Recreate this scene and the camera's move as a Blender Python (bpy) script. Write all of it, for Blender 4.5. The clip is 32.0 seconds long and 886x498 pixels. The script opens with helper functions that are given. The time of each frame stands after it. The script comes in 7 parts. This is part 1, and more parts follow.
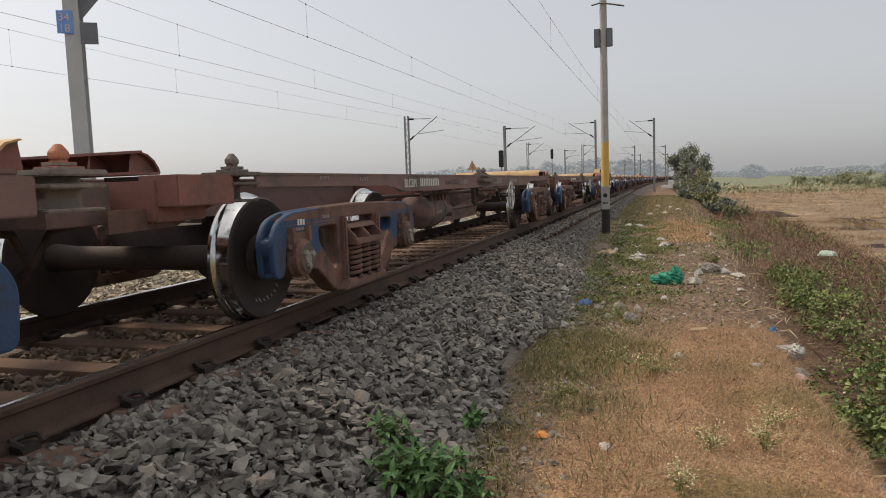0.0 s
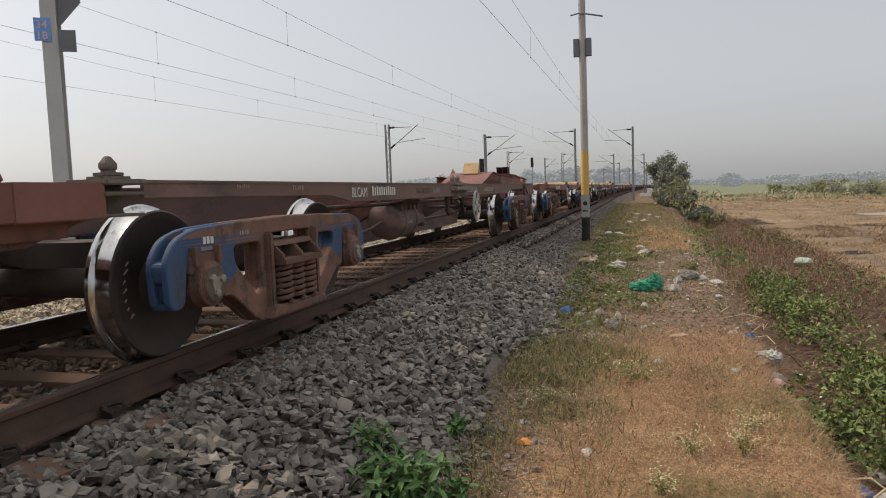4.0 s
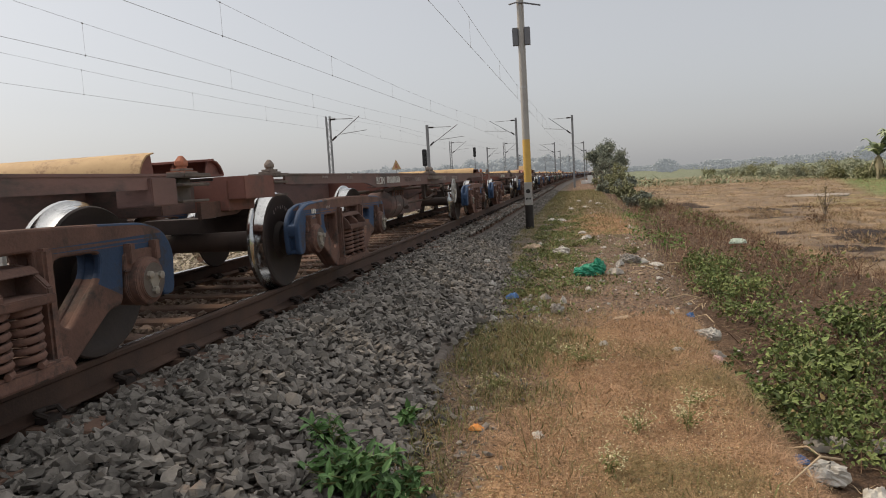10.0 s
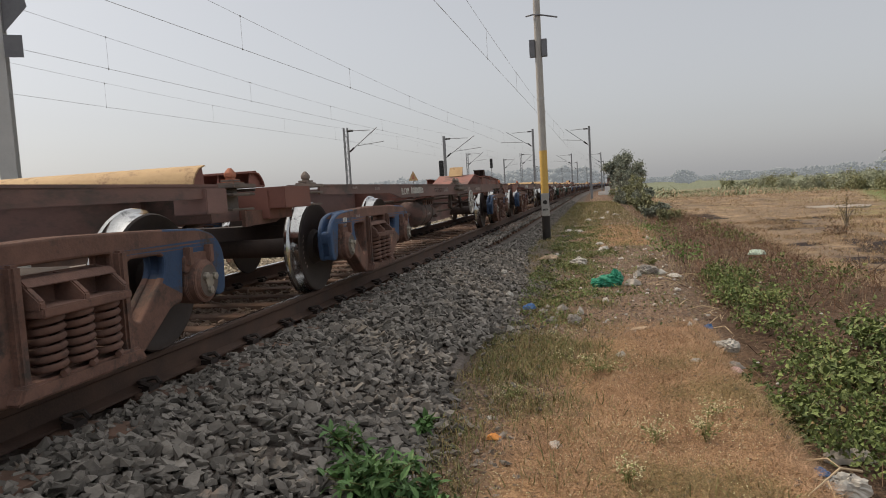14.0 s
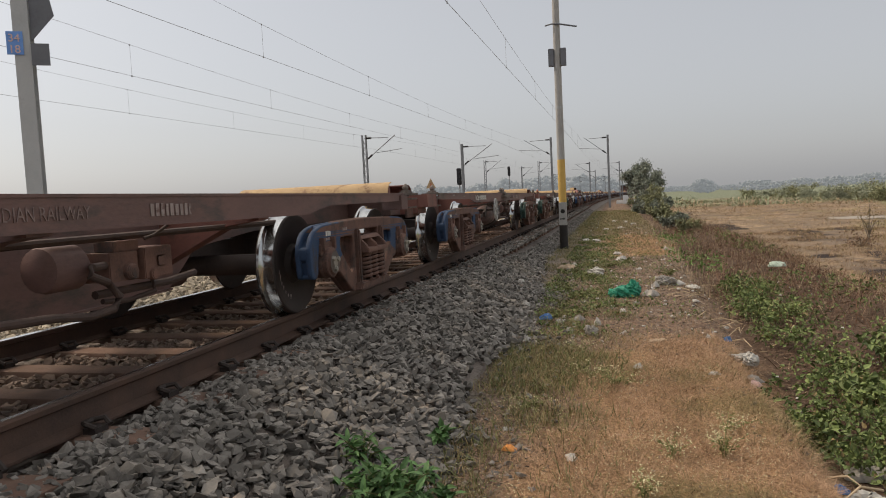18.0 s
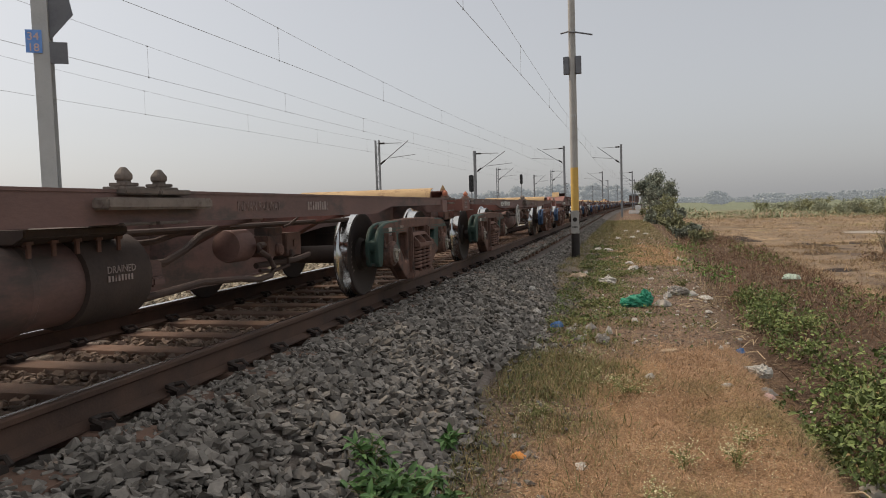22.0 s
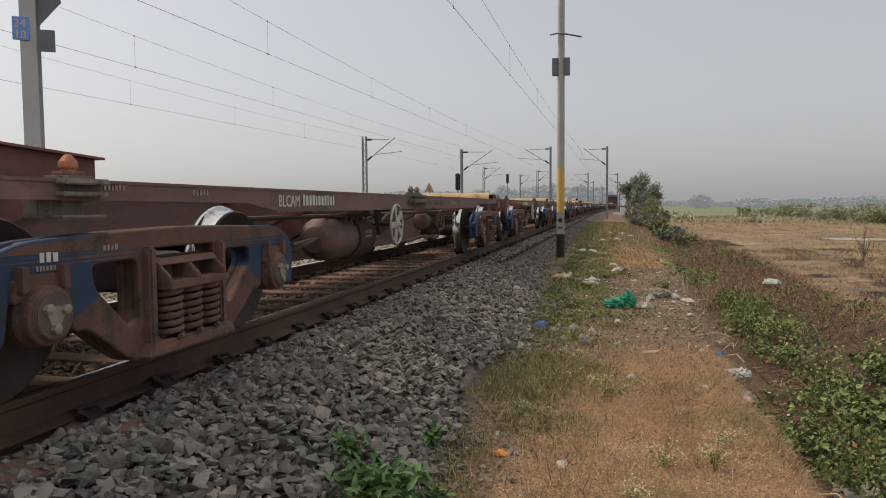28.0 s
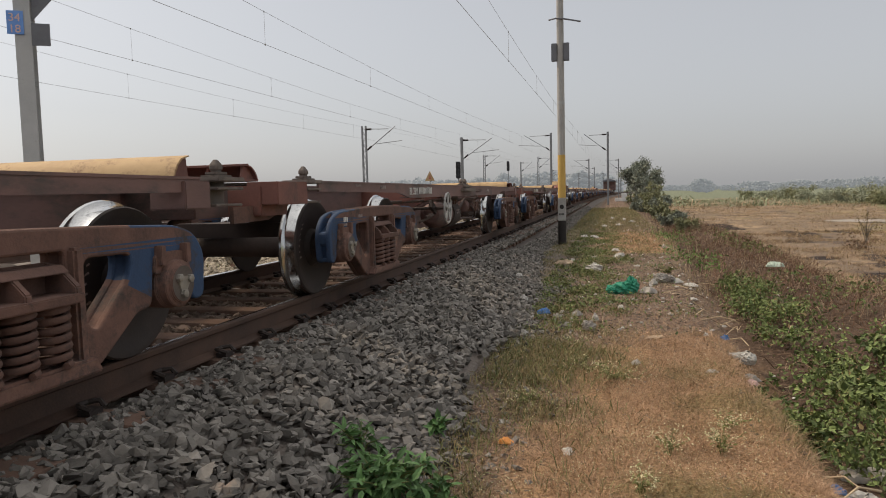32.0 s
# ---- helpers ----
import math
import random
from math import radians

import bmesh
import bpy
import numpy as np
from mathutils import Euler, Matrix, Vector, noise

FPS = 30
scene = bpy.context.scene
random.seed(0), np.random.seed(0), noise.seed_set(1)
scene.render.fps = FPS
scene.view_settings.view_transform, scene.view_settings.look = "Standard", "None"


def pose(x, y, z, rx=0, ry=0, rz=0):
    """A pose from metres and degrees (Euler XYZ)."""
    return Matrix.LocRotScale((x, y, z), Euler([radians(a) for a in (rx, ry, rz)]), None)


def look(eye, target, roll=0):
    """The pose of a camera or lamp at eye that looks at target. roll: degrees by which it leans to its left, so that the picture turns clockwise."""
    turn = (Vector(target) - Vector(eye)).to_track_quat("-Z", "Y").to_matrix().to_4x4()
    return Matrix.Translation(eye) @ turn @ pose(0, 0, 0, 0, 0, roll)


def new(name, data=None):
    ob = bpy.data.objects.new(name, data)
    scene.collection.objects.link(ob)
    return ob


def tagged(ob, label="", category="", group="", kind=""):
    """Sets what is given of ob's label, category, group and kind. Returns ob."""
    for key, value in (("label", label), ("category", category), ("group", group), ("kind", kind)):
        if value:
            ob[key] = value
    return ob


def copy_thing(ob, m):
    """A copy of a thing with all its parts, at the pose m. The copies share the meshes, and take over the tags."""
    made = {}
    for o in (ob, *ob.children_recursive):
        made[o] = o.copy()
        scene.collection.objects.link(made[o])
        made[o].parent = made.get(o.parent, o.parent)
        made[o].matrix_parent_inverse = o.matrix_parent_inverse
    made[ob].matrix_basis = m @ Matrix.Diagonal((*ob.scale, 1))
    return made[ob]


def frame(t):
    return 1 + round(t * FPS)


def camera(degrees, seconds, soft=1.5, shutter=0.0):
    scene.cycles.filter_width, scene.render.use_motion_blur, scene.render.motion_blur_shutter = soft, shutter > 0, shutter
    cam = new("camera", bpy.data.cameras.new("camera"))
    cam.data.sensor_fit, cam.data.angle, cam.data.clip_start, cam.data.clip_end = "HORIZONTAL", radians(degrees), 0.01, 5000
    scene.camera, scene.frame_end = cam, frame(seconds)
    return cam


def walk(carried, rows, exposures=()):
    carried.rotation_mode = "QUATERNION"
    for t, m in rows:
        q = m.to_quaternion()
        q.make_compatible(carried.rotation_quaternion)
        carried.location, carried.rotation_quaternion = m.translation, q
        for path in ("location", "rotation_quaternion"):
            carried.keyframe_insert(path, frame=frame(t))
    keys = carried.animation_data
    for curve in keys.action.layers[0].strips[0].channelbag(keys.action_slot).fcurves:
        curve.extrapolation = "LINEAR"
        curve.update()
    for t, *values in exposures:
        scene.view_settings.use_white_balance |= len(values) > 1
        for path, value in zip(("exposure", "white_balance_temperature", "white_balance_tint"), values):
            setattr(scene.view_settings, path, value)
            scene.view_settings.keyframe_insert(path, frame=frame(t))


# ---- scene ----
cam = camera(64.5, 32.0, soft=1.0)
PATH = [
    (0, (3.442, 0.066, 0.84), (2.852, 1.968, 0.658), -2.0),
    (0.5, (3.444, 0.047, 0.844), (2.824, 1.941, 0.686), -2.0),
    (1, (3.441, 0.049, 0.843), (2.856, 1.954, 0.684), -2.3),
    (1.5, (3.433, 0.069, 0.832), (2.853, 1.975, 0.663), -1.8),
    (2, (3.433, 0.052, 0.839), (2.857, 1.96, 0.672), -1.7),
    (2.5, (3.439, 0.05, 0.838), (2.862, 1.958, 0.675), -1.8),
    (3, (3.438, 0.048, 0.834), (2.858, 1.955, 0.67), -2.0),
    (3.5, (3.436, 0.047, 0.841), (2.877, 1.961, 0.682), -2.0),
    (5.5, (3.438, 0.039, 0.837), (2.951, 1.971, 0.666), -2.1),
    (6, (3.434, 0.05, 0.835), (2.97, 1.988, 0.663), -1.8),
    (6.5, (3.436, 0.061, 0.833), (2.984, 2.001, 0.654), -1.6),
    (7, (3.438, 0.045, 0.835), (3.023, 1.993, 0.654), -1.6),
    (7.5, (3.435, 0.042, 0.832), (3.055, 1.996, 0.645), -1.6),
    (8, (3.433, 0.041, 0.831), (3.08, 2.001, 0.652), -1.6),
    (8.5, (3.429, 0.042, 0.833), (3.063, 2.0, 0.656), -1.7),
    (9, (3.42, 0.039, 0.835), (3.061, 1.998, 0.648), -1.9),
    (9.5, (3.424, 0.058, 0.824), (3.045, 2.012, 0.63), -2.9),
    (10, (3.425, 0.065, 0.823), (3.038, 2.017, 0.63), -3.3),
    (10.5, (3.419, 0.071, 0.815), (3.033, 2.024, 0.622), -3.1),
    (11, (3.427, 0.04, 0.832), (3.048, 1.993, 0.633), -3.0),
    (11.5, (3.424, 0.048, 0.825), (3.05, 2.004, 0.64), -3.2),
    (12, (3.425, 0.049, 0.824), (3.04, 2.004, 0.645), -3.1),
    (12.5, (3.423, 0.044, 0.823), (3.035, 1.998, 0.637), -3.0),
    (13, (3.424, 0.034, 0.832), (3.018, 1.986, 0.667), -2.7),
    (13.5, (3.423, 0.033, 0.829), (3.005, 1.983, 0.676), -3.0),
    (14, (3.426, 0.023, 0.82), (2.994, 1.969, 0.661), -3.3),
    (14.5, (3.422, 0.046, 0.826), (2.975, 1.988, 0.655), -3.6),
    (16.5, (3.422, 0.032, 0.829), (2.959, 1.97, 0.649), -3.7),
    (17, (3.419, 0.06, 0.822), (2.957, 1.999, 0.652), -3.3),
    (17.5, (3.419, 0.031, 0.833), (2.951, 1.969, 0.683), -3.0),
    (18, (3.426, 0.007, 0.842), (2.948, 1.945, 0.706), -2.8),
    (18.5, (3.426, 0.032, 0.829), (2.954, 1.971, 0.7), -2.7),
    (19, (3.411, 0.057, 0.821), (2.928, 1.993, 0.683), -2.2),
    (19.5, (3.407, 0.052, 0.821), (2.92, 1.988, 0.689), -1.9),
    (20, (3.41, 0.049, 0.821), (2.916, 1.981, 0.681), -2.0),
    (20.5, (3.41, 0.043, 0.827), (2.914, 1.976, 0.692), -1.8),
    (21, (3.412, 0.04, 0.824), (2.925, 1.975, 0.693), -1.4),
    (21.5, (3.407, 0.052, 0.82), (2.918, 1.987, 0.694), -1.4),
    (22, (3.408, 0.036, 0.821), (2.901, 1.967, 0.705), -1.7),
    (22.5, (3.403, 0.051, 0.819), (2.904, 1.984, 0.71), -1.3),
    (23, (3.408, 0.026, 0.827), (2.896, 1.955, 0.704), -1.2),
    (23.5, (3.406, 0.044, 0.819), (2.892, 1.972, 0.686), -1.3),
    (24, (3.399, 0.047, 0.815), (2.882, 1.974, 0.674), -1.4),
    (24.5, (3.403, 0.043, 0.826), (2.885, 1.97, 0.684), -1.5),
    (26.5, (3.404, 0.036, 0.824), (2.899, 1.966, 0.683), -1.2),
    (27, (3.406, 0.014, 0.829), (2.939, 1.954, 0.685), -1.1),
    (27.5, (3.395, 0.022, 0.821), (2.914, 1.959, 0.688), -0.6),
    (28, (3.4, -0.003, 0.826), (2.935, 1.938, 0.703), -0.4),
    (28.5, (3.403, 0.013, 0.822), (2.936, 1.954, 0.705), -0.7),
    (29, (3.402, 0.039, 0.818), (2.93, 1.978, 0.685), -0.7),
    (29.5, (3.4, 0.029, 0.821), (2.934, 1.971, 0.71), -0.8),
    (30, (3.397, 0.023, 0.823), (2.924, 1.963, 0.705), -0.9),
    (30.5, (3.397, 0.039, 0.819), (2.92, 1.977, 0.7), -1.1),
    (31, (3.399, 0.026, 0.823), (2.919, 1.963, 0.692), -1.0),
    (31.5, (3.395, 0.04, 0.813), (2.917, 1.977, 0.676), -1.1),
    (32, (3.394, 0.032, 0.821), (2.924, 1.97, 0.666), -1.4),
]
walk(cam, [(t, look(eye, target, roll)) for t, eye, target, roll in PATH], [(0, 0.14), (1, 0.02), (2, 0.06), (6, 0.12), (9, 0.09), (12, 0.05), (20, 0.0), (24, -0.02), (27, 0.02), (30, -0.06), (32, 0.03)])

# ---- light: hazy morning, the sun low on the far side of the train ----
SUN_UP, SUN_ROUND = 46.0, 80.0      # degrees above the horizon, and to the left of the line's direction


def sky_and_sun():
    world = bpy.data.worlds.new("hazy_sky")
    scene.world = world
    world.use_nodes = True
    nt = world.node_tree
    nt.nodes.clear()
    out = nt.nodes.new("ShaderNodeOutputWorld")
    back = nt.nodes.new("ShaderNodeBackground")
    sky = nt.nodes.new("ShaderNodeTexSky")
    sky.sky_type = "NISHITA"
    sky.sun_disc = False
    sky.sun_elevation = radians(SUN_UP)
    sky.sun_rotation = radians(-SUN_ROUND)
    sky.air_density, sky.dust_density, sky.ozone_density = 1.0, 3.0, 1.0
    soft = nt.nodes.new("ShaderNodeHueSaturation")
    soft.inputs["Saturation"].default_value = 0.4
    mix = nt.nodes.new("ShaderNodeMix")
    mix.data_type = "RGBA"
    mix.inputs["Factor"].default_value = 0.55
    # thick grey haze, brighter overhead
    place, split, up, haze = (nt.nodes.new(k) for k in ("ShaderNodeTexCoord", "ShaderNodeSeparateXYZ", "ShaderNodeMapRange", "ShaderNodeMix"))
    up.interpolation_type = "SMOOTHSTEP"
    up.inputs["From Min"].default_value, up.inputs["From Max"].default_value = 0.30, 0.95
    haze.data_type = "RGBA"
    haze.inputs["A"].default_value, haze.inputs["B"].default_value = (3.6, 3.6, 3.7, 1.0), (10.0, 9.7, 9.2, 1.0)
    nt.links.new(place.outputs["Generated"], split.inputs["Vector"])
    nt.links.new(split.outputs["Z"], up.inputs["Value"])
    nt.links.new(up.outputs["Result"], haze.inputs["Factor"])
    nt.links.new(haze.outputs["Result"], mix.inputs["B"])
    nt.links.new(sky.outputs["Color"], soft.inputs["Color"])
    nt.links.new(soft.outputs["Color"], mix.inputs["A"])
    nt.links.new(mix.outputs["Result"], back.inputs["Color"])
    back.inputs["Strength"].default_value = 0.145
    nt.links.new(back.outputs["Background"], out.inputs["Surface"])
    lamp = bpy.data.lights.new("sun", "SUN")
    lamp.energy, lamp.angle, lamp.color = 2.5, radians(12), (1.0, 0.80, 0.58)
    a, e = radians(SUN_ROUND), radians(SUN_UP)
    way = Vector((-math.sin(a) * math.cos(e), math.cos(a) * math.cos(e), math.sin(e)))
    sun = new("sun", lamp)
    sun.matrix_world = look(way * 50, (0, 0, 0))


sky_and_sun()

# ---- materials ----
def shader(name, low, high, rough=0.8, metal=0.0, size=6.0, fine=60.0, bump=0.3, depth=0.01, spot=None, spot_size=2.0, spot_part=0.5,
           per_object=0.0, per_island=0.0, spec=0.35, stretch=(1, 1, 1)):
    """Two-scale mottled surface: low to high by grain, with worn or stained spots, and variation from piece to piece."""
    m = bpy.data.materials.new(name)
    m.use_nodes = True
    nt = m.node_tree
    b = nt.nodes["Principled BSDF"]
    b.inputs["Metallic"].default_value = metal
    b.inputs["Specular IOR Level"].default_value = spec
    tex = nt.nodes.new("ShaderNodeTexCoord")
    mp = nt.nodes.new("ShaderNodeMapping")
    mp.inputs["Scale"].default_value = stretch
    nt.links.new(tex.outputs["Object"], mp.inputs["Vector"])

    def noise_of(scale, detail=4.0, rough_=0.6):
        n = nt.nodes.new("ShaderNodeTexNoise")
        n.inputs["Scale"].default_value = scale
        n.inputs["Detail"].default_value = detail
        n.inputs["Roughness"].default_value = rough_
        nt.links.new(mp.outputs["Vector"], n.inputs["Vector"])
        return n.outputs["Fac"]

    def ramp(fac, a, c):
        r = nt.nodes.new("ShaderNodeMapRange")
        r.inputs["From Min"].default_value, r.inputs["From Max"].default_value = a, c
        nt.links.new(fac, r.inputs["Value"])
        return r.outputs["Result"]

    def mixed(fac, a, c, kind="MIX"):
        x = nt.nodes.new("ShaderNodeMix")
        x.data_type, x.blend_type = "RGBA", kind
        for socket, value in ((x.inputs["Factor"], fac), (x.inputs["A"], a), (x.inputs["B"], c)):
            if isinstance(value, (int, float)):
                socket.default_value = value
            elif isinstance(value, tuple):
                socket.default_value = (*value, 1.0)
            else:
                nt.links.new(value, socket)
        return x.outputs["Result"]

    coarse, grain = noise_of(size), noise_of(fine, 3.0)
    colour = mixed(ramp(coarse, 0.3, 0.7), low, high)
    colour = mixed(ramp(grain, 0.35, 0.75), colour, mixed(0.45, colour, high))
    if spot:
        s = noise_of(spot_size, 6.0, 0.7)
        colour = mixed(ramp(s, spot_part, spot_part + 0.12), colour, spot)
    for on, node, socket in ((per_object, "ShaderNodeObjectInfo", "Random"), (per_island, "ShaderNodeNewGeometry", "Random Per Island")):
        if on:
            g = nt.nodes.new(node)
            hsv = nt.nodes.new("ShaderNodeHueSaturation")
            r = nt.nodes.new("ShaderNodeMapRange")
            r.inputs["To Min"].default_value, r.inputs["To Max"].default_value = 1 - on, 1 + on
            nt.links.new(g.outputs[socket], r.inputs["Value"])
            nt.links.new(r.outputs["Result"], hsv.inputs["Value"])
            nt.links.new(colour, hsv.inputs["Color"])
            colour = hsv.outputs["Color"]
    nt.links.new(colour, b.inputs["Base Color"])
    rr = nt.nodes.new("ShaderNodeMapRange")
    rr.inputs["To Min"].default_value, rr.inputs["To Max"].default_value = max(0.02, rough - 0.12), min(1.0, rough + 0.12)
    nt.links.new(coarse, rr.inputs["Value"])
    nt.links.new(rr.outputs["Result"], b.inputs["Roughness"])
    if bump:
        bp = nt.nodes.new("ShaderNodeBump")
        bp.inputs["Strength"].default_value, bp.inputs["Distance"].default_value = bump, depth
        nt.links.new(grain, bp.inputs["Height"])
        nt.links.new(bp.outputs["Normal"], b.inputs["Normal"])
    return m


M_WAGON = shader("wagon_brown_paint", (0.115, 0.073, 0.067), (0.215, 0.128, 0.113), 0.66, 0, 1.6, 40, 0.3, 0.004, (0.092, 0.074, 0.068), 1.7, 0.50, per_object=0.14, stretch=(1, 0.6, 1.6))
M_WAGON_RED = shader("wagon_red_paint", (0.140, 0.062, 0.050), (0.240, 0.105, 0.082), 0.64, 0, 2.2, 50, 0.25, 0.004, (0.100, 0.062, 0.052), 2.6, 0.52, per_object=0.15)
M_CAP = shader("dull_bearing_cap", (0.085, 0.070, 0.062), (0.15, 0.125, 0.11), 0.6, 0.2, 12, 60, 0.2, 0.002)
M_SOOT = shader("sooty_steel", (0.034, 0.027, 0.025), (0.075, 0.055, 0.048), 0.8, 0, 4, 60, 0.4, 0.004)
M_RUST = shader("rusty_cast_steel", (0.072, 0.045, 0.038), (0.185, 0.103, 0.080), 0.85, 0, 5, 70, 0.5, 0.005, (0.055, 0.044, 0.040), 4.0, 0.54, per_object=0.2)
M_BLUE = shader("bogie_blue_paint", (0.025, 0.048, 0.098), (0.042, 0.080, 0.160), 0.75, 0, 4, 60, 0.4, 0.004, (0.055, 0.044, 0.042), 4.0, 0.53, per_object=0.3)
M_GREEN = shader("bogie_green_paint", (0.020, 0.045, 0.040), (0.036, 0.075, 0.060), 0.62, 0, 4, 60, 0.4, 0.004, (0.06, 0.035, 0.03), 5.0, 0.58, per_object=0.2)
M_TREAD = shader("bright_wheel_tread", (0.36, 0.36, 0.36), (0.60, 0.60, 0.59), 0.16, 1.0, 5, 90, 0.03, 0.001, (0.20, 0.20, 0.20), 7, 0.55)
M_DISC = shader("dark_wheel_disc", (0.026, 0.021, 0.020), (0.052, 0.040, 0.036), 0.65, 0, 5, 60, 0.3, 0.003, (0.075, 0.05, 0.04), 6, 0.62)
M_RAILTOP = shader("bright_rail_head", (0.45, 0.45, 0.46), (0.7, 0.7, 0.7), 0.22, 1.0, 3, 80, 0.02, 0.001)
M_RAIL = shader("rusty_rail", (0.046, 0.030, 0.025), (0.105, 0.062, 0.045), 0.8, 0, 3, 80, 0.4, 0.003, (0.04, 0.030, 0.027), 1.0, 0.6)
M_SLEEPER = shader("dusty_brown_sleeper", (0.098, 0.062, 0.047), (0.175, 0.108, 0.08), 0.9, 0, 5, 80, 0.5, 0.006, (0.12, 0.085, 0.066), 6, 0.58, per_object=0.2)
M_CLIP = shader("rail_clip_steel", (0.02, 0.017, 0.016), (0.05, 0.036, 0.03), 0.7, 0, 9, 90, 0.3, 0.002)
M_STONE = shader("grey_basalt_ballast", (0.094, 0.085, 0.076), (0.225, 0.205, 0.181), 0.85, 0, 9, 55, 0.6, 0.006, (0.30, 0.21, 0.145), 1.7, 0.62, per_island=0.5)
M_CRIB = shader("brown_dusted_ballast", (0.120, 0.088, 0.070), (0.235, 0.175, 0.138), 0.9, 0, 9, 55, 0.5, 0.006, per_island=0.4)
M_BALLAST = shader("ballast_dust", (0.125, 0.104, 0.09), (0.20, 0.168, 0.145), 0.95, 0, 3, 22, 1.0, 0.03)
# lighter, warmer copy of the ballast with sunlight painted into its colour
M_LITSTONE = shader("sunlit_tan_ballast", (0.20, 0.170, 0.128), (0.40, 0.345, 0.262), 0.9, 0, 9, 55, 0.5, 0.006, per_island=0.45)
M_WHITE = shader("stencil_white", (0.50, 0.49, 0.46), (0.66, 0.65, 0.62), 0.7, 0, 8, 40, 0.1, 0.001, (0.2, 0.12, 0.1), 9, 0.62)
M_FADED = shader("faded_stencil", (0.22, 0.175, 0.165), (0.37, 0.31, 0.29), 0.8, 0, 8, 40, 0.1, 0.001, (0.13, 0.08, 0.072), 14, 0.53)
M_GHOST = shader("worn_away_stencil", (0.16, 0.112, 0.103), (0.27, 0.208, 0.192), 0.75, 0, 8, 40, 0.1, 0.001, (0.12, 0.075, 0.068), 14, 0.48)
M_HANDWHEEL = shader("handwheel_grey", (0.30, 0.29, 0.28), (0.44, 0.43, 0.41), 0.65, 0, 10, 70, 0.2, 0.002, (0.12, 0.07, 0.05), 12, 0.66)
M_YELLOW = shader("faded_yellow_paint", (0.36, 0.235, 0.12), (0.50, 0.35, 0.19), 0.75, 0, 3, 30, 0.3, 0.004, (0.19, 0.11, 0.065), 5, 0.56)
M_ORANGE = shader("orange_red_paint", (0.34, 0.125, 0.075), (0.50, 0.20, 0.12), 0.75, 0, 9, 50, 0.2, 0.002, (0.22, 0.12, 0.085), 14, 0.5)
M_CONE = shader("dusty_twist_lock", (0.115, 0.095, 0.084), (0.22, 0.185, 0.16), 0.85, 0, 8, 50, 0.3, 0.003, (0.09, 0.066, 0.057), 9, 0.55, per_object=0.3)
M_BOLT = shader("bare_bolt", (0.19, 0.175, 0.15), (0.33, 0.305, 0.265), 0.5, 0.3, 12, 60, 0.1, 0.001, (0.36, 0.25, 0.06), 5, 0.6)
M_HOSE = shader("rubber_hose", (0.045, 0.031, 0.027), (0.09, 0.060, 0.050), 0.75, 0, 8, 60, 0.2, 0.002)
M_GALV = shader("galvanised_mast", (0.36, 0.365, 0.365), (0.48, 0.485, 0.48), 0.6, 0.2, 2.0, 40, 0.2, 0.003, (0.18, 0.175, 0.17), 1.5, 0.6)
M_MASTFAR = shader("weathered_mast", (0.19, 0.195, 0.205), (0.26, 0.265, 0.27), 0.7, 0, 2.0, 20, 0.0)
M_POLE = shader("grey_painted_pole", (0.30, 0.29, 0.275), (0.40, 0.39, 0.37), 0.7, 0, 2.5, 40, 0.25, 0.004, (0.24, 0.22, 0.2), 2.0, 0.58)
M_POLEYEL = shader("yellow_pole_band", (0.50, 0.31, 0.07), (0.60, 0.39, 0.11), 0.6, 0, 3, 40, 0.2, 0.003, (0.45, 0.30, 0.09), 3, 0.62)
M_BLACK = shader("black_paint", (0.014, 0.013, 0.012), (0.035, 0.03, 0.028), 0.7, 0, 5, 40, 0.2, 0.003)
M_PLATE = shader("dull_plate", (0.12, 0.125, 0.14), (0.18, 0.185, 0.2), 0.6, 0.2, 4, 40, 0.1, 0.002)
M_SIGNBLUE = shader("enamel_blue", (0.11, 0.25, 0.62), (0.17, 0.33, 0.70), 0.35, 0, 5, 40, 0.05, 0.001)
M_SIGNTEXT = shader("sign_peach_digits", (0.62, 0.42, 0.34), (0.72, 0.52, 0.44), 0.5, 0, 9, 40, 0.0)
M_WIRE = shader("wire", (0.26, 0.26, 0.265), (0.33, 0.33, 0.335), 0.6, 0.2, 3, 30, 0.0)
M_GLASSY = shader("signal_dark", (0.02, 0.02, 0.022), (0.04, 0.04, 0.042), 0.5, 0, 3, 30, 0.0)


# ---- building tools ----
def bm_box(bm, lo, hi, mat=0):
    v = [bm.verts.new((x, y, z)) for x in (lo[0], hi[0]) for y in (lo[1], hi[1]) for z in (lo[2], hi[2])]
    for q in ((0, 1, 3, 2), (4, 6, 7, 5), (0, 4, 5, 1), (2, 3, 7, 6), (0, 2, 6, 4), (1, 5, 7, 3)):
        bm.faces.new([v[i] for i in q]).material_index = mat
    return bm


def bm_prism(bm, pts, axis, a, b, mat=0):
    """A flat outline pushed along an axis from a to b. The outline's two coordinates are the other two axes in order."""
    def at(p, w):
        q = list(p)
        q.insert("xyz".index(axis), w)
        return q
    n = len(pts)
    one, two = [bm.verts.new(at(p, a)) for p in pts], [bm.verts.new(at(p, b)) for p in pts]
    fs = [bm.faces.new(one), bm.faces.new(two)]
    fs += [bm.faces.new((one[i], one[(i + 1) % n], two[(i + 1) % n], two[i])) for i in range(n)]
    for f in fs:
        f.material_index = mat
    return bm


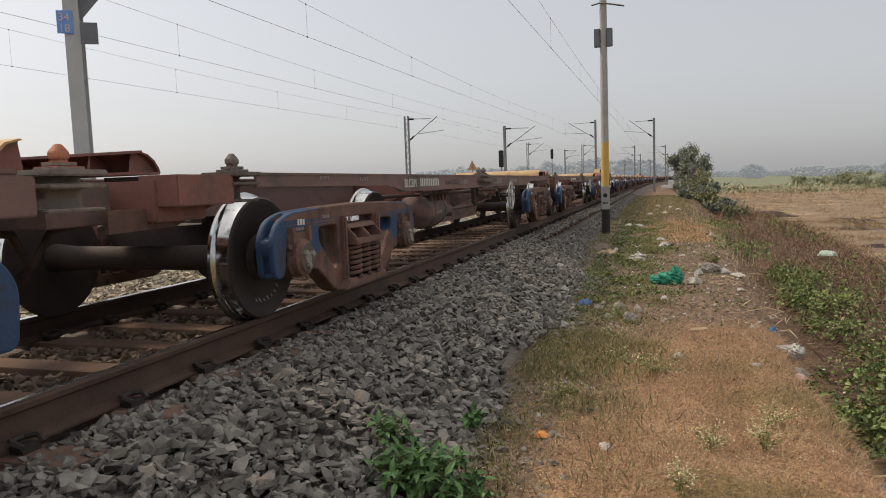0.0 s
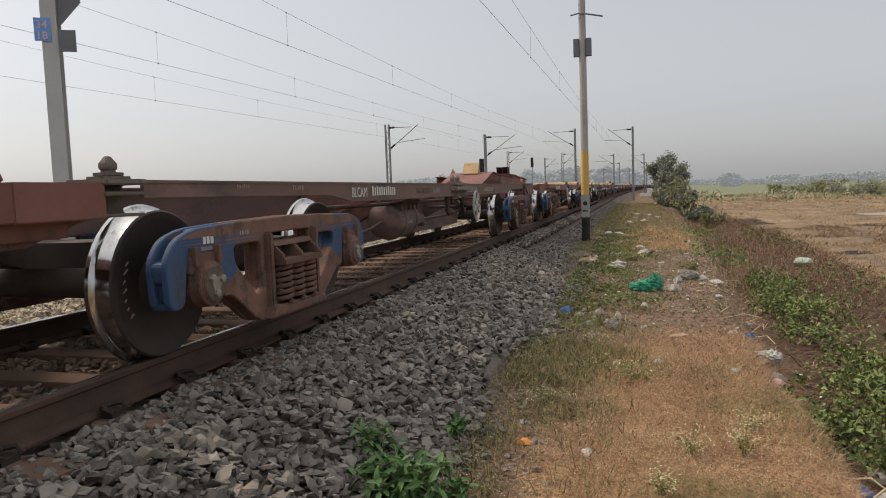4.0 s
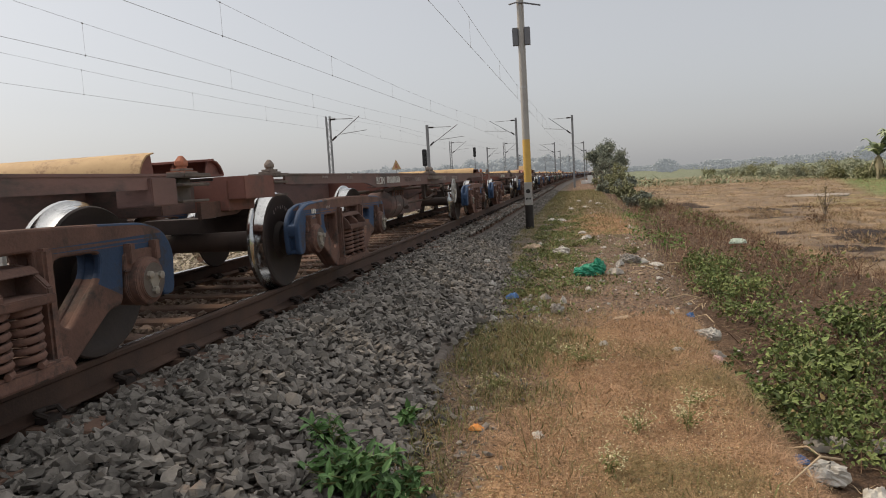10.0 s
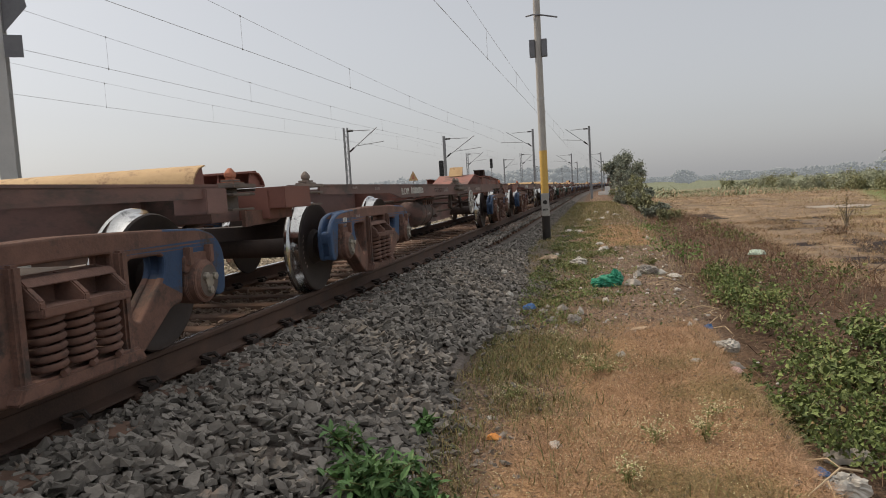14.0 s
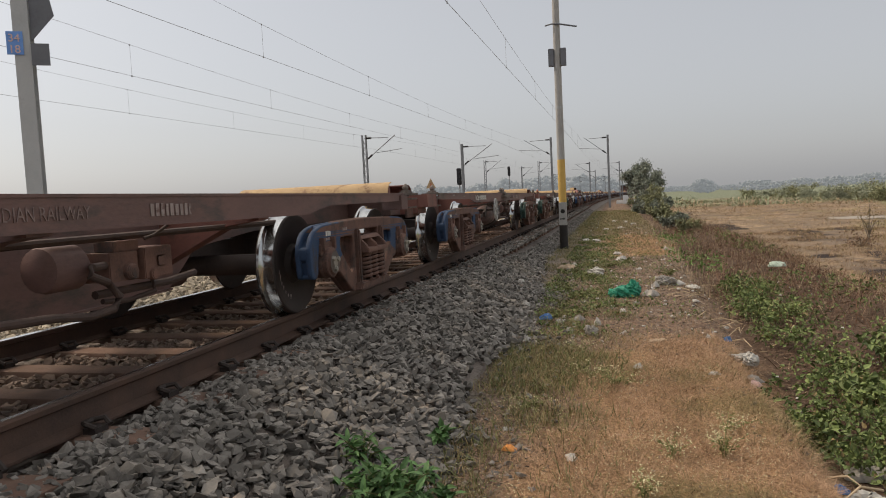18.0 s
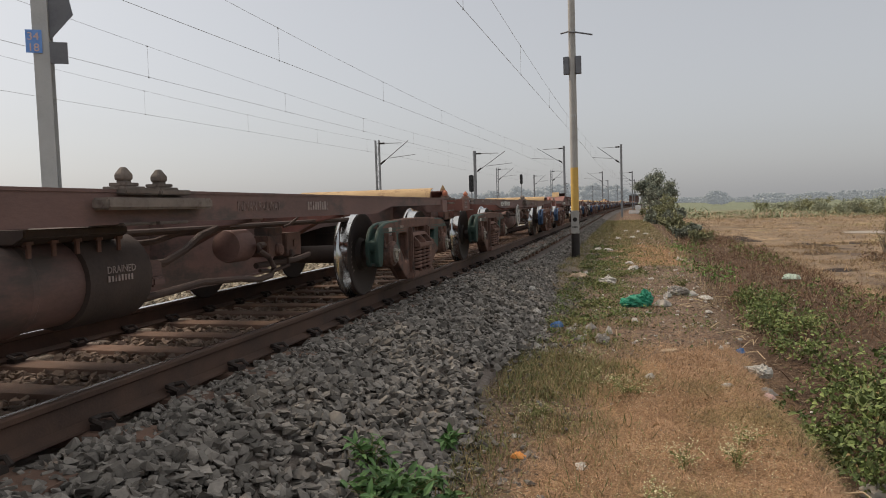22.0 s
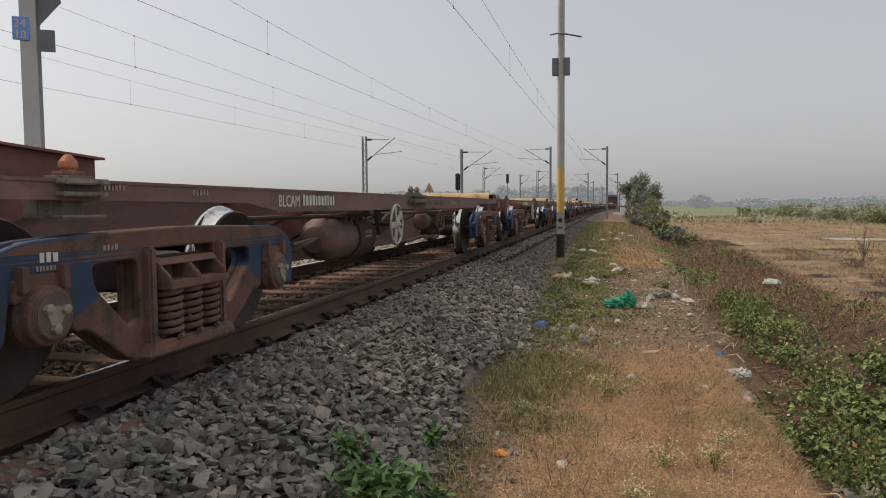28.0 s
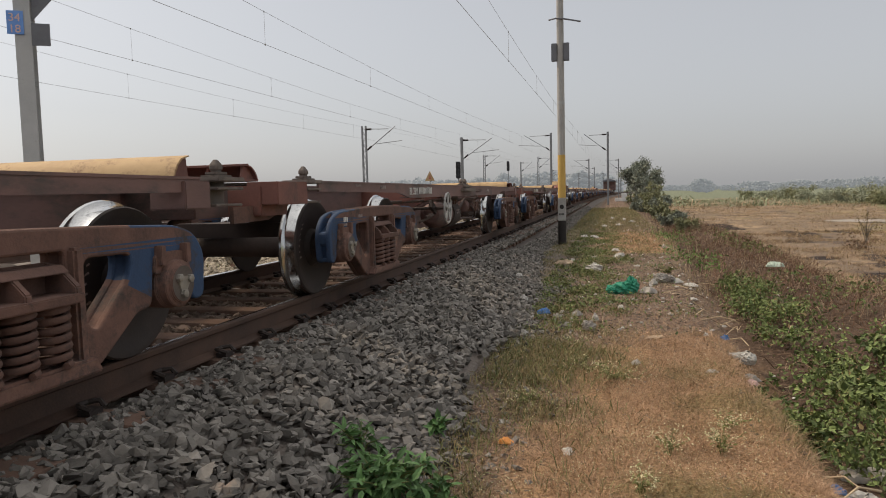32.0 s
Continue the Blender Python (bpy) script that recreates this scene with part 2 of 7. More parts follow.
def bm_tube(bm, path, r, n=8, mat=0):
    path = [Vector(p) for p in path]
    rings = []
    for i, p in enumerate(path):
        d = (path[min(i + 1, len(path) - 1)] - path[max(i - 1, 0)]).normalized()
        side = d.cross(Vector((0, 0, 1)) if abs(d.z) < 0.9 else Vector((1, 0, 0))).normalized()
        up = side.cross(d)
        rr = r[i] if isinstance(r, (list, tuple)) else r
        rings.append([bm.verts.new(p + rr * (math.cos(k * math.tau / n) * side + math.sin(k * math.tau / n) * up)) for k in range(n)])
    for a, b in zip(rings, rings[1:]):
        for k in range(n):
            bm.faces.new((a[k], a[(k + 1) % n], b[(k + 1) % n], b[k])).material_index = mat
    bm.faces.new(rings[0]).material_index = mat
    bm.faces.new(rings[-1]).material_index = mat
    return bm


def bm_lathe(bm, prof, axis="x", centre=(0, 0, 0), n=32, mats=None):
    """Turns a profile of (along, radius) round an axis."""
    rings = []
    c = Vector(centre)
    for along, r in prof:
        ring = []
        for k in range(n):
            u, w = r * math.cos(k * math.tau / n), r * math.sin(k * math.tau / n)
            ring.append(bm.verts.new(c + Vector({"x": (along, u, w), "y": (u, along, w), "z": (u, w, along)}[axis])))
        rings.append(ring)
    for i, (a, b) in enumerate(zip(rings, rings[1:])):
        for k in range(n):
            bm.faces.new((a[k], a[(k + 1) % n], b[(k + 1) % n], b[k])).material_index = mats[i] if mats else 0
    bm.faces.new(rings[0]).material_index = mats[0] if mats else 0
    bm.faces.new(rings[-1]).material_index = mats[-1] if mats else 0
    return bm


def mesh_of(name, bm, mats, bevel=0.0, sharp=32.0):
    bmesh.ops.recalc_face_normals(bm, faces=bm.faces)
    if bevel:
        edges = [e for e in bm.edges if len(e.link_faces) == 2 and e.calc_face_angle(0) > 0.6]
        bmesh.ops.bevel(bm, geom=edges, offset=bevel, segments=2, affect="EDGES", clamp_overlap=True)
    for f in bm.faces:
        f.smooth = True
    for e in bm.edges:
        e.smooth = len(e.link_faces) == 2 and e.calc_face_angle(0) < radians(sharp)
    me = bpy.data.meshes.new(name)
    bm.to_mesh(me)
    bm.free()
    for m in mats if isinstance(mats, (list, tuple)) else [mats]:
        me.materials.append(m)
    return me


def part(name, bm, material, parent=None, label="", bevel=0.0, at=None):
    """Links a bmesh, or a mesh that is there already, as one mesh object under a thing or a part."""
    me = bm if isinstance(bm, bpy.types.Mesh) else mesh_of(name, bm, material, bevel)
    ob = new(name, me)
    ob.parent = parent
    if at is not None:
        ob.matrix_basis = at
    return tagged(ob, label)


def thing(name, label, category, group="", kind="", at=None):
    ob = new(name)
    ob.empty_display_size = 0.2
    if at is not None:
        ob.matrix_basis = at
    return tagged(ob, label, category, group, kind)


def raw_mesh(name, verts, faces, mats, smooth=False, mat_index=None):
    """One mesh from arrays, for what is too many for bmesh."""
    me = bpy.data.meshes.new(name)
    verts, faces = np.asarray(verts, np.float32), np.asarray(faces, np.int32)
    me.vertices.add(len(verts))
    me.vertices.foreach_set("co", verts.ravel())
    k = faces.shape[1]
    me.loops.add(faces.size)
    me.loops.foreach_set("vertex_index", faces.ravel())
    me.polygons.add(len(faces))
    me.polygons.foreach_set("loop_start", np.arange(0, faces.size, k, dtype=np.int32))
    me.polygons.foreach_set("use_smooth", np.full(len(faces), smooth))
    for m in mats if isinstance(mats, (list, tuple)) else [mats]:
        me.materials.append(m)
    if mat_index is not None:
        me.polygons.foreach_set("material_index", np.asarray(mat_index, np.int32))
    me.update(calc_edges=True)
    me.validate()
    return me


def rounded(pts, r, n=4):
    """An outline with its corners rounded; r may be one radius or one for each corner."""
    out = []
    for i, p in enumerate(pts):
        p, a, b = Vector(p), Vector(pts[i - 1]), Vector(pts[(i + 1) % len(pts)])
        rr = r[i] if isinstance(r, (list, tuple)) else r
        rr = min(rr, (a - p).length * 0.45, (b - p).length * 0.45)
        p0, p1 = p + (a - p).normalized() * rr, p + (b - p).normalized() * rr
        for k in range(n + 1):
            f = k / n
            out.append(tuple((1 - f) ** 2 * p0 + 2 * f * (1 - f) * p + f * f * p1))
    return out


def holed_plate(name, outlines, thick, bevel, mats, pick=None):
    """A cast plate in the y-z plane, centred on x = 0, with openings and rounded edges. pick(y, z) gives a face's material."""
    cu = bpy.data.curves.new(name, "CURVE")
    cu.dimensions, cu.fill_mode, cu.extrude, cu.bevel_depth, cu.bevel_resolution = "2D", "BOTH", thick / 2 - bevel, bevel, 1
    for pts in outlines:
        sp = cu.splines.new("POLY")
        sp.points.add(len(pts) - 1)
        for q, p in zip(sp.points, pts):
            q.co = (p[0], p[1], 0, 1)
        sp.use_cyclic_u = True
    ob = new(name, cu)
    me = bpy.data.meshes.new_from_object(ob)
    bpy.data.objects.remove(ob)
    me.transform(Matrix(((0, 0, 1, 0), (1, 0, 0, 0), (0, 1, 0, 0), (0, 0, 0, 1))))
    me.materials.clear()
    for m in mats:
        me.materials.append(m)
    for p in me.polygons:
        p.material_index = pick(p.center.y, p.center.z) if pick else 0
        p.use_smooth = False
    return me


def bend(y):
    """The line runs straight past the camera and bears a little to the right far off."""
    return 0.00017 * max(0.0, y - 60.0) ** 2


def bend_yaw(y):
    return -math.degrees(math.atan(2 * 0.00017 * max(0.0, y - 60.0)))


def lettering(text, size, material, parent, y, z, x, label, width=None):
    """Writing on a side that faces +x, starting at y, with its foot at z."""
    cu = bpy.data.curves.new("lettering", "FONT")
    cu.body, cu.size, cu.extrude, cu.resolution_u = text, size, 0.0015, 2
    ob = new("lettering", cu)
    me = bpy.data.meshes.new_from_object(ob)
    bpy.data.objects.remove(ob)
    if width:
        span = max(v.co.x for v in me.vertices) or 1
        for v in me.vertices:
            v.co.x *= width / span
    me.materials.clear()
    me.materials.append(material)
    return part("lettering", me, None, parent, label, at=pose(x, y, z, 90, 0, 90))


def bars(count, width, height, gap, material, parent, y, z, x, label, seed=0):
    """Writing that stays plain: a row of upright bars of its size."""
    rnd = random.Random(seed)
    bm = bmesh.new()
    at = 0.0
    for i in range(count):
        w = width * rnd.uniform(0.75, 1.1)
        bm_box(bm, (0, at, 0), (0.003, at + w, height * rnd.uniform(0.88, 1.0)))
        at += w + gap
    return part("marking", bm, material, parent, label, at=pose(x, y, z))


# ---- the ground: one sheet from the far side of the yard to the horizon ----
def smooth_step(a, b, v):
    f = min(1.0, max(0.0, (v - a) / (b - a)))
    return f * f * (3 - 2 * f)


def ground_z(x, y):
    """Formation and cess of the line, the bank beside it and the field below."""
    x = x - bend(y)
    n = noise.noise((x * 0.9, y * 0.7, 3.1)) * 0.05 + noise.noise((x * 3.1, y * 2.7, 7.7)) * 0.018
    z = -0.69 + n * smooth_step(2.2, 3.0, x)
    if x < 2.6:
        z = -0.69 + 0.04 * (1 - smooth_step(2.0, 2.6, x))
    if x > 4.2:
        edge = 4.35 + 0.12 * noise.noise((y * 0.8, 1.3, 0)) + 0.45 * smooth_step(8, 20, y)
        near = 1 - smooth_step(5.0, 10.0, y)
        z -= (0.10 + 0.32 * near) * smooth_step(edge, edge + 0.45, x)
        crest = 6.7 + 0.5 * noise.noise((y * 0.25, 9.1, 0))
        z += (0.05 + 0.22 * near) * smooth_step(edge + 0.6, crest - 0.3, x)
        z += 0.09 * noise.noise((x * 1.3, y * 1.1, 5.0)) * smooth_step(4.6, 5.4, x)
        z += (-2.0 - z) * smooth_step(crest, crest + 2.6, x)
        if x > 9:
            z += (0.06 * noise.noise((x * 0.2, y * 0.2, 2.0)) + 0.11 * noise.noise((x * 0.42, y * 0.36, 6.0))) * smooth_step(9, 14, x)
    if x < -22:
        z -= 1.2 * smooth_step(22, 27, -x)
    return z


def spaced(stops):
    out = []
    for (a, b, step) in stops:
        out += list(np.arange(a, b, step))
    return out + [stops[-1][1]]


def ground_material():
    m = bpy.data.materials.new("verge_and_field")
    m.use_nodes = True
    nt = m.node_tree
    b = nt.nodes["Principled BSDF"]
    b.inputs["Roughness"].default_value = 0.95
    b.inputs["Specular IOR Level"].default_value = 0.1
    geo = nt.nodes.new("ShaderNodeNewGeometry")
    sep = nt.nodes.new("ShaderNodeSeparateXYZ")
    nt.links.new(geo.outputs["Position"], sep.inputs["Vector"])

    def noise_of(scale, detail=5.0, stretch=(1, 1, 1)):
        mp = nt.nodes.new("ShaderNodeMapping")
        mp.inputs["Scale"].default_value = stretch
        nt.links.new(geo.outputs["Position"], mp.inputs["Vector"])
        n = nt.nodes.new("ShaderNodeTexNoise")
        n.inputs["Scale"].default_value, n.inputs["Detail"].default_value = scale, detail
        nt.links.new(mp.outputs["Vector"], n.inputs["Vector"])
        return n.outputs["Fac"]

    def ramp(v, a, c):
        r = nt.nodes.new("ShaderNodeMapRange")
        r.interpolation_type = "SMOOTHSTEP"
        r.inputs["From Min"].default_value, r.inputs["From Max"].default_value = a, c
        nt.links.new(v, r.inputs["Value"])
        return r.outputs["Result"]

    def times(a, c):
        x = nt.nodes.new("ShaderNodeMath")
        x.operation = "MULTIPLY"
        nt.links.new(a, x.inputs[0])
        nt.links.new(c, x.inputs[1])
        return x.outputs["Value"]

    def mixed(fac, a, c):
        x = nt.nodes.new("ShaderNodeMix")
        x.data_type = "RGBA"
        nt.links.new(fac, x.inputs["Factor"])
        for socket, value in ((x.inputs["A"], a), (x.inputs["B"], c)):
            if isinstance(value, tuple):
                socket.default_value = (*value, 1.0)
            else:
                nt.links.new(value, socket)
        return x.outputs["Result"]

    big, mid, fine = noise_of(0.35), noise_of(2.2), noise_of(18)
    # the verge: trodden brown soil, with straw lying on it
    soil = mixed(ramp(noise_of(26, 7.0), 0.36, 0.64), (0.112, 0.075, 0.056), (0.235, 0.165, 0.122))
    straw = mixed(ramp(noise_of(45, 6.0), 0.38, 0.62), (0.21, 0.125, 0.066), (0.46, 0.30, 0.17))
    def plus(a, c, scale):
        x = nt.nodes.new("ShaderNodeMath")
        x.operation = "MULTIPLY_ADD"
        nt.links.new(c, x.inputs[0])
        x.inputs[1].default_value = scale
        nt.links.new(a, x.inputs[2])
        return x.outputs["Value"]

    def patch(x0, y0, rx, ry):
        """An uneven blot about a place on the ground."""
        d = nt.nodes.new("ShaderNodeVectorMath")
        d.operation = "SUBTRACT"
        nt.links.new(geo.outputs["Position"], d.inputs[0])
        d.inputs[1].default_value = (x0, y0, 0)
        s = nt.nodes.new("ShaderNodeVectorMath")
        s.operation = "MULTIPLY"
        nt.links.new(d.outputs["Vector"], s.inputs[0])
        s.inputs[1].default_value = (1 / rx, 1 / ry, 0)
        r = nt.nodes.new("ShaderNodeVectorMath")
        r.operation = "LENGTH"
        nt.links.new(s.outputs["Vector"], r.inputs[0])
        return ramp(plus(r.outputs["Value"], ragged, 2.6), 2.45, 2.05)

    def most(values):
        out = values[0]
        for v in values[1:]:
            x = nt.nodes.new("ShaderNodeMath")
            x.operation = "MAXIMUM"
            nt.links.new(out, x.inputs[0])
            nt.links.new(v, x.inputs[1])
            out = x.outputs["Value"]
        return out

    ragged = noise_of(0.75, 9.0)
    straw_on = times(ramp(plus(sep.outputs["Y"], mid, 3.0), 9.6, 8.0), ramp(plus(plus(sep.outputs["X"], mid, 1.2), sep.outputs["Y"], -0.13), 2.75, 3.25))
    straw_on = most([straw_on, patch(4.0, 21.5, 0.9, 4.5)])
    verge = mixed(straw_on, soil, straw)
    verge = mixed(ramp(fine, 0.55, 0.8), verge, (0.17, 0.13, 0.085))
    # the field: dry tan grass, burnt patches, dull green further off
    tan = mixed(ramp(noise_of(0.6, 9.0, (1.0, 0.5, 1)), 0.40, 0.60), (0.215, 0.156, 0.106), (0.375, 0.272, 0.176))
    tan = mixed(ramp(noise_of(0.16, 5.0, (1, 0.6, 1)), 0.52, 0.66), tan, (0.26, 0.22, 0.115))
    tan = mixed(ramp(noise_of(0.09, 6.0, (1.2, 0.8, 1)), 0.46, 0.60), tan, (0.245, 0.182, 0.128))
    tan = mixed(ramp(noise_of(3.0, 8.0), 0.46, 0.66), tan, (0.185, 0.140, 0.088))
    tan = mixed(ramp(noise_of(0.28, 7.0, (1.0, 0.7, 1)), 0.55, 0.63), tan, (0.135, 0.102, 0.080))
    tan = mixed(ramp(noise_of(1.1, 9.0, (1, 0.6, 1)), 0.50, 0.60), tan, (0.205, 0.158, 0.118))
    burnt = most([patch(*p) for p in ((13.9, 28.0, 1.5, 4.6), (11.7, 23.9, 0.85, 1.1), (10.9, 21.4, 0.6, 0.7), (11.3, 29.8, 0.8, 1.0), (13.9, 45.0, 1.3, 3.2), (10.9, 54.0, 1.3, 5.0), (17.0, 47.0, 1.2, 2.0), (12.5, 38.5, 0.7, 1.6))])
    tan = mixed(burnt, tan, (0.045, 0.036, 0.034))
    side = plus(sep.outputs["X"], sep.outputs["Y"], -0.27)
    green_side = times(ramp(plus(side, mid, 3.0), 9.8, 12.2), ramp(sep.outputs["Y"], 45.0, 60.0))
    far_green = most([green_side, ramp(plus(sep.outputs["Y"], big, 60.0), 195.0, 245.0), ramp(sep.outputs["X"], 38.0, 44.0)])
    # the green turns greyer and paler with distance: haze put into the colour
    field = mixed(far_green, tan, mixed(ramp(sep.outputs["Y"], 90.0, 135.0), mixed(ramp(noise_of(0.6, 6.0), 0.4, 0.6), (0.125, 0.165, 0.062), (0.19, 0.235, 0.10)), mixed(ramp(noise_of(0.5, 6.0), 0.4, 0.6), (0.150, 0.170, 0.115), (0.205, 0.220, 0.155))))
    bank = mixed(ramp(fine, 0.4, 0.7), (0.075, 0.050, 0.036), (0.15, 0.102, 0.072))
    verge = mixed(ramp(sep.outputs["X"], 4.55, 4.95), verge, bank)
    chips = mixed(ramp(fine, 0.4, 0.7), (0.135, 0.112, 0.092), (0.23, 0.195, 0.158))
    verge = mixed(ramp(plus(sep.outputs["X"], mid, 0.6), 2.75, 2.45), verge, chips)
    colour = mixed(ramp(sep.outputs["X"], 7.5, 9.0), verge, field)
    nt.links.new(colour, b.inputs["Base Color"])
    bp = nt.nodes.new("ShaderNodeBump")
    bp.inputs["Strength"].default_value, bp.inputs["Distance"].default_value = 1.0, 0.05
    nt.links.new(noise_of(30, 6.0), bp.inputs["Height"])
    nt.links.new(bp.outputs["Normal"], b.inputs["Normal"])
    return m


def build_ground():
    xs = spaced([(-1500, -200, 260), (-200, -40, 32), (-40, 2.0, 3.0), (2.0, 9.4, 0.14), (9.4, 30, 0.8), (30, 200, 17), (200, 2600, 300)])
    ys = spaced([(-80, 0, 8), (0, 24, 0.16), (24, 60, 0.8), (60, 200, 7), (200, 3200, 250)])
    verts = [(x, y, ground_z(x, y)) for y in ys for x in xs]
    nx = len(xs)
    faces = [(j * nx + i, j * nx + i + 1, (j + 1) * nx + i + 1, (j + 1) * nx + i) for j in range(len(ys) - 1) for i in range(nx - 1)]
    ob = new("ground", raw_mesh("ground", verts, faces, ground_material(), True))
    tagged(ob, "dry grassy verge sloping to a tan stubble field", "ground", kind="structure")


build_ground()


# ---- the lines: broad gauge on ballast ----
GAUGE = 0.838          # half the clear width between the rail heads
TRACKS = (-7.4, -12.8, -18.5)


def drawn_in(y):
    """How much narrower the shoulder of the ballast gets along the line."""
    f = np.clip((np.asarray(y, float) - 8.5) / 9.5, 0.0, 1.0)
    return 0.56 * f * f * (3 - 2 * f)


def line_ys(a, b):
    return [y for y in np.concatenate([np.arange(a, 24, 2.0), np.arange(24, 60, 6.0), np.arange(60, b, 8.0), [b]])]


def swept(name, profile, ys, offset, mat_of=None, mats=None, taper=False):
    """A profile of (x, z), closed, laid along the line."""
    verts, faces, idx = [], [], []
    n = len(profile)
    for y in ys:
        verts += [(offset + bend(y) + px - (float(drawn_in(y)) if taper and px > 1.45 else 0.0), y, pz) for px, pz in profile]
    for j in range(len(ys) - 1):
        for i in range(n):
            k = (i + 1) % n
            faces.append((j * n + i, j * n + k, (j + 1) * n + k, (j + 1) * n + i))
            idx.append(mat_of(i) if mat_of else 0)
    return raw_mesh(name, verts, faces, mats, False, idx)


def rail_profile(inner):
    """inner: the side of the running edge, where the head is worn bright."""
    half = [(0.075, -0.172), (0.075, -0.160), (0.014, -0.140), (0.010, -0.045), (0.034, -0.032), (0.036, -0.008), (0.030, 0.0)]
    pts = half + [(-0.004, 0.0)] + [(-x, z) for x, z in reversed(half)]
    return [(-inner * x, z) for x, z in pts]


def build_track(offset, main):
    track = thing("railway_track", "rusty broad gauge railway track laid on grey ballast" if main else "disused looking railway track on pale ballast",
                  "railway track", kind="structure")
    ys = line_ys(-12, 420)
    for side in (-1, 1):
        me = swept("rail", rail_profile(-side), ys, offset + side * (GAUGE + 0.036), (lambda i: 1 if i == 7 else 0) if side > 0 else (lambda i: 1 if i in (6, 7) else 0), [M_RAIL, M_RAILTOP])
        part("rail", me, None, track, "brown rail with a bright worn head")
    bed = [(-4.75, -0.72), (-3.95, -0.27), (-1.65, -0.245), (-0.95, -0.225), (-0.78, -0.25), (0.78, -0.25), (0.95, -0.225), (1.5, -0.24), (2.25, -0.64), (2.30, -0.72)]
    part("ballast_bed", swept("ballast_bed", bed, ys, offset, None, [M_BALLAST], main), None, track)
    return track


track_main = build_track(0.0, True)
for far_x in TRACKS:
    build_track(far_x, False)


def sleeper_bmesh():
    bm = bmesh.new()
    bm_prism(bm, rounded([(-0.125, -0.36), (0.125, -0.36), (0.105, -0.178), (-0.105, -0.178)], 0.02, 2), "x", -1.30, 1.30)
    return bm


def clip_bmesh(side):
    """A sprung clip with its shoulder, on one side of a rail foot."""
    bm = bmesh.new()
    s = side
    bm_box(bm, (s * 0.06 if s > 0 else -0.13, -0.045, -0.185), (0.13 if s > 0 else -0.06, 0.045, -0.150))
    bm_tube(bm, [(s * 0.135, 0.055, -0.155), (s * 0.10, 0.06, -0.125), (s * 0.055, 0.03, -0.130), (s * 0.055, -0.03, -0.130), (s * 0.10, -0.06, -0.125),
                 (s * 0.14, -0.05, -0.145)], 0.014, 6)
    return bm


def build_sleepers():
    me = mesh_of("sleeper", sleeper_bmesh(), M_SLEEPER)
    clips = {s: mesh_of("rail_clip", clip_bmesh(s), M_CLIP) for s in (-1, 1)}
    rnd = random.Random(5)
    for i in range(-8, 112):
        y = 1.0 + 0.6 * i
        sl = part("sleeper", me, None, track_main, at=pose(bend(y) + rnd.uniform(-0.015, 0.015), y, rnd.uniform(-0.004, 0.004), 0, 0, rnd.uniform(-0.6, 0.6)))
        if i < 75:
            for rail in (-1, 1):
                for s in (-1, 1):
                    part("rail_clip", clips[s], None, sl, at=pose(rail * (GAUGE + 0.036), 0, 0))
    # the sleepers further on, and those of the other lines, in one piece each
    bm = bmesh.new()
    for y in np.arange(68.2, 300, 0.6):
        bm_box(bm, (bend(y) - 1.3, y - 0.11, -0.3), (bend(y) + 1.3, y + 0.11, -0.18))
    tagged(part("sleepers_beyond", bm, M_SLEEPER, track_main), kind="stuff")


build_sleepers()


# ---- loose ballast ----
def stone_shapes(count, seed):
    rnd = random.Random(seed)
    shapes = []
    for _ in range(count):
        bm = bmesh.new()
        for _ in range(11):
            v = Vector((rnd.gauss(0, 1), rnd.gauss(0, 1), rnd.gauss(0, 1))).normalized() * rnd.uniform(0.75, 1.0)
            bm.verts.new((v.x * rnd.uniform(0.85, 1.35), v.y, v.z * 0.52))
        r = bmesh.ops.convex_hull(bm, input=bm.verts)
        loose = [v for v in bm.verts if not v.link_faces]
        bmesh.ops.delete(bm, geom=loose, context="VERTS")
        bm.verts.index_update()
        shapes.append((np.array([v.co for v in bm.verts]), np.array([[v.index for v in f.verts] for f in bm.faces])))
        bm.free()
    return shapes


def turn_matrices(rng, n, tilt):
    """Random turns: any heading, with some tilt."""
    yaw, a, b = rng.uniform(0, math.tau, n), rng.normal(0, tilt, n), rng.normal(0, tilt, n)
    cy, sy, ca, sa, cb, sb = np.cos(yaw), np.sin(yaw), np.cos(a), np.sin(a), np.cos(b), np.sin(b)
    z, o = np.zeros(n), np.ones(n)
    rz = np.stack([cy, -sy, z, sy, cy, z, z, z, o], 1).reshape(-1, 3, 3)
    rx = np.stack([o, z, z, z, ca, -sa, z, sa, ca], 1).reshape(-1, 3, 3)
    ry = np.stack([cb, z, sb, z, o, z, -sb, z, cb], 1).reshape(-1, 3, 3)
    return rz @ rx @ ry


def scatter(name, shapes, places, sizes, rng, tilt, mats, smooth=False):
    """Many copies of a few shapes in one mesh."""
    kind = rng.integers(0, len(shapes), len(places))
    rot = turn_matrices(rng, len(places), tilt)
    vs, fs, base = [], [], 0
    for k, (v, f) in enumerate(shapes):
        sel = np.where(kind == k)[0]
        if not len(sel):
            continue
        pts = np.einsum("nij,vj->nvi", rot[sel], v) * sizes[sel][:, None, None] + places[sel][:, None, :]
        vs.append(pts.reshape(-1, 3))
        fs.append((f[None] + (np.arange(len(sel)) * len(v))[:, None, None]).reshape(-1, f.shape[1]) + base)
        base += len(sel) * len(v)
    return raw_mesh(name, np.concatenate(vs), np.concatenate(fs), mats, smooth)


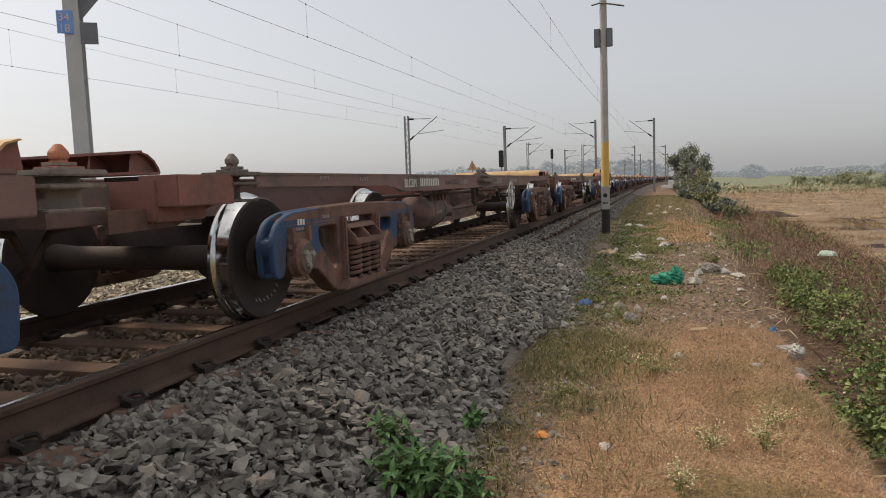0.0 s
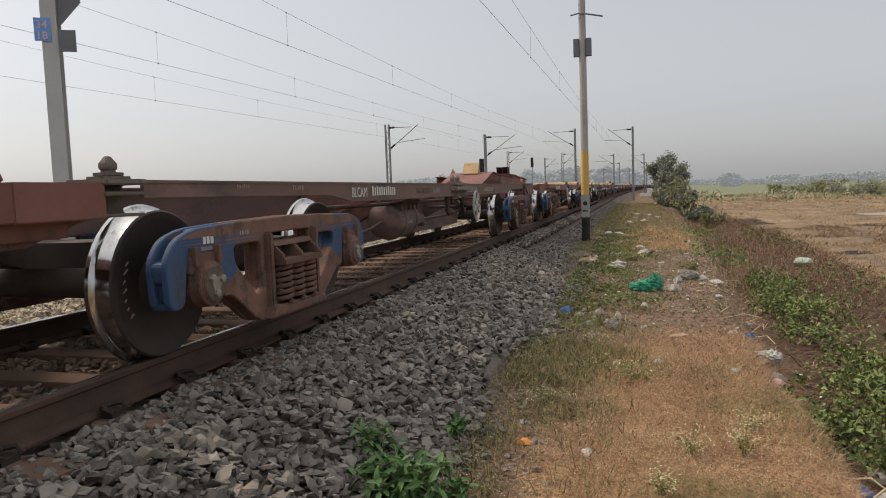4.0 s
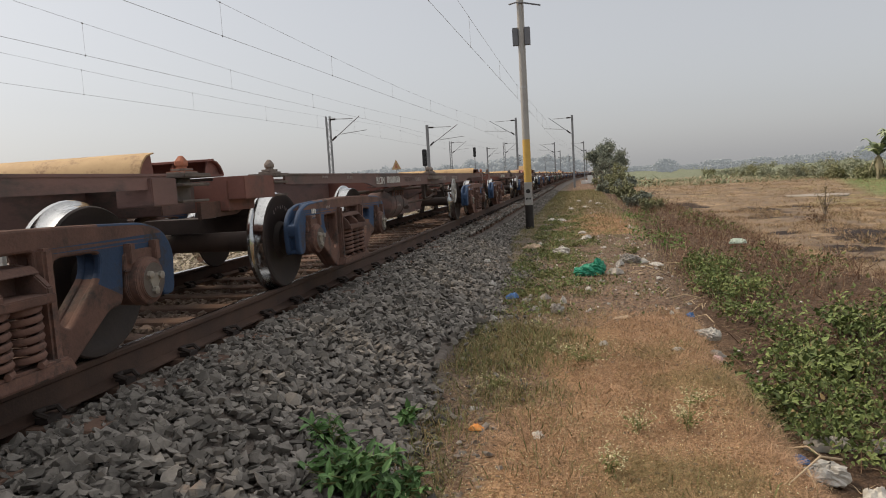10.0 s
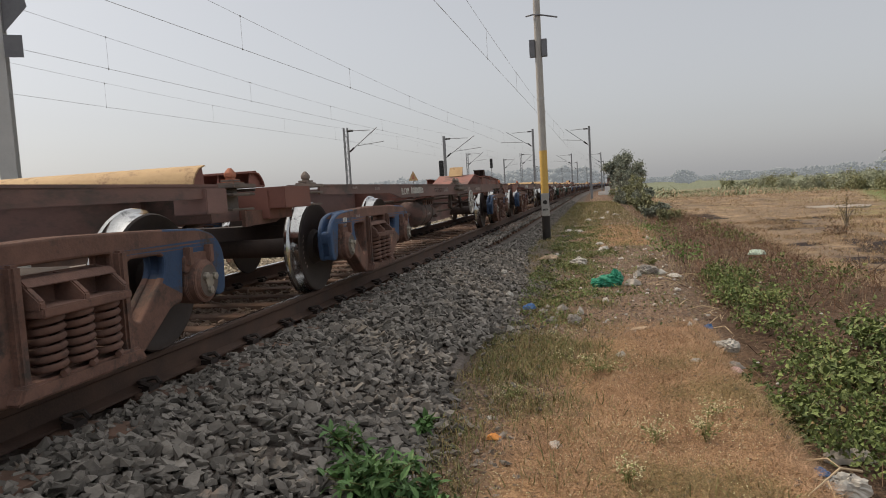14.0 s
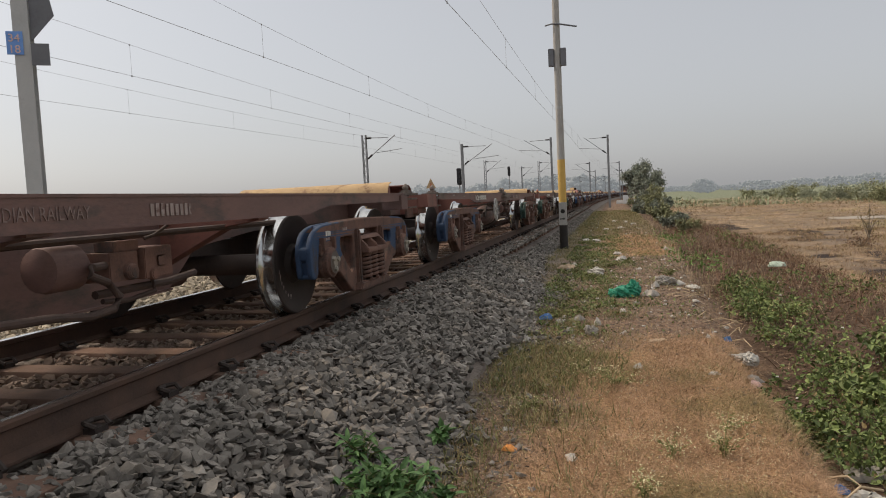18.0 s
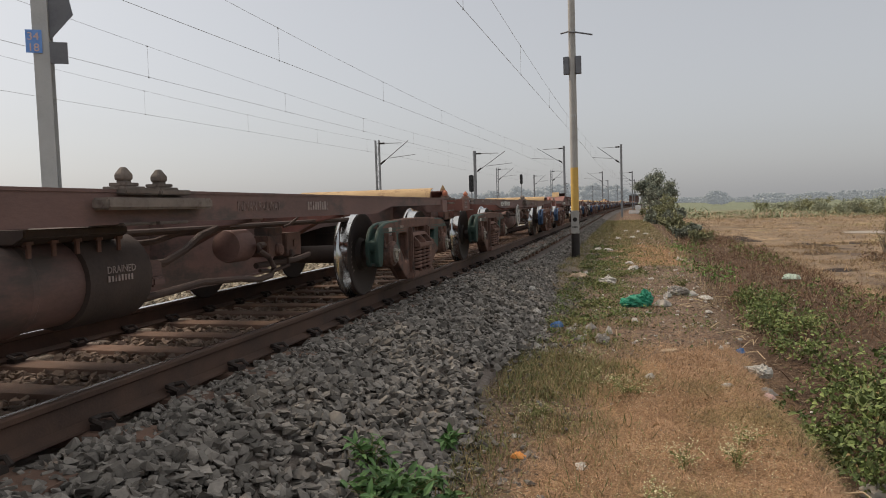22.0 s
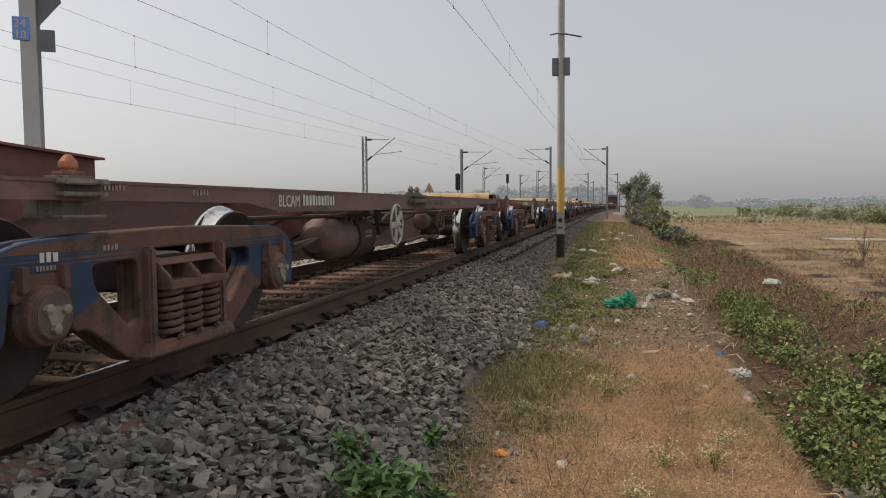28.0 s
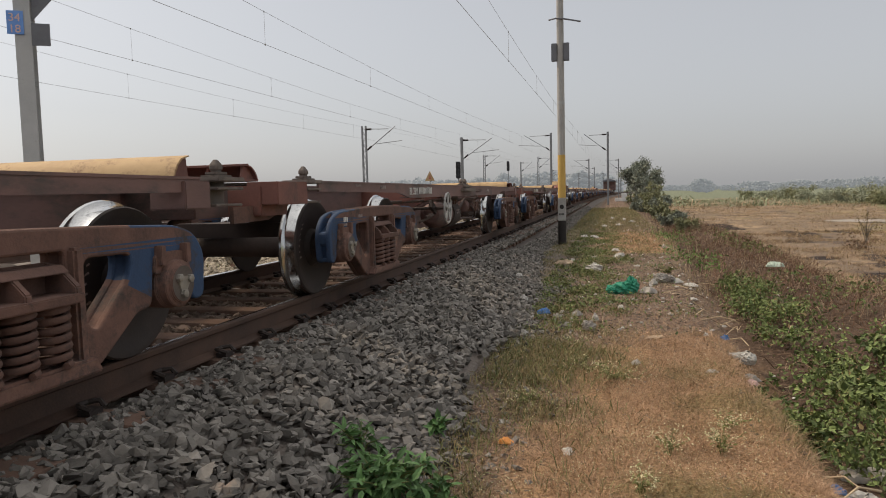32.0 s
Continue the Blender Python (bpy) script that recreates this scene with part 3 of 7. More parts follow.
def bed_z(x, y=0.0):
    """Top of the ballast at a distance from the line's middle."""
    return np.interp(x + np.where(x > 1.4, drawn_in(y), 0.0), [-5.2, -4.65, -3.9, -1.65, -0.95, -0.8, 0.8, 0.95, 1.5, 2.45, 3.0], [-0.63, -0.63, -0.25, -0.225, -0.20, -0.225, -0.225, -0.20, -0.215, -0.68, -0.69])


def build_ballast():
    rng = np.random.default_rng(11)
    shapes = stone_shapes(14, 3)
    rows, brown, tan = [], [], []

    def strip(x0, x1, y0, y1, per, lo, hi, lift=0.0, keep=None):
        n = int((x1 - x0) * (y1 - y0) * per)
        x, y = rng.uniform(x0, x1, n), rng.uniform(y0, y1, n)
        size = rng.uniform(lo, hi, n) * rng.choice([0.75, 1.0, 1.0, 1.2], n)
        z = bed_z(x, y) + rng.uniform(-0.25, 0.45, n) * size + lift
        ok = np.ones(n, bool)
        if keep is not None:
            ok = keep(x, y)
        (brown if x1 < 0.8 and x0 > -0.8 else tan if x1 < 0 else rows).append(np.stack([x, y, z, size], 1)[ok])

    crib = lambda x, y: np.abs(((y - 1.0 + 0.3) % 0.6) - 0.3) > 0.125 - 0.02 * rng.random(len(y))
    toe = lambda x, y: x < 2.42 - drawn_in(y) + 0.16 * np.sin(y * 1.9) + 0.12 * np.sin(y * 0.7 + 1) + rng.normal(0, 0.06, len(x))
    strip(1.02, 2.75, 1.4, 9, 800, 0.024, 0.052, 0, toe)
    strip(1.02, 1.38, 1.4, 16, 520, 0.018, 0.036, 0.022)
    strip(1.02, 2.75, -5, 1.4, 330, 0.03, 0.055, 0, toe)
    strip(-0.76, 0.76, -5, 1.5, 220, 0.03, 0.05, 0.006, crib)
    strip(1.02, 2.75, 9, 22, 520, 0.027, 0.048, 0, toe)
    strip(1.02, 2.75, 22, 60, 200, 0.035, 0.058, 0, toe)
    strip(-0.76, 0.76, 1.5, 14, 480, 0.026, 0.046, 0.006, crib)
    strip(-0.76, 0.76, 14, 45, 200, 0.032, 0.05, 0.006, crib)
    strip(-2.75, -1.0, 2, 26, 300, 0.032, 0.054)
    strip(-2.75, -1.0, 26, 60, 70, 0.045, 0.07)
    strip(2.2, 3.0, 2, 16, 50, 0.015, 0.04)
    strip(1.75, 2.7, 9, 45, 120, 0.016, 0.045)
    strip(-5.2, -2.6, 3, 22, 320, 0.03, 0.055)
    strip(-7.0, -2.6, 22, 45, 90, 0.045, 0.075)
    pts = np.concatenate(rows)
    me = scatter("ballast_stones", shapes, pts[:, :3], pts[:, 3], rng, 0.55, M_STONE)
    tagged(new("ballast_stones", me), "loose angular grey basalt ballast stones with dust", "ballast", kind="stuff")
    pts = np.concatenate(tan)
    me = scatter("far_stones", shapes, pts[:, :3], pts[:, 3], rng, 0.55, M_LITSTONE)
    tagged(new("far_stones", me), "stones beyond the line, coloured tan as if sunlit", "ballast", kind="stuff")
    pts = np.concatenate(brown)
    me = scatter("crib_stones", shapes, pts[:, :3], pts[:, 3], rng, 0.55, M_CRIB)
    tagged(new("crib_stones", me), "brown dusted stones between the sleepers", "ballast", kind="stuff")


build_ballast()


# ---- the train: low skeletal container wagons, five to a set, and a brake van at its end ----
WHEEL_R = 0.402
LOW = -0.018           # the springs sit a little low
SPAN_A, SPAN_B, GAP_IN, GAP_OUT = 9.61, 8.765, 4.36, 5.45      # between bogie middles: end wagon, inner wagon, inside a set, between sets
SET_LONG = 2 * SPAN_A + 3 * SPAN_B + 4 * GAP_IN + GAP_OUT


def mirrored(half):
    return half + [(-y, z) for y, z in reversed(half) if abs(y) > 1e-6]


def side_frame_mesh(paint, long_paint):
    outer = mirrored([(0, 0.735), (0.62, 0.722), (1.04, 0.705), (1.20, 0.66), (1.285, 0.55), (1.265, 0.32), (1.17, 0.32), (1.13, 0.565), (0.84, 0.565),
                      (0.815, 0.33), (0.72, 0.33), (0.42, 0.115), (0, 0.115)])
    rim = [rounded(outer, 0.07, 4)]
    for s in (1, -1):
        rim.append(rounded([(s * 0.37, 0.615), (s * 0.70, 0.61), (s * 0.69, 0.49), (s * 0.45, 0.265), (s * 0.37, 0.31)], 0.07, 4))
    rim.append(rounded([(-0.29, 0.655), (0.29, 0.655), (0.29, 0.19), (-0.29, 0.19)], 0.03, 2))
    edge = 0.68 if long_paint else 0.74
    pick = lambda y, z: 1 if abs(y) > edge + 0.04 * math.sin(z * 21) + 0.7 * max(0.0, 0.45 - z) and not (z < 0.40 and abs(y) < 0.87) else 0
    # box casting: two cheeks closed by a core, with a pocket at each shoulder and a slot down each outer leg
    core = [rounded(mirrored([(0, 0.737), (0.62, 0.724), (1.02, 0.708), (1.06, 0.650), (1.15, 0.610), (1.225, 0.568), (1.283, 0.553), (1.288, 0.52), (1.281, 0.46), (1.25, 0.45), (1.235, 0.345), (1.262, 0.34), (1.262, 0.318),
                              (1.168, 0.318), (1.128, 0.563), (0.842, 0.563), (0.817, 0.327), (0.72, 0.327), (0.42, 0.112), (0, 0.112)]), 0.02, 2)] + rim[1:]
    bm = bmesh.new()
    for outline, thick, soft, at in ((rim, 0.042, 0.012, 0.044), (rim, 0.042, 0.012, -0.044), (core, 0.062, 0.003, 0.0)):
        me = holed_plate("side_frame", outline, thick, soft, [M_RUST, paint], pick)
        me.transform(Matrix.Translation((at, 0, 0)))
        bm.from_mesh(me)
        bpy.data.meshes.remove(me)
    out = bpy.data.meshes.new("side_frame")
    bm.to_mesh(out)
    bm.free()
    out.materials.append(M_RUST)
    out.materials.append(paint)
    return out


def flange_mesh():
    """Cast ribs that stand proud of a side frame: top chord, columns and the slanted legs."""
    bm = bmesh.new()
    for s in (1, -1):
        bm_prism(bm, [(s * 0.29, 0.655), (s * 0.345, 0.655), (s * 0.345, 0.16), (s * 0.29, 0.16)], "x", 0.05, 0.105)
    bm_prism(bm, [(-0.40, 0.115), (0.40, 0.115), (0.36, 0.185), (-0.36, 0.185)], "x", 0.0, 0.13)
    return mesh_of("frame_rib", bm, M_RUST, 0.012)


def bolster_end_mesh():
    """The pocketed end of the bolster that shows in the middle opening."""
    bm = bmesh.new()
    bm_prism(bm, [(-0.02, 0.60), (0.06, 0.585), (0.15, 0.50), (0.15, 0.455), (-0.02, 0.455)], "y", -0.27, -0.235)
    bm_prism(bm, [(-0.02, 0.60), (0.06, 0.585), (0.15, 0.50), (0.15, 0.455), (-0.02, 0.455)], "y", -0.02, 0.015)
    bm_prism(bm, [(-0.02, 0.60), (0.06, 0.585), (0.15, 0.50), (0.15, 0.455), (-0.02, 0.455)], "y", 0.235, 0.27)
    bm_box(bm, (-0.02, -0.27, 0.435), (0.165, 0.27, 0.475))
    bm_box(bm, (-0.02, -0.27, 0.455), (0.0, 0.27, 0.60))
    bm_prism(bm, [(-0.02, 0.59), (0.065, 0.59), (0.10, 0.555), (-0.02, 0.565)], "y", -0.27, 0.27)
    return mesh_of("bolster_end", bm, M_RUST, 0.006)


def spring_mesh():
    bm = bmesh.new()
    turns, n = 6.5, 11
    path = [(0.062 * math.cos(a), 0.062 * math.sin(a), 0.19 + 0.25 * k / (turns * n)) for k in range(int(turns * n) + 1) for a in [k * math.tau / n]]
    bm_tube(bm, path, 0.0155, 6)
    return mesh_of("coil_spring", bm, M_RUST, 0, 60)


def bearing_mesh():
    bm = bmesh.new()
    bm_lathe(bm, [(-0.10, 0.125), (0.03, 0.13), (0.04, 0.122), (0.085, 0.122), (0.092, 0.10), (0.106, 0.095)], "x", (0, 0, 0), 24, [0, 0, 0, 0, 0, 1])
    bm_prism(bm, [(-0.125, 0.10), (-0.085, 0.10), (-0.085, 0.20), (-0.125, 0.20)], "x", -0.06, 0.075)
    bm_prism(bm, [(0.085, 0.10), (0.125, 0.10), (0.125, 0.20), (0.085, 0.20)], "x", -0.06, 0.075)
    bm_prism(bm, rounded([(-0.15, 0.06), (0.15, 0.06), (0.14, 0.15), (0.07, 0.165), (-0.07, 0.165), (-0.14, 0.15)], 0.015, 2), "x", -0.09, 0.05)
    return mesh_of("bearing_box", bm, [M_RUST, M_CAP], 0.004)


def bearing_bolt_mesh():
    bm = bmesh.new()
    for k in range(3):
        a = k * math.tau / 3 + 0.4
        bm_lathe(bm, [(0.10, 0.022), (0.125, 0.022), (0.128, 0.015)], "x", (0, 0.052 * math.cos(a), 0.052 * math.sin(a)), 6)
    bm_prism(bm, rounded([(0.075 * math.cos(k * math.tau / 3 + 0.4), 0.075 * math.sin(k * math.tau / 3 + 0.4)) for k in range(3)], 0.03, 3), "x", 0.10, 0.112)
    return mesh_of("cap_bolts", bm, M_BOLT)


def wheel_mesh():
    """Rolled wheel: flange to the inside, bright tread, rim, dished web and hub."""
    bm = bmesh.new()
    prof = [(0.800, 0.350), (0.800, 0.445), (0.812, 0.452), (0.828, 0.447), (0.838, 0.428), (0.850, 0.4205), (0.925, 0.4165), (0.936, 0.408), (0.936, 0.375),
            (0.930, 0.362), (0.912, 0.25), (0.905, 0.16), (0.945, 0.135), (0.945, 0.085)]
    prof = [(a, r - 0.0185 if r > 0.3 else r) for a, r in prof]
    bm_lathe(bm, prof, "x", (0, 0, 0), 48, [1, 1, 0, 0, 0, 0, 1, 1, 1, 1, 1, 1, 1, 1])
    rnd = random.Random(8)
    for k in range(7):      # chalk strokes of the fitters
        a = 0.5 + 0.17 * k
        y, z = 0.285 * math.cos(a), 0.285 * math.sin(a)
        bm_box(bm, (0.915, y - 0.006, z - 0.02 * rnd.uniform(0.5, 1.3)), (0.9205, y + 0.004, z + 0.02), 2)
    return mesh_of("wheel", bm, [M_TREAD, M_DISC, M_FADED])


def axle_mesh():
    bm = bmesh.new()
    bm_lathe(bm, [(-1.10, 0.065), (-0.96, 0.07), (-0.94, 0.10), (-0.78, 0.105), (-0.60, 0.088), (0, 0.082), (0.60, 0.088), (0.78, 0.105), (0.94, 0.10), (0.96, 0.07), (1.10, 0.065)], "x", (0, 0, 0), 20)
    return mesh_of("axle", bm, M_SOOT)


def cone_mesh(material):
    """Square neck, a wider block on it and a blunt pyramid on top, on a dusty foot plate."""
    bm = bmesh.new()
    bm_box(bm, (-0.06, -0.075, 0), (0.06, 0.075, 0.014), 1)
    bm_box(bm, (-0.045, -0.05, 0.016), (0.045, 0.05, 0.032), 1)
    bm_box(bm, (-0.022, -0.026, 0.030), (0.022, 0.026, 0.045))
    rings = []
    for z, a, b in ((0.042, 0.024, 0.030), (0.050, 0.029, 0.038), (0.072, 0.029, 0.038), (0.106, 0.010, 0.013)):
        c = min(a, b) * 0.35
        rings.append([bm.verts.new((x, y, z)) for x, y in ((a, b - c), (a - c, b), (c - a, b), (-a, b - c), (-a, c - b), (c - a, -b), (a - c, -b), (a, c - b))])
    for p, q in zip(rings, rings[1:]):
        for k in range(8):
            bm.faces.new((p[k], p[(k + 1) % 8], q[(k + 1) % 8], q[k]))
    bm.faces.new(rings[0])
    bm.faces.new(rings[-1])
    return mesh_of("twist_lock", bm, [material, M_CONE], 0.003)


def handwheel_mesh():
    bm = bmesh.new()
    n = 30
    ring = [(0, 0.2 * math.cos(k * math.tau / n), 0.2 * math.sin(k * math.tau / n)) for k in range(n + 1)]
    bm_tube(bm, ring, 0.014, 8)
    for k in range(5):
        a = k * math.tau / 5 + 0.35
        c, s = math.cos(a), math.sin(a)
        pts = [(0.03 * c - 0.026 * s, 0.03 * s + 0.026 * c), (0.195 * c - 0.035 * s, 0.195 * s + 0.035 * c), (0.195 * c + 0.035 * s, 0.195 * s - 0.035 * c), (0.03 * c + 0.026 * s, 0.03 * s - 0.026 * c)]
        bm_prism(bm, pts, "x", -0.006, 0.008)
    bm_lathe(bm, [(-0.03, 0.045), (0.02, 0.045), (0.03, 0.025), (0.045, 0.02)], "x", (0, 0, 0), 14)
    return mesh_of("handwheel", bm, M_HANDWHEEL, 0)


MESH = {}


def prepare_meshes():
    MESH["frame_blue"] = side_frame_mesh(M_BLUE, True)
    MESH["frame_green"] = side_frame_mesh(M_GREEN, True)
    MESH["rib"], MESH["bolster"], MESH["spring"] = flange_mesh(), bolster_end_mesh(), spring_mesh()
    MESH["bearing"], MESH["bolts"], MESH["wheel"], MESH["axle"] = bearing_mesh(), bearing_bolt_mesh(), wheel_mesh(), axle_mesh()
    MESH["cone"], MESH["cone_red"], MESH["handwheel"] = cone_mesh(M_CONE), cone_mesh(M_ORANGE), handwheel_mesh()


prepare_meshes()


def add_bogie(wagon, y, paint):
    for s in (1, -1):
        turn = 0 if s > 0 else 180
        fr = part("side_frame", MESH["frame_" + paint], None, wagon, paint + " painted rusty cast bogie side frame", at=pose(s * 1.13, y, 0, 0, 0, turn))
        part("frame_rib", MESH["rib"], None, fr)
        part("bolster_end", MESH["bolster"], None, fr)
        for k in (-0.17, 0.0, 0.17):
            part("coil_spring", MESH["spring"], None, fr, at=pose(0.075, k, 0))
        for k in (-0.09, 0.09):
            part("coil_spring", MESH["spring"], None, fr, at=pose(-0.06, k, 0))
        bars(3, 0.026, 0.042, 0.012, M_WHITE, fr, -0.98, 0.628, 0.0655, "small white stencil", 3)
        bars(8, 0.012, 0.022, 0.007, M_FADED, fr, -1.00, 0.594, 0.0655, "small faded date stencil", 8)
        bars(4, 0.018, 0.026, 0.010, M_FADED, fr, -0.62, 0.655, 0.0655, "small faded stencil", 4)
        for k in (-1, 1):
            part("bearing_box", MESH["bearing"], None, fr, at=pose(0.03, k * 0.985, WHEEL_R - LOW))
            part("cap_bolts", MESH["bolts"], None, fr, "bare bolts of a bearing cap", at=pose(0.03, k * 0.985, WHEEL_R - LOW))
    bm = bmesh.new()
    bm_prism(bm, rounded([(-1.05, 0.60), (1.05, 0.60), (1.05, 0.46), (0.5, 0.36), (-0.5, 0.36), (-1.05, 0.46)], 0.04, 2), "y", y - 0.2, y + 0.2)
    bm_lathe(bm, [(0.60, 0.2), (0.70, 0.2)], "z", (0, y, 0), 20)
    part("bolster", bm, M_SOOT, wagon)
    for k in (-1, 1):
        ax = part("axle", MESH["axle"], None, wagon, at=pose(0, y + k * 0.985, WHEEL_R - LOW))
        part("wheel", MESH["wheel"], None, ax, "black wheel with a bright worn tread")
        part("wheel", MESH["wheel"], None, ax, "black wheel with a bright worn tread", at=pose(0, 0, 0, 0, 0, 180))
        bm = bmesh.new()      # brake block and its beam
        for s in (1, -1):
            bm_prism(bm, [(y + k * 0.47, 0.30), (y + k * 0.54, 0.30), (y + k * 0.56, 0.52), (y + k * 0.49, 0.52)], "x", s * 0.85, s * 0.92)
        bm_box(bm, (-0.95, min(y + k * 0.36, y + k * 0.44), 0.33), (0.95, max(y + k * 0.36, y + k * 0.44), 0.40))
        part("brake_beam", bm, M_SOOT, wagon)


def sill_outline(half, end):
    """Side of the long sill: deep between the bogies, shallow above them."""
    return [(-end, 0.965), (end, 0.965), (end, 0.885), (half - 0.75, 0.870), (half - 1.15, 0.815), (-half + 1.15, 0.815), (-half + 0.75, 0.870), (-end, 0.885)]


def add_pedestal(wagon, y, wide=0.34, cone=True, colour=None):
    for s in (1, -1):
        bm = bmesh.new()
        out = [(0.98, 0.80), (1.185, 0.80), (1.185, 0.815), (1.06, 0.815), (1.06, 0.895), (1.195, 0.895), (1.195, 0.915), (1.06, 0.915), (1.06, 0.945), (1.205, 0.945), (1.205, 0.972), (0.98, 0.972)]
        bm_prism(bm, [(s * px, pz) for px, pz in out], "y", y - wide / 2, y + wide / 2)
        ped = part("pedestal", bm, M_CONE, wagon, "dusty steel pad for a container corner", 0.006)
        if cone:
            part("twist_lock", MESH["cone_red" if colour else "cone"], None, ped, "orange painted twist lock" if colour else "", at=pose(s * 1.1, y, 0.972))


def add_valves(wagon, y):
    """Distributor valve with its drum, on the near side below the sill, and the hose that hangs from it."""
    bm = bmesh.new()
    bm_lathe(bm, [(y, 0.05), (y + 0.02, 0.105), (y + 0.05, 0.115), (y + 0.22, 0.115), (y + 0.25, 0.09)], "y", (0.80, 0, 0.625), 20)
    part("valve_drum", bm, M_WAGON, wagon)
    bm = bmesh.new()
    bm_box(bm, (0.80, y + 0.30, 0.53), (0.96, y + 0.52, 0.68))
    bm_box(bm, (0.82, y + 0.36, 0.68), (0.94, y + 0.56, 0.735))
    bm_box(bm, (0.78, y + 0.56, 0.52), (0.97, y + 0.80, 0.69))
    bm_box(bm, (0.97, y + 0.66, 0.58), (0.98, y + 0.73, 0.64))
    bm_lathe(bm, [(0.94, 0.045), (0.985, 0.045), (1.0, 0.03)], "x", (0, y + 0.44, 0.575), 12)
    bm_lathe(bm, [(0.94, 0.03), (0.99, 0.03)], "x", (0, y + 0.62, 0.54), 10)
    bm_box(bm, (0.76, y + 0.24, 0.58), (0.86, y + 0.32, 0.64))
    part("valve_box", bm, M_RUST, wagon, "dusty cast brake valve", 0.012)
    bm = bmesh.new()
    bm_tube(bm, [(0.93, y + 0.30, 0.62), (0.96, y + 0.18, 0.62), (0.98, y + 0.14, 0.585), (0.99, y + 0.24, 0.54), (0.99, y + 0.32, 0.46), (0.99, y + 0.27, 0.405), (0.98, y + 0.12, 0.39), (0.97, y - 0.10, 0.42), (0.95, y - 0.5, 0.44), (0.92, y - 1.1, 0.40)], 0.021, 10)
    part("air_hose", bm, M_HOSE, wagon, "worn rubber air hose")
    bm = bmesh.new()
    bm_tube(bm, [(0.90, y + 0.66, 0.735), (0.92, y + 0.72, 0.75), (0.94, y + 0.82, 0.80)], 0.010, 8)
    bm_tube(bm, [(0.86, y + 0.30, 0.47), (0.86, y + 0.9, 0.47), (0.84, y + 1.2, 0.49)], 0.022, 8)
    bm_tube(bm, [(0.9, y + 0.7, 0.52), (0.9, y + 0.72, 0.44), (0.86, y + 0.55, 0.41), (0.86, y + 0.35, 0.43)], 0.014, 8)
    part("brake_pipe", bm, M_HOSE, wagon)


def wagon_frame(wagon, span, end_front, end_rear, hump_front, hump_rear, seed, hw, box=True):
    """The steel frame of a wagon. end_front and end_rear are the overhangs beyond the bogie middles."""
    half = span / 2
    f, r = -half - end_front, half + end_rear
    for s in (1, -1):
        bm = bmesh.new()
        out = [(max(f + 0.80, min(r - 0.80, y)) if abs(y) > half else y, z) for y, z in sill_outline(half, max(end_front, end_rear) + half)]
        bm_prism(bm, out, "x", s * 1.13, s * 1.15)
        bm_box(bm, (min(s * 1.02, s * 1.155), f + 0.80, 0.955), (max(s * 1.02, s * 1.155), r - 0.80, 0.970))
        bm_box(bm, (min(s * 1.04, s * 1.155), -half + 1.15, 0.808), (max(s * 1.04, s * 1.155), half - 1.15, 0.822))
        part("side_sill", bm, M_WAGON, wagon, "brown painted channel side sill with faded stencils")
    bm = bmesh.new()      # the deep middle girder, bellied between the bogies
    belly = [(f + 0.25, 0.955), (r - 0.25, 0.955), (r - 0.25, 0.70), (half - 0.55, 0.68), (half - 1.45, 0.60), (half - 1.80, 0.335), (half - 2.5, 0.315), (-half + 2.5, 0.315),
             (-half + 1.80, 0.335), (-half + 1.45, 0.60), (-half + 0.55, 0.68), (f + 0.25, 0.70)]
    for s in (1, -1):
        bm_prism(bm, belly, "x", s * 0.33, s * 0.31)
    bm_prism(bm, [(f + 0.25, 0.945), (r - 0.25, 0.945), (r - 0.25, 0.957), (f + 0.25, 0.957)], "x", -0.40, 0.40)
    bm_prism(bm, [(half - 1.80, 0.325), (half - 2.5, 0.305), (-half + 2.5, 0.305), (-half + 1.80, 0.325), (-half + 1.80, 0.340), (-half + 2.5, 0.320), (half - 2.5, 0.320), (half - 1.80, 0.340)], "x", -0.36, 0.36)
    part("centre_girder", bm, M_WAGON, wagon, "deep brown centre girder")
    for y, m in ((f + 0.22, M_WAGON_RED), (r - 0.22, M_WAGON)):
        sgn = -1 if y < 0 else 1
        bm = bmesh.new()      # end crossbeam: a tall box at the sides with a bevelled foot
        hump = hump_front if y < 0 else hump_rear
        for s in (1, -1):
            if hump:
                continue
            if sgn < 0:
                bm_prism(bm, [(y - 0.19, 0.955), (y + 0.29, 0.955), (y + 0.29, 0.795), (y - 0.19, 0.795)], "x", s * 0.95, s * 1.185)
                g = bmesh.new()
                bm_prism(g, [(y - 0.46, 0.79), (y + 0.36, 0.79), (y + 0.02, 0.69), (y - 0.46, 0.68)], "x", s * 0.97, s * 1.0)
                part("end_gusset", g, M_RUST, wagon, "rusty brown sloped gusset plate")
            else:
                bm_prism(bm, [(y - 0.76, 0.945), (y - 0.52, 0.945), (y - 0.52, 0.79), (y - 0.76, 0.79)], "x", s * 0.95, s * 1.175)
        wide = 0.39 if hump else 1.06 if sgn < 0 else 0.86
        bm_box(bm, (-wide, y - 0.2, 0.72), (wide, y + 0.2, 0.93))
        beam = part("end_beam", bm, m, wagon, "rust red end crossbeam", 0.006)
        if not hump:
            if sgn < 0 and seed == 5:
                lettering("RAKE", 0.062, M_FADED, beam, y - 0.05, 0.885, 1.187, "faded white stencilled word", 0.18)
                bars(6, 0.020, 0.030, 0.010, M_FADED, beam, y - 0.05, 0.832, 1.187, "faded white stencil", seed + 9)
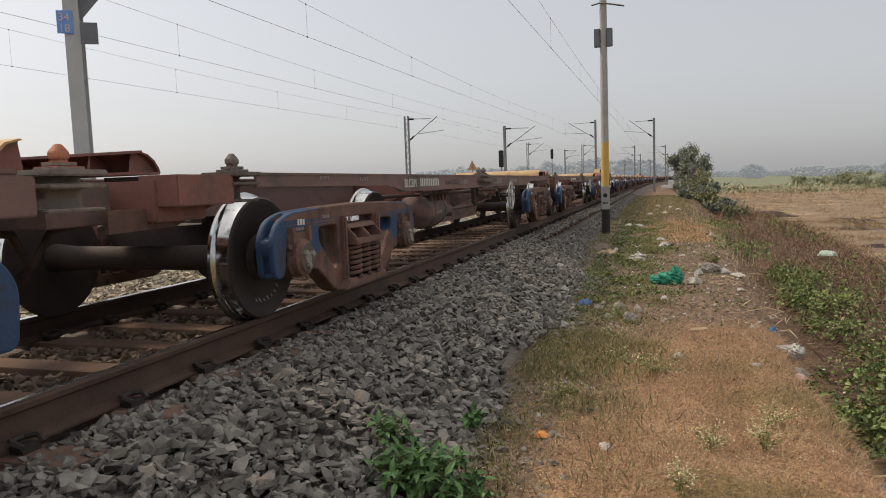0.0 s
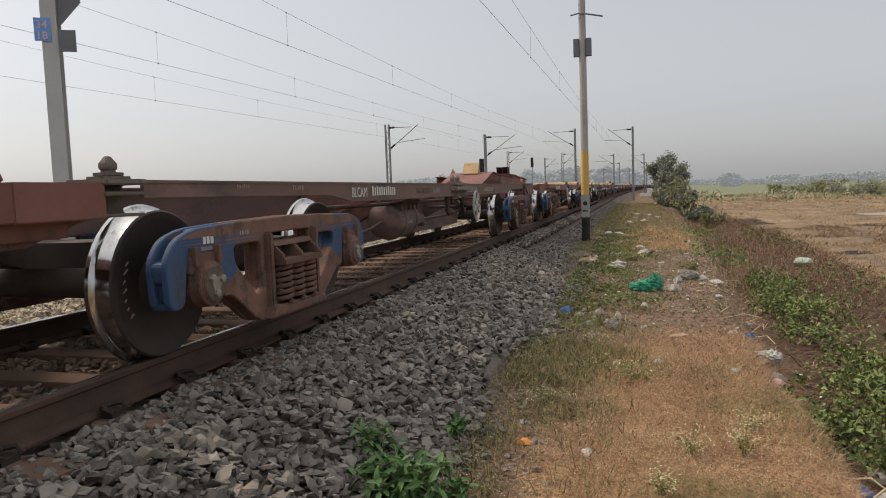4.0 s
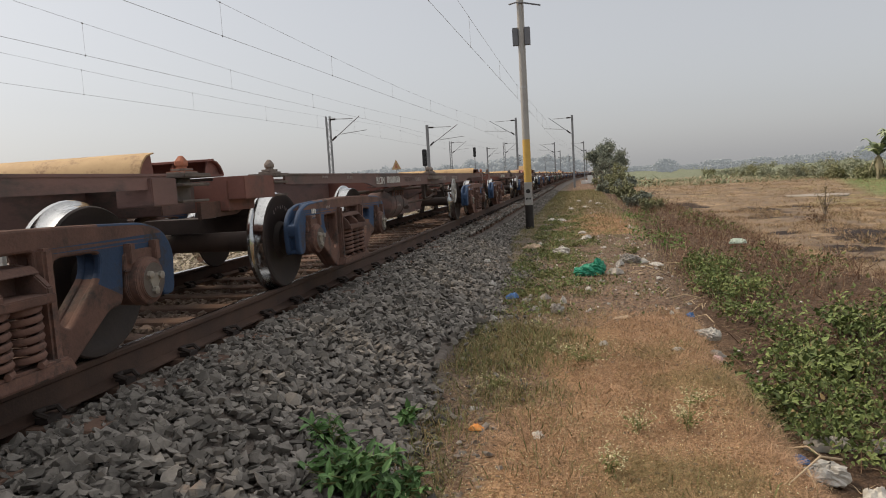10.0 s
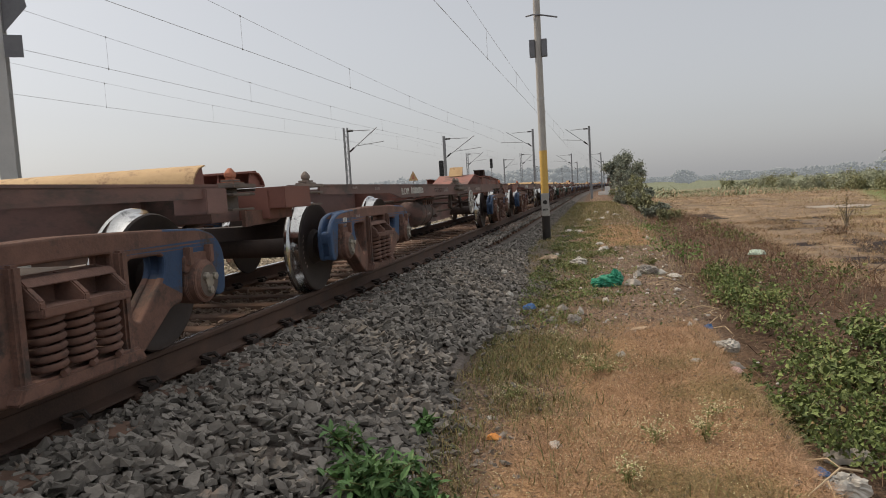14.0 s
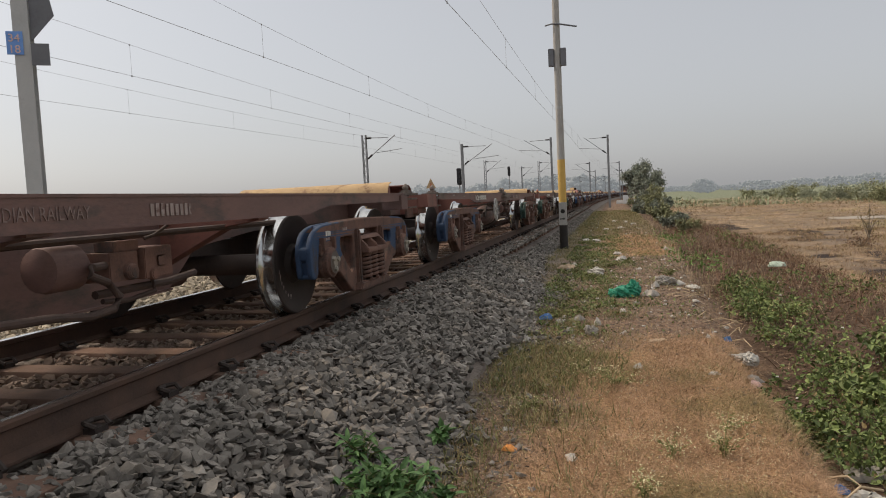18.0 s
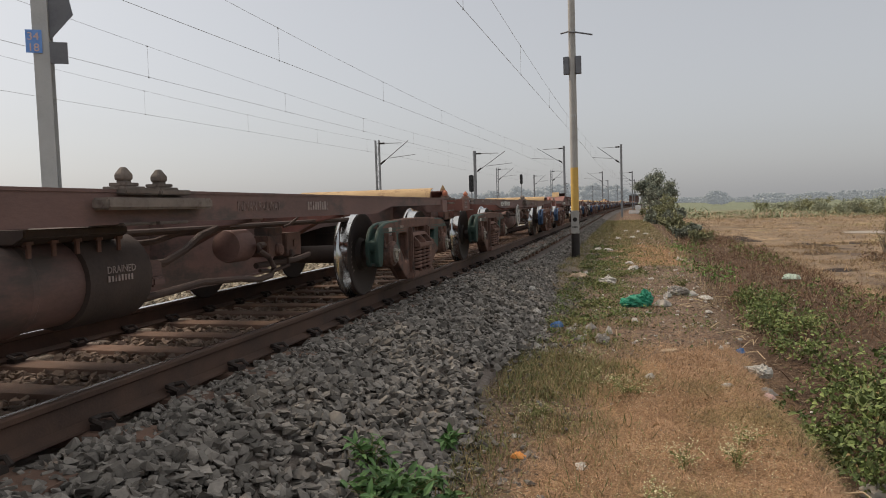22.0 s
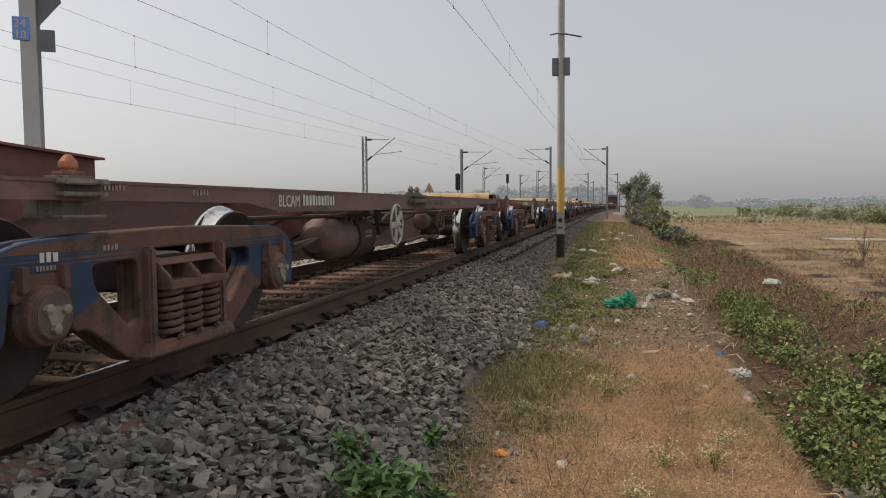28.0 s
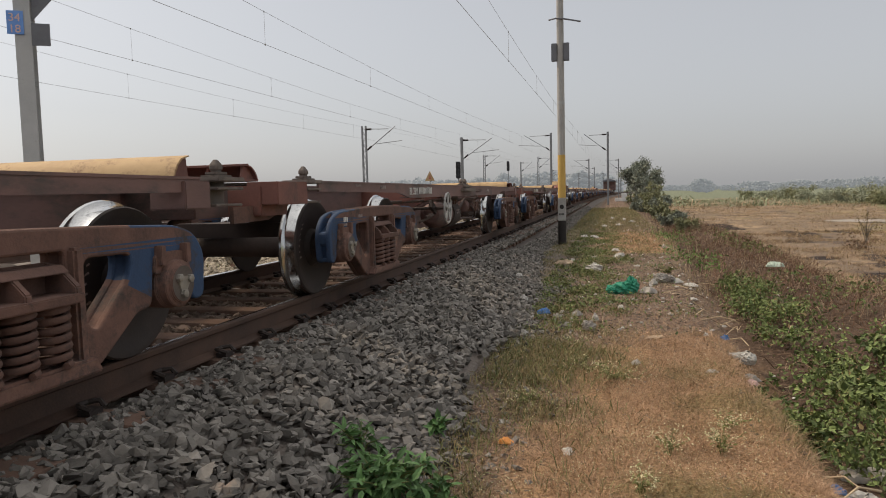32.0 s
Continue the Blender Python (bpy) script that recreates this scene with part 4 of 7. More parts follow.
    for k, y in enumerate((-half + 1.85, -half + 2.9, -1.0, 1.05, half - 1.85)):
        for s in (1, -1):
            bm = bmesh.new()      # slanting bearer from the girder up to the sill
            bm_prism(bm, [(s * 0.33, 0.90), (s * 1.13, 0.90), (s * 1.13, 0.80), (s * 0.9, 0.78), (s * 0.33, 0.50)], "y", y - 0.012, y + 0.012)
            bm_prism(bm, [(s * 0.33, 0.49), (s * 0.9, 0.765), (s * 1.13, 0.795), (s * 1.13, 0.81), (s * 0.9, 0.782), (s * 0.33, 0.51)], "y", y - 0.07, y + 0.07)
            part("cross_bearer", bm, M_WAGON_RED if k in (0, 1, 4) else M_WAGON, wagon)
    # container pads: a pair in the middle and one near each corner
    for y in (-0.13, 0.13):
        add_pedestal(wagon, y, 0.24)
    for s in (1, -1):
        bm = bmesh.new()
        bm_box(bm, (min(s * 1.1, s * 1.235), -0.40, 0.875), (max(s * 1.1, s * 1.235), 0.40, 0.93))
        part("pad_shelf", bm, M_CONE, wagon, "dusty grey brown shelf under the middle pads", 0.01)
    add_pedestal(wagon, f + end_front - 1.53 if not hump_front else -half - 0.70, 0.27, True, hump_front or seed in (5, 6))
    add_pedestal(wagon, r - end_rear + 1.61 if not hump_rear else half + 0.70, 0.30, True, seed % 3 != 1)
    # brake gear under the near side
    bm = bmesh.new()
    c = -1.65 if hump_front else -0.32 if hw < 0 else -1.62
    k = 1.5 if hw < 0 else 1.0      # the reservoir of the turned wagons is longer
    bm_lathe(bm, [(c + k * a, q) for a, q in ((-0.40, 0.03), (-0.385, 0.12), (-0.34, 0.185), (-0.30, 0.20), (-0.20, 0.205), (-0.19, 0.215), (-0.17, 0.215), (-0.16, 0.205), (0.20, 0.20), (0.21, 0.212), (0.235, 0.212), (0.245, 0.20), (0.33, 0.19), (0.38, 0.12), (0.40, 0.04))],
             "y", (0.80, 0, 0.575 if hw > 0 else 0.545), 28)
    for dy in (-0.2, 0.25):
        bm_box(bm, (0.70, c + dy - 0.02, 0.72), (0.90, c + dy + 0.02, 0.86))
    cyl = part("air_cylinder", bm, M_WAGON, wagon, "dark brake cylinder hung below the sill")
    if hw < 0:
        bm = bm_lathe(bmesh.new(), [(c + 0.02, 0.20), (c + 0.025, 0.226), (c + 0.05, 0.229), (c + 0.46, 0.226), (c + 0.465, 0.20)], "y", (0.80, 0, 0.545), 28)
        part("reservoir_jacket", bm, M_SOOT, cyl, "sooty black drum round the end of the cylinder")
    bm = bmesh.new()
    bm_prism(bm, [(0.62, 0.80), (1.02, 0.80), (1.02, 0.765), (0.96, 0.735), (0.66, 0.735), (0.62, 0.765)], "y", c - 0.32, c + 0.30)
    sad = part("cylinder_saddle", bm, M_SOOT, wagon, "", 0.006)
    for k in range(5):
        bm = bmesh.new()
        bm_lathe(bm, [(0.68, 0.012), (0.735, 0.012), (0.736, 0.022), (0.75, 0.022)], "z", (0.985, c - 0.27 + 0.135 * k, 0), 6)
        part("bolt", bm, M_RUST, sad)
    bm = bmesh.new()
    bm_prism(bm, [(c + 0.36, 0.50), (c + 0.62, 0.52), (c + 0.62, 0.60), (c + 0.36, 0.64)], "x", 0.90, 0.97)
    bm_box(bm, (0.86, c + 0.50, 0.47), (1.0, c + 0.60, 0.52))
    part("slack_bracket", bm, M_WAGON, wagon, "", 0.01)
    bars(8, 0.014, 0.03, 0.010, M_FADED, cyl, c + (0.13 if hw < 0 else -0.14), 0.535, 1.031 if hw < 0 else 1.004, "small faded white stencil", seed)
    if hw < 0:
        lettering("DRAINED", 0.05, M_FADED, cyl, c + 0.13, 0.575, 1.0285, "small faded white stencil", 0.2)
    bm = bmesh.new()
    bm_tube(bm, [(0.80, c - 0.40, 0.56), (0.84, c - 0.62, 0.55), (0.88, c - 0.95, 0.52), (0.85, c - 1.4, 0.47)], 0.018, 8)
    if hw > 0:
        bm_tube(bm, [(0.88, c + 0.40, 0.55), (0.90, c + 0.7, 0.545), (0.90, 0.6, 0.55), (0.90, hw - 0.3, 0.56)], 0.016, 8)
    else:
        e = c + 0.58
        bm_tube(bm, [(0.84, e, 0.58), (0.90, e + 0.15, 0.58), (0.93, e + 0.30, 0.64), (0.94, e + 0.45, 0.72), (0.94, e + 0.62, 0.755)], 0.022, 8)
        bm_tube(bm, [(0.80, e - 0.05, 0.69), (0.84, e + 0.15, 0.70), (0.85, e + 0.35, 0.735), (0.85, e + 0.6, 0.74)], 0.018, 8)
        bm_tube(bm, [(0.80, c - 0.60, 0.55), (0.84, c - 0.80, 0.545), (0.88, c - 1.2, 0.53)], 0.020, 8)
    bm_tube(bm, [(0.86, -half + 0.9, 0.76), (0.86, -1.0, 0.755), (0.86, 1.0, 0.755), (0.86, half - 0.9, 0.76)], 0.020, 8)
    part("brake_pipe", bm, M_HOSE, wagon)
    if hw < 0:
        add_valves(wagon, 1.35 if hump_front else 1.18)
    else:
        bm = bmesh.new()      # hoses and pipes between the lever and the handwheel
        bm_tube(bm, [(0.95, 0.15, 0.70), (0.98, 0.35, 0.72), (0.99, 0.6, 0.68), (0.97, 0.85, 0.70), (0.95, 1.1, 0.66)], 0.022, 8)
        bm_tube(bm, [(0.93, 0.1, 0.62), (0.97, 0.3, 0.57), (0.98, 0.55, 0.60), (0.96, 0.9, 0.63), (0.94, 1.25, 0.70)], 0.017, 8)
        part("air_hose", bm, M_HOSE, wagon, "worn rubber air hose")
        bm = bmesh.new()
        bm_box(bm, (0.80, 0.95, 0.60), (0.97, 1.18, 0.72))
        bm_lathe(bm, [(0.82, 0.05), (0.84, 0.07), (0.95, 0.07)], "y", (0.88, 0, 0.67), 14)
        part("valve_box", bm, M_RUST, wagon, "", 0.012)
    bm = bmesh.new()      # lever and hangers by the pads
    bm_prism(bm, [(-0.16, 0.87), (-0.09, 0.87), (0.02, 0.66), (0.0, 0.56), (-0.10, 0.60), (-0.12, 0.72)], "x", 0.98, 1.02)
    bm_prism(bm, [(0.10, 0.87), (0.17, 0.87), (0.24, 0.70), (0.19, 0.68)], "x", 0.98, 1.01)
    if hw > 0:
        part("lever", bm, M_SOOT, wagon)
    else:
        bm.free()
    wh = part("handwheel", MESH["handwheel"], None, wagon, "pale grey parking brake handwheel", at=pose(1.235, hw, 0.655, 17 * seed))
    bm = bmesh.new()
    bm_tube(bm, [(-0.70, 0, 0), (-0.02, 0, 0)], 0.02, 8)
    bm_box(bm, (-0.22, -0.05, -0.1), (-0.18, 0.05, 0.18))
    part("spindle", bm, M_SOOT, wh)
    # faded owner's stencils, the class code and the wagon's number
    code = "BLCAM" if hump_front or hump_rear else "BLCBM"
    x = 1.1525
    t0 = -half + 1.18
    lettering(code, 0.118, M_WHITE, wagon, t0, 0.846, x, "white stencilled wagon class code", 0.34)
    bars(11, 0.036, 0.082, 0.024, M_WHITE, wagon, t0 + (0.40 if hw < 0 else 0.46), 0.853, x, "white stencilled wagon number", seed)
    if hw < 0:
        lettering("INDIAN RAILWAY", 0.085, M_GHOST, wagon, 0.78, 0.858, x, "faded white owner's stencil", 0.54)
        bars(9, 0.026, 0.066, 0.016, M_FADED, wagon, 1.74, 0.855, x, "faded white script stencil", seed + 4)
    else:
        lettering("INDIAN RAILWAY", 0.085, M_GHOST, wagon, -1.86, 0.858, x, "faded white owner's stencil", 0.54)
        bars(9, 0.022, 0.062, 0.015, M_FADED, wagon, -1.23, 0.858, x, "faded white script stencil", seed + 2)
        bars(13, 0.034, 0.080, 0.016, M_FADED, wagon, 0.45, 0.850, x, "faded white script stencil", seed + 3)
        bars(19, 0.024, 0.066, 0.014, M_FADED, wagon, 1.58, 0.855, x, "faded white script stencil", seed + 4)
    bars(6, 0.015, 0.026, 0.012, M_FADED, wagon, -half - 0.55, 0.925, x, "small faded stencil", seed + 5)
    bars(5, 0.02, 0.035, 0.016, M_FADED, wagon, -half + 0.15, 0.91, x, "small faded date stencil", seed + 6)


def add_coupling(wagon, y, way, high):
    bm = bmesh.new()
    z = 0.86 if not high else 0.93
    bm_box(bm, (-0.09, min(y, y - way * 0.5), z - 0.09), (0.09, max(y, y - way * 0.5), z + 0.06))
    bm_prism(bm, rounded([(-0.15, y - way * 0.12), (0.15, y - way * 0.12), (0.17, y + way * 0.05), (0.05, y + way * 0.16), (-0.17, y + way * 0.10)], 0.03, 2), "z", z - 0.14, z + 0.12)
    part("coupler", bm, M_SOOT, wagon, "", 0.012)
    bm = bmesh.new()
    bm_tube(bm, [(0.3, y - way * 0.4, 0.72), (0.3, y - way * 0.1, 0.68), (0.27, y + way * 0.02, 0.50), (0.2, y, 0.44)], 0.022, 8)
    part("coupling_hose", bm, M_HOSE, wagon)


def add_guides(wagon, f, r, front, rear):
    """Flaps across both ends that guide a container down: smooth and yellow inside, ribbed and red outside."""
    for on, y, way in ((front, f + 0.22, -1), (rear, r - 0.74, 1)):
        if not on:
            continue
        curve = [(0, 0.972), (0.012, 1.0), (0.04, 1.035), (0.085, 1.065), (0.14, 1.078)] if way < 0 else [(0, 0.955), (0.012, 1.0), (0.04, 1.048), (0.085, 1.088), (0.16, 1.108)]
        shell = [(y + way * a, z) for a, z in curve] + [(y + way * (a + 0.012), z - 0.006) for a, z in reversed(curve)]
        bm = bmesh.new()
        bm_prism(bm, shell, "x", -0.94, 0.94)
        part("curved_flap", bm, M_YELLOW if way > 0 else M_WAGON_RED, wagon, "faded yellow curved steel flap" if way > 0 else "dark red steel flap with ribs")
        back = [(y + way * (a + 0.014), z - 0.008) for a, z in curve] + [(y + way * 0.17, 1.066 if way < 0 else 1.09), (y + way * 0.19, 0.972 if way < 0 else 0.955)]
        for k in range(8):
            bm = bmesh.new()
            x = -0.92 + 0.26 * k
            bm_prism(bm, back, "x", x, x + 0.014)
            part("flap_rib", bm, M_WAGON_RED, wagon)
        bm = bmesh.new()
        bm_prism(bm, [(y + way * 0.13, 1.085), (y + way * 0.20, 1.08), (y + way * 0.20, 1.066), (y + way * 0.13, 1.071)], "x", -0.94, 0.94) if way < 0 else \
            bm_box(bm, (-0.94, y + 0.015, 0.945), (0.94, y + 0.19, 0.957))
        part("flap_foot", bm, M_WAGON_RED, wagon)
        if way < 0:
            bm = bmesh.new()
            bm_box(bm, (-0.94, y - 0.205, 0.962), (0.94, y - 0.01, 0.976))
            part("flap_foot", bm, M_WAGON_RED, wagon)
        bm = bmesh.new()
        bm_box(bm, (0.70, min(y, y + way * 0.14), 0.935), (0.92, max(y, y + way * 0.14), 0.954))
        part("flap_block", bm, M_CONE, wagon)


def add_hump(wagon, y_end, way, yellow):
    """The raised end of a set: box girders over the coupling, with a wedge-shaped stop on them. way points out of the wagon."""
    at = lambda pts: [(y_end - way * d, z) for d, z in pts]
    if yellow:
        web, flange = [(0.15, 0.66), (0.15, 1.15), (1.60, 1.250), (1.74, 1.246), (2.85, 0.985), (2.85, 0.90), (2.2, 0.72)], [(0.12, 1.15), (1.60, 1.250), (1.74, 1.246), (2.88, 0.98)]
        side, x_side = [(0.40, 0.80), (0.40, 1.12), (2.10, 1.18), (2.10, 0.80)], 0.70
        plate = [(0.75, 0.97), (1.72, 0.97), (1.72, 0.86), (1.50, 0.76), (0.75, 0.75)]
    else:
        web, flange = [(0.10, 0.70), (0.10, 1.235), (0.90, 1.232), (3.00, 1.13), (3.00, 0.95), (2.2, 0.72)], [(0.06, 1.235), (0.90, 1.232), (3.04, 1.13)]
        side, x_side = [(0.10, 0.72), (0.10, 1.205), (1.28, 1.13), (1.28, 0.77), (0.70, 0.72)], 0.56
        plate = [(0.31, 0.97), (1.58, 0.97), (1.58, 0.90), (1.05, 0.76), (0.31, 0.75)]
    over = lambda pts: at(pts) + [(y, z + 0.014) for y, z in reversed(at(pts))]
    girder = part("raised_girder", bm_prism(bmesh.new(), over(flange), "x", -0.45, 0.45), M_WAGON_RED, wagon, "red brown raised end girder")
    for s in (1, -1):
        part("web_plate", bm_prism(bmesh.new(), at(web), "x", s * 0.385, s * 0.41), M_WAGON_RED, girder)
    part("end_plate", bm_prism(bmesh.new(), at([(0.15, 0.72), (0.15, 1.14), (0.17, 1.14), (0.17, 0.72)]), "x", -0.385, 0.385), M_WAGON_RED, girder)
    part("bottom_plate", bm_prism(bmesh.new(), at([(0.15, 0.70), (2.2, 0.72), (2.2, 0.735), (0.15, 0.715)]), "x", -0.42, 0.42), M_WAGON_RED, girder)
    for s in (1, -1):
        beam = part("side_beam", bm_prism(bmesh.new(), at(side), "x", s * x_side, s * (x_side - 0.014)), M_WAGON_RED, wagon, "red brown sloping side beam with chalk marks")
        part("beam_flange", bm_prism(bmesh.new(), over(side[1:3]), "x", s * (x_side + 0.03), s * (x_side - 0.10)), M_WAGON_RED, beam)
        if not yellow:      # bolted splice at the coupled end and the closing plate of the beam
            part("splice_plate", bm_prism(bmesh.new(), at([(0.10, 0.72), (0.10, 1.19), (0.24, 1.18), (0.24, 0.72)]), "x", s * x_side, s * (x_side + 0.012)), M_WAGON, beam)
            part("closing_plate", bm_prism(bmesh.new(), at([(1.28, 0.77), (1.28, 1.135), (1.295, 1.135), (1.295, 0.77)]), "x", s * 0.41, s * (x_side + 0.02)), M_WAGON_RED, beam)
            for k in range(5):
                part("bolt", bm_lathe(bmesh.new(), [(s * (x_side + 0.01), 0.016), (s * (x_side + 0.028), 0.014)], "x", (0, y_end - way * 0.17, 0.80 + 0.085 * k), 6), M_WAGON, beam)
        if s > 0:
            bars(2, 0.05, 0.075, 0.03, M_FADED, beam, y_end - way * 0.42 - 0.06, 1.08, x_side + 0.0008, "faded chalk letters", 3)
            bars(5, 0.022, 0.034, 0.016, M_FADED, beam, y_end - way * 0.85 - 0.09, 1.07, x_side + 0.0008, "faded chalk letters", 4)
            bars(5, 0.022, 0.034, 0.016, M_FADED, beam, y_end - way * 0.85 - 0.09, 0.99, x_side + 0.0008, "faded chalk letters", 5)
        bm = bmesh.new()      # short side plate with a bevelled foot and a ledge along its top
        bm_prism(bm, at(plate), "x", s * 1.14, s * 1.16)
        bm_prism(bm, over(plate[:2]), "x", s * 1.08, s * 1.175)
        end_plate = part("end_side_plate", bm, M_WAGON_RED, wagon, "red brown side plate with small stencils")
        if s > 0:
            for z in (0.90, 0.855, 0.81):
                bars(6, 0.022, 0.024, 0.014, M_FADED, end_plate, y_end - way * (0.62 if not yellow else 1.15) - 0.10, z, 1.161, "small white stencil", int(z * 100))
        bm = bmesh.new()      # carrier between the girder and the side plate
        lo, hi = sorted((y_end - way * (plate[1][0] - 0.10), y_end - way * (plate[1][0] - 0.07)))
        bm_box(bm, (min(s * x_side, s * 1.14), lo, 0.88), (max(s * x_side, s * 1.14), hi, 0.96))
        part("carrier_plate", bm, M_WAGON, wagon)
    bm = bmesh.new()      # slack brake pipe along the girder, with its bracket
    bm_tube(bm, at_pipe(y_end, way, x_side + 0.05), 0.019, 8)
    part("brake_pipe", bm, M_HOSE, wagon)
    bm = bmesh.new()
    b0 = sorted((y_end - way * 1.02, y_end - way * 1.20))
    bm_box(bm, (x_side, b0[0], 0.895), (x_side + 0.15, b0[1], 0.907))
    for y in b0:
        bm_prism(bm, [(x_side, 0.83), (x_side, 0.96), (x_side + 0.06, 0.955), (x_side + 0.15, 0.907), (x_side + 0.15, 0.88)], "y", y - 0.006, y + 0.006)
    part("pipe_bracket", bm, M_WAGON_RED, wagon)
    wedge = [(1.70, 1.235), (1.70, 1.45), (1.75, 1.45), (1.93, 1.235)]
    bm = bmesh.new()
    for x in (-0.15, -0.006, 0.138):
        bm_prism(bm, at(wedge), "x", x, x + 0.012)
    bm_prism(bm, at([(1.68, 1.45), (1.75, 1.45), (1.94, 1.225), (1.95, 1.235), (1.757, 1.462), (1.68, 1.462)]), "x", -0.165, 0.165)
    part("stop_box", bm, M_YELLOW if yellow else M_SOOT, wagon, "faded yellow ribbed stop box" if yellow else "dark ribbed stop box")


def at_pipe(y_end, way, x):
    return [(x, y_end - way * d, z) for d, z in ((0.12, 0.82), (0.40, 0.83), (0.65, 0.875), (0.85, 0.89), (1.10, 0.875), (1.30, 0.86), (1.40, 0.80), (1.42, 0.60), (1.42, 0.45))]


def build_wagon(kind, seed, paint_front, paint_rear, hw):
    name = "container_wagon"
    span = SPAN_B if kind == "inner" else SPAN_A
    front, rear = GAP_IN / 2 - 0.02, GAP_IN / 2 - 0.02
    label = "low skeletal container wagon, brown frame with blue bogies"
    if kind == "lead":
        front = GAP_OUT / 2 - 0.02
        label = "container wagon with a raised red girder at its coupled end"
    if kind == "tail":
        rear = GAP_OUT / 2 - 0.02
        label = "container wagon with raised end girder and yellow stop box"
    if "green" in (paint_front, paint_rear):
        label = "low skeletal container wagon, brown frame with green bogies"
    wagon = thing(name, label, "freight wagon", "wagons of the train")
    f, r = -span / 2 - front, span / 2 + rear
    wagon_frame(wagon, span, front, rear, kind == "lead", kind == "tail", seed, hw)
    add_bogie(wagon, -span / 2, paint_front)
    add_bogie(wagon, span / 2, paint_rear)
    add_coupling(wagon, f, -1, kind == "lead")
    add_coupling(wagon, r, 1, kind == "tail")
    add_guides(wagon, f, r, kind != "lead", kind != "tail")
    if kind == "lead":
        add_hump(wagon, f, -1, False)
    if kind == "tail":
        add_hump(wagon, r, 1, True)
    return wagon


def build_van():
    van = thing("brake_van", "brown boxy brake van at the end of the train", "brake van", "wagons of the train")
    bm = bmesh.new()
    bm_box(bm, (-1.45, -2.2, 0.95), (1.45, 2.6, 3.1))
    part("body", bm, M_WAGON, van, "dusty brown planked body", 0.03)
    bm = bmesh.new()
    bm_prism(bm, [(1.6 * math.cos(a), 3.08 + 0.55 * math.sin(a)) for a in np.linspace(0, math.pi, 13)], "y", -3.6, 3.6)
    part("roof", bm, M_PLATE, van, "grey curved roof")
    bm = bmesh.new()
    bm_box(bm, (-1.45, -3.6, 0.80), (1.45, 3.6, 0.98))
    part("floor_frame", bm, M_SOOT, van)
    for y in (-3.5, 3.5):
        for x in (-1.38, 1.38):
            bm = bmesh.new()
            bm_box(bm, (x - 0.04, y - 0.04, 0.98), (x + 0.04, y + 0.04, 3.1))
            part("veranda_post", bm, M_WAGON, van)
    for s in (-1, 1):
        bm = bmesh.new()
        bm_box(bm, (s * 1.452 - 0.01, -0.4, 1.9), (s * 1.452 + 0.01, 0.5, 2.6))
        part("window", bm, M_GLASSY, van)
    for y in (-1.8, 1.8):
        ax = part("axle", MESH["axle"], None, van, at=pose(0, y, WHEEL_R))
        part("wheel", MESH["wheel"], None, ax)
        part("wheel", MESH["wheel"], None, ax, at=pose(0, 0, 0, 0, 0, 180))
        for s in (-1, 1):
            bm = bmesh.new()
            bm_prism(bm, [(y - 0.5, 0.80), (y + 0.5, 0.80), (y + 0.2, 0.35), (y - 0.2, 0.35)], "x", s * 1.05, s * 1.12)
            part("axle_guard", bm, M_SOOT, van)
    return van


def wagon_mid(unit, c):
    before = 0 if c == 0 else SPAN_A + c * GAP_IN + (c - 1) * SPAN_B
    return unit * SET_LONG + before + (SPAN_A if c in (0, 4) else SPAN_B) / 2


TRAIN = []


def build_train():
    """One wagon of each sort is built, and the others are copies of it in their own places."""
    base = {"lead": build_wagon("lead", 1, "blue", "blue", -1.13), "tail": build_wagon("tail", 2, "blue", "blue", 0.66), "inner": build_wagon("inner", 3, "blue", "blue", 1.37),
            "inner_late": build_wagon("inner", 4, "blue", "blue", -1.67), "greens": build_wagon("inner", 6, "green", "green", -1.67), "half_green": build_wagon("inner", 7, "blue", "green", -1.67), "green_blue": build_wagon("inner", 5, "green", "blue", -1.67)}
    used = set()
    for unit in range(-1, 5):
        for c in range(5):
            if unit == -1 and c < 1:
                continue
            kind = "lead" if c == 0 else "tail" if c == 4 else "inner"
            if unit == 1 and c in (1, 2, 3):
                kind = {1: "half_green", 2: "greens", 3: "green_blue"}[c]
            elif unit == 2 and c in (1, 2):
                kind = "inner_late"
            w = base[kind] if kind not in used else copy_thing(base[kind], Matrix())
            used.add(kind)
            mid = wagon_mid(unit, c)
            TRAIN.append((w, mid, mid < 185))
    TRAIN.append((build_van(), wagon_mid(4, 4) + SPAN_A / 2 + 7.5, False))


build_train()


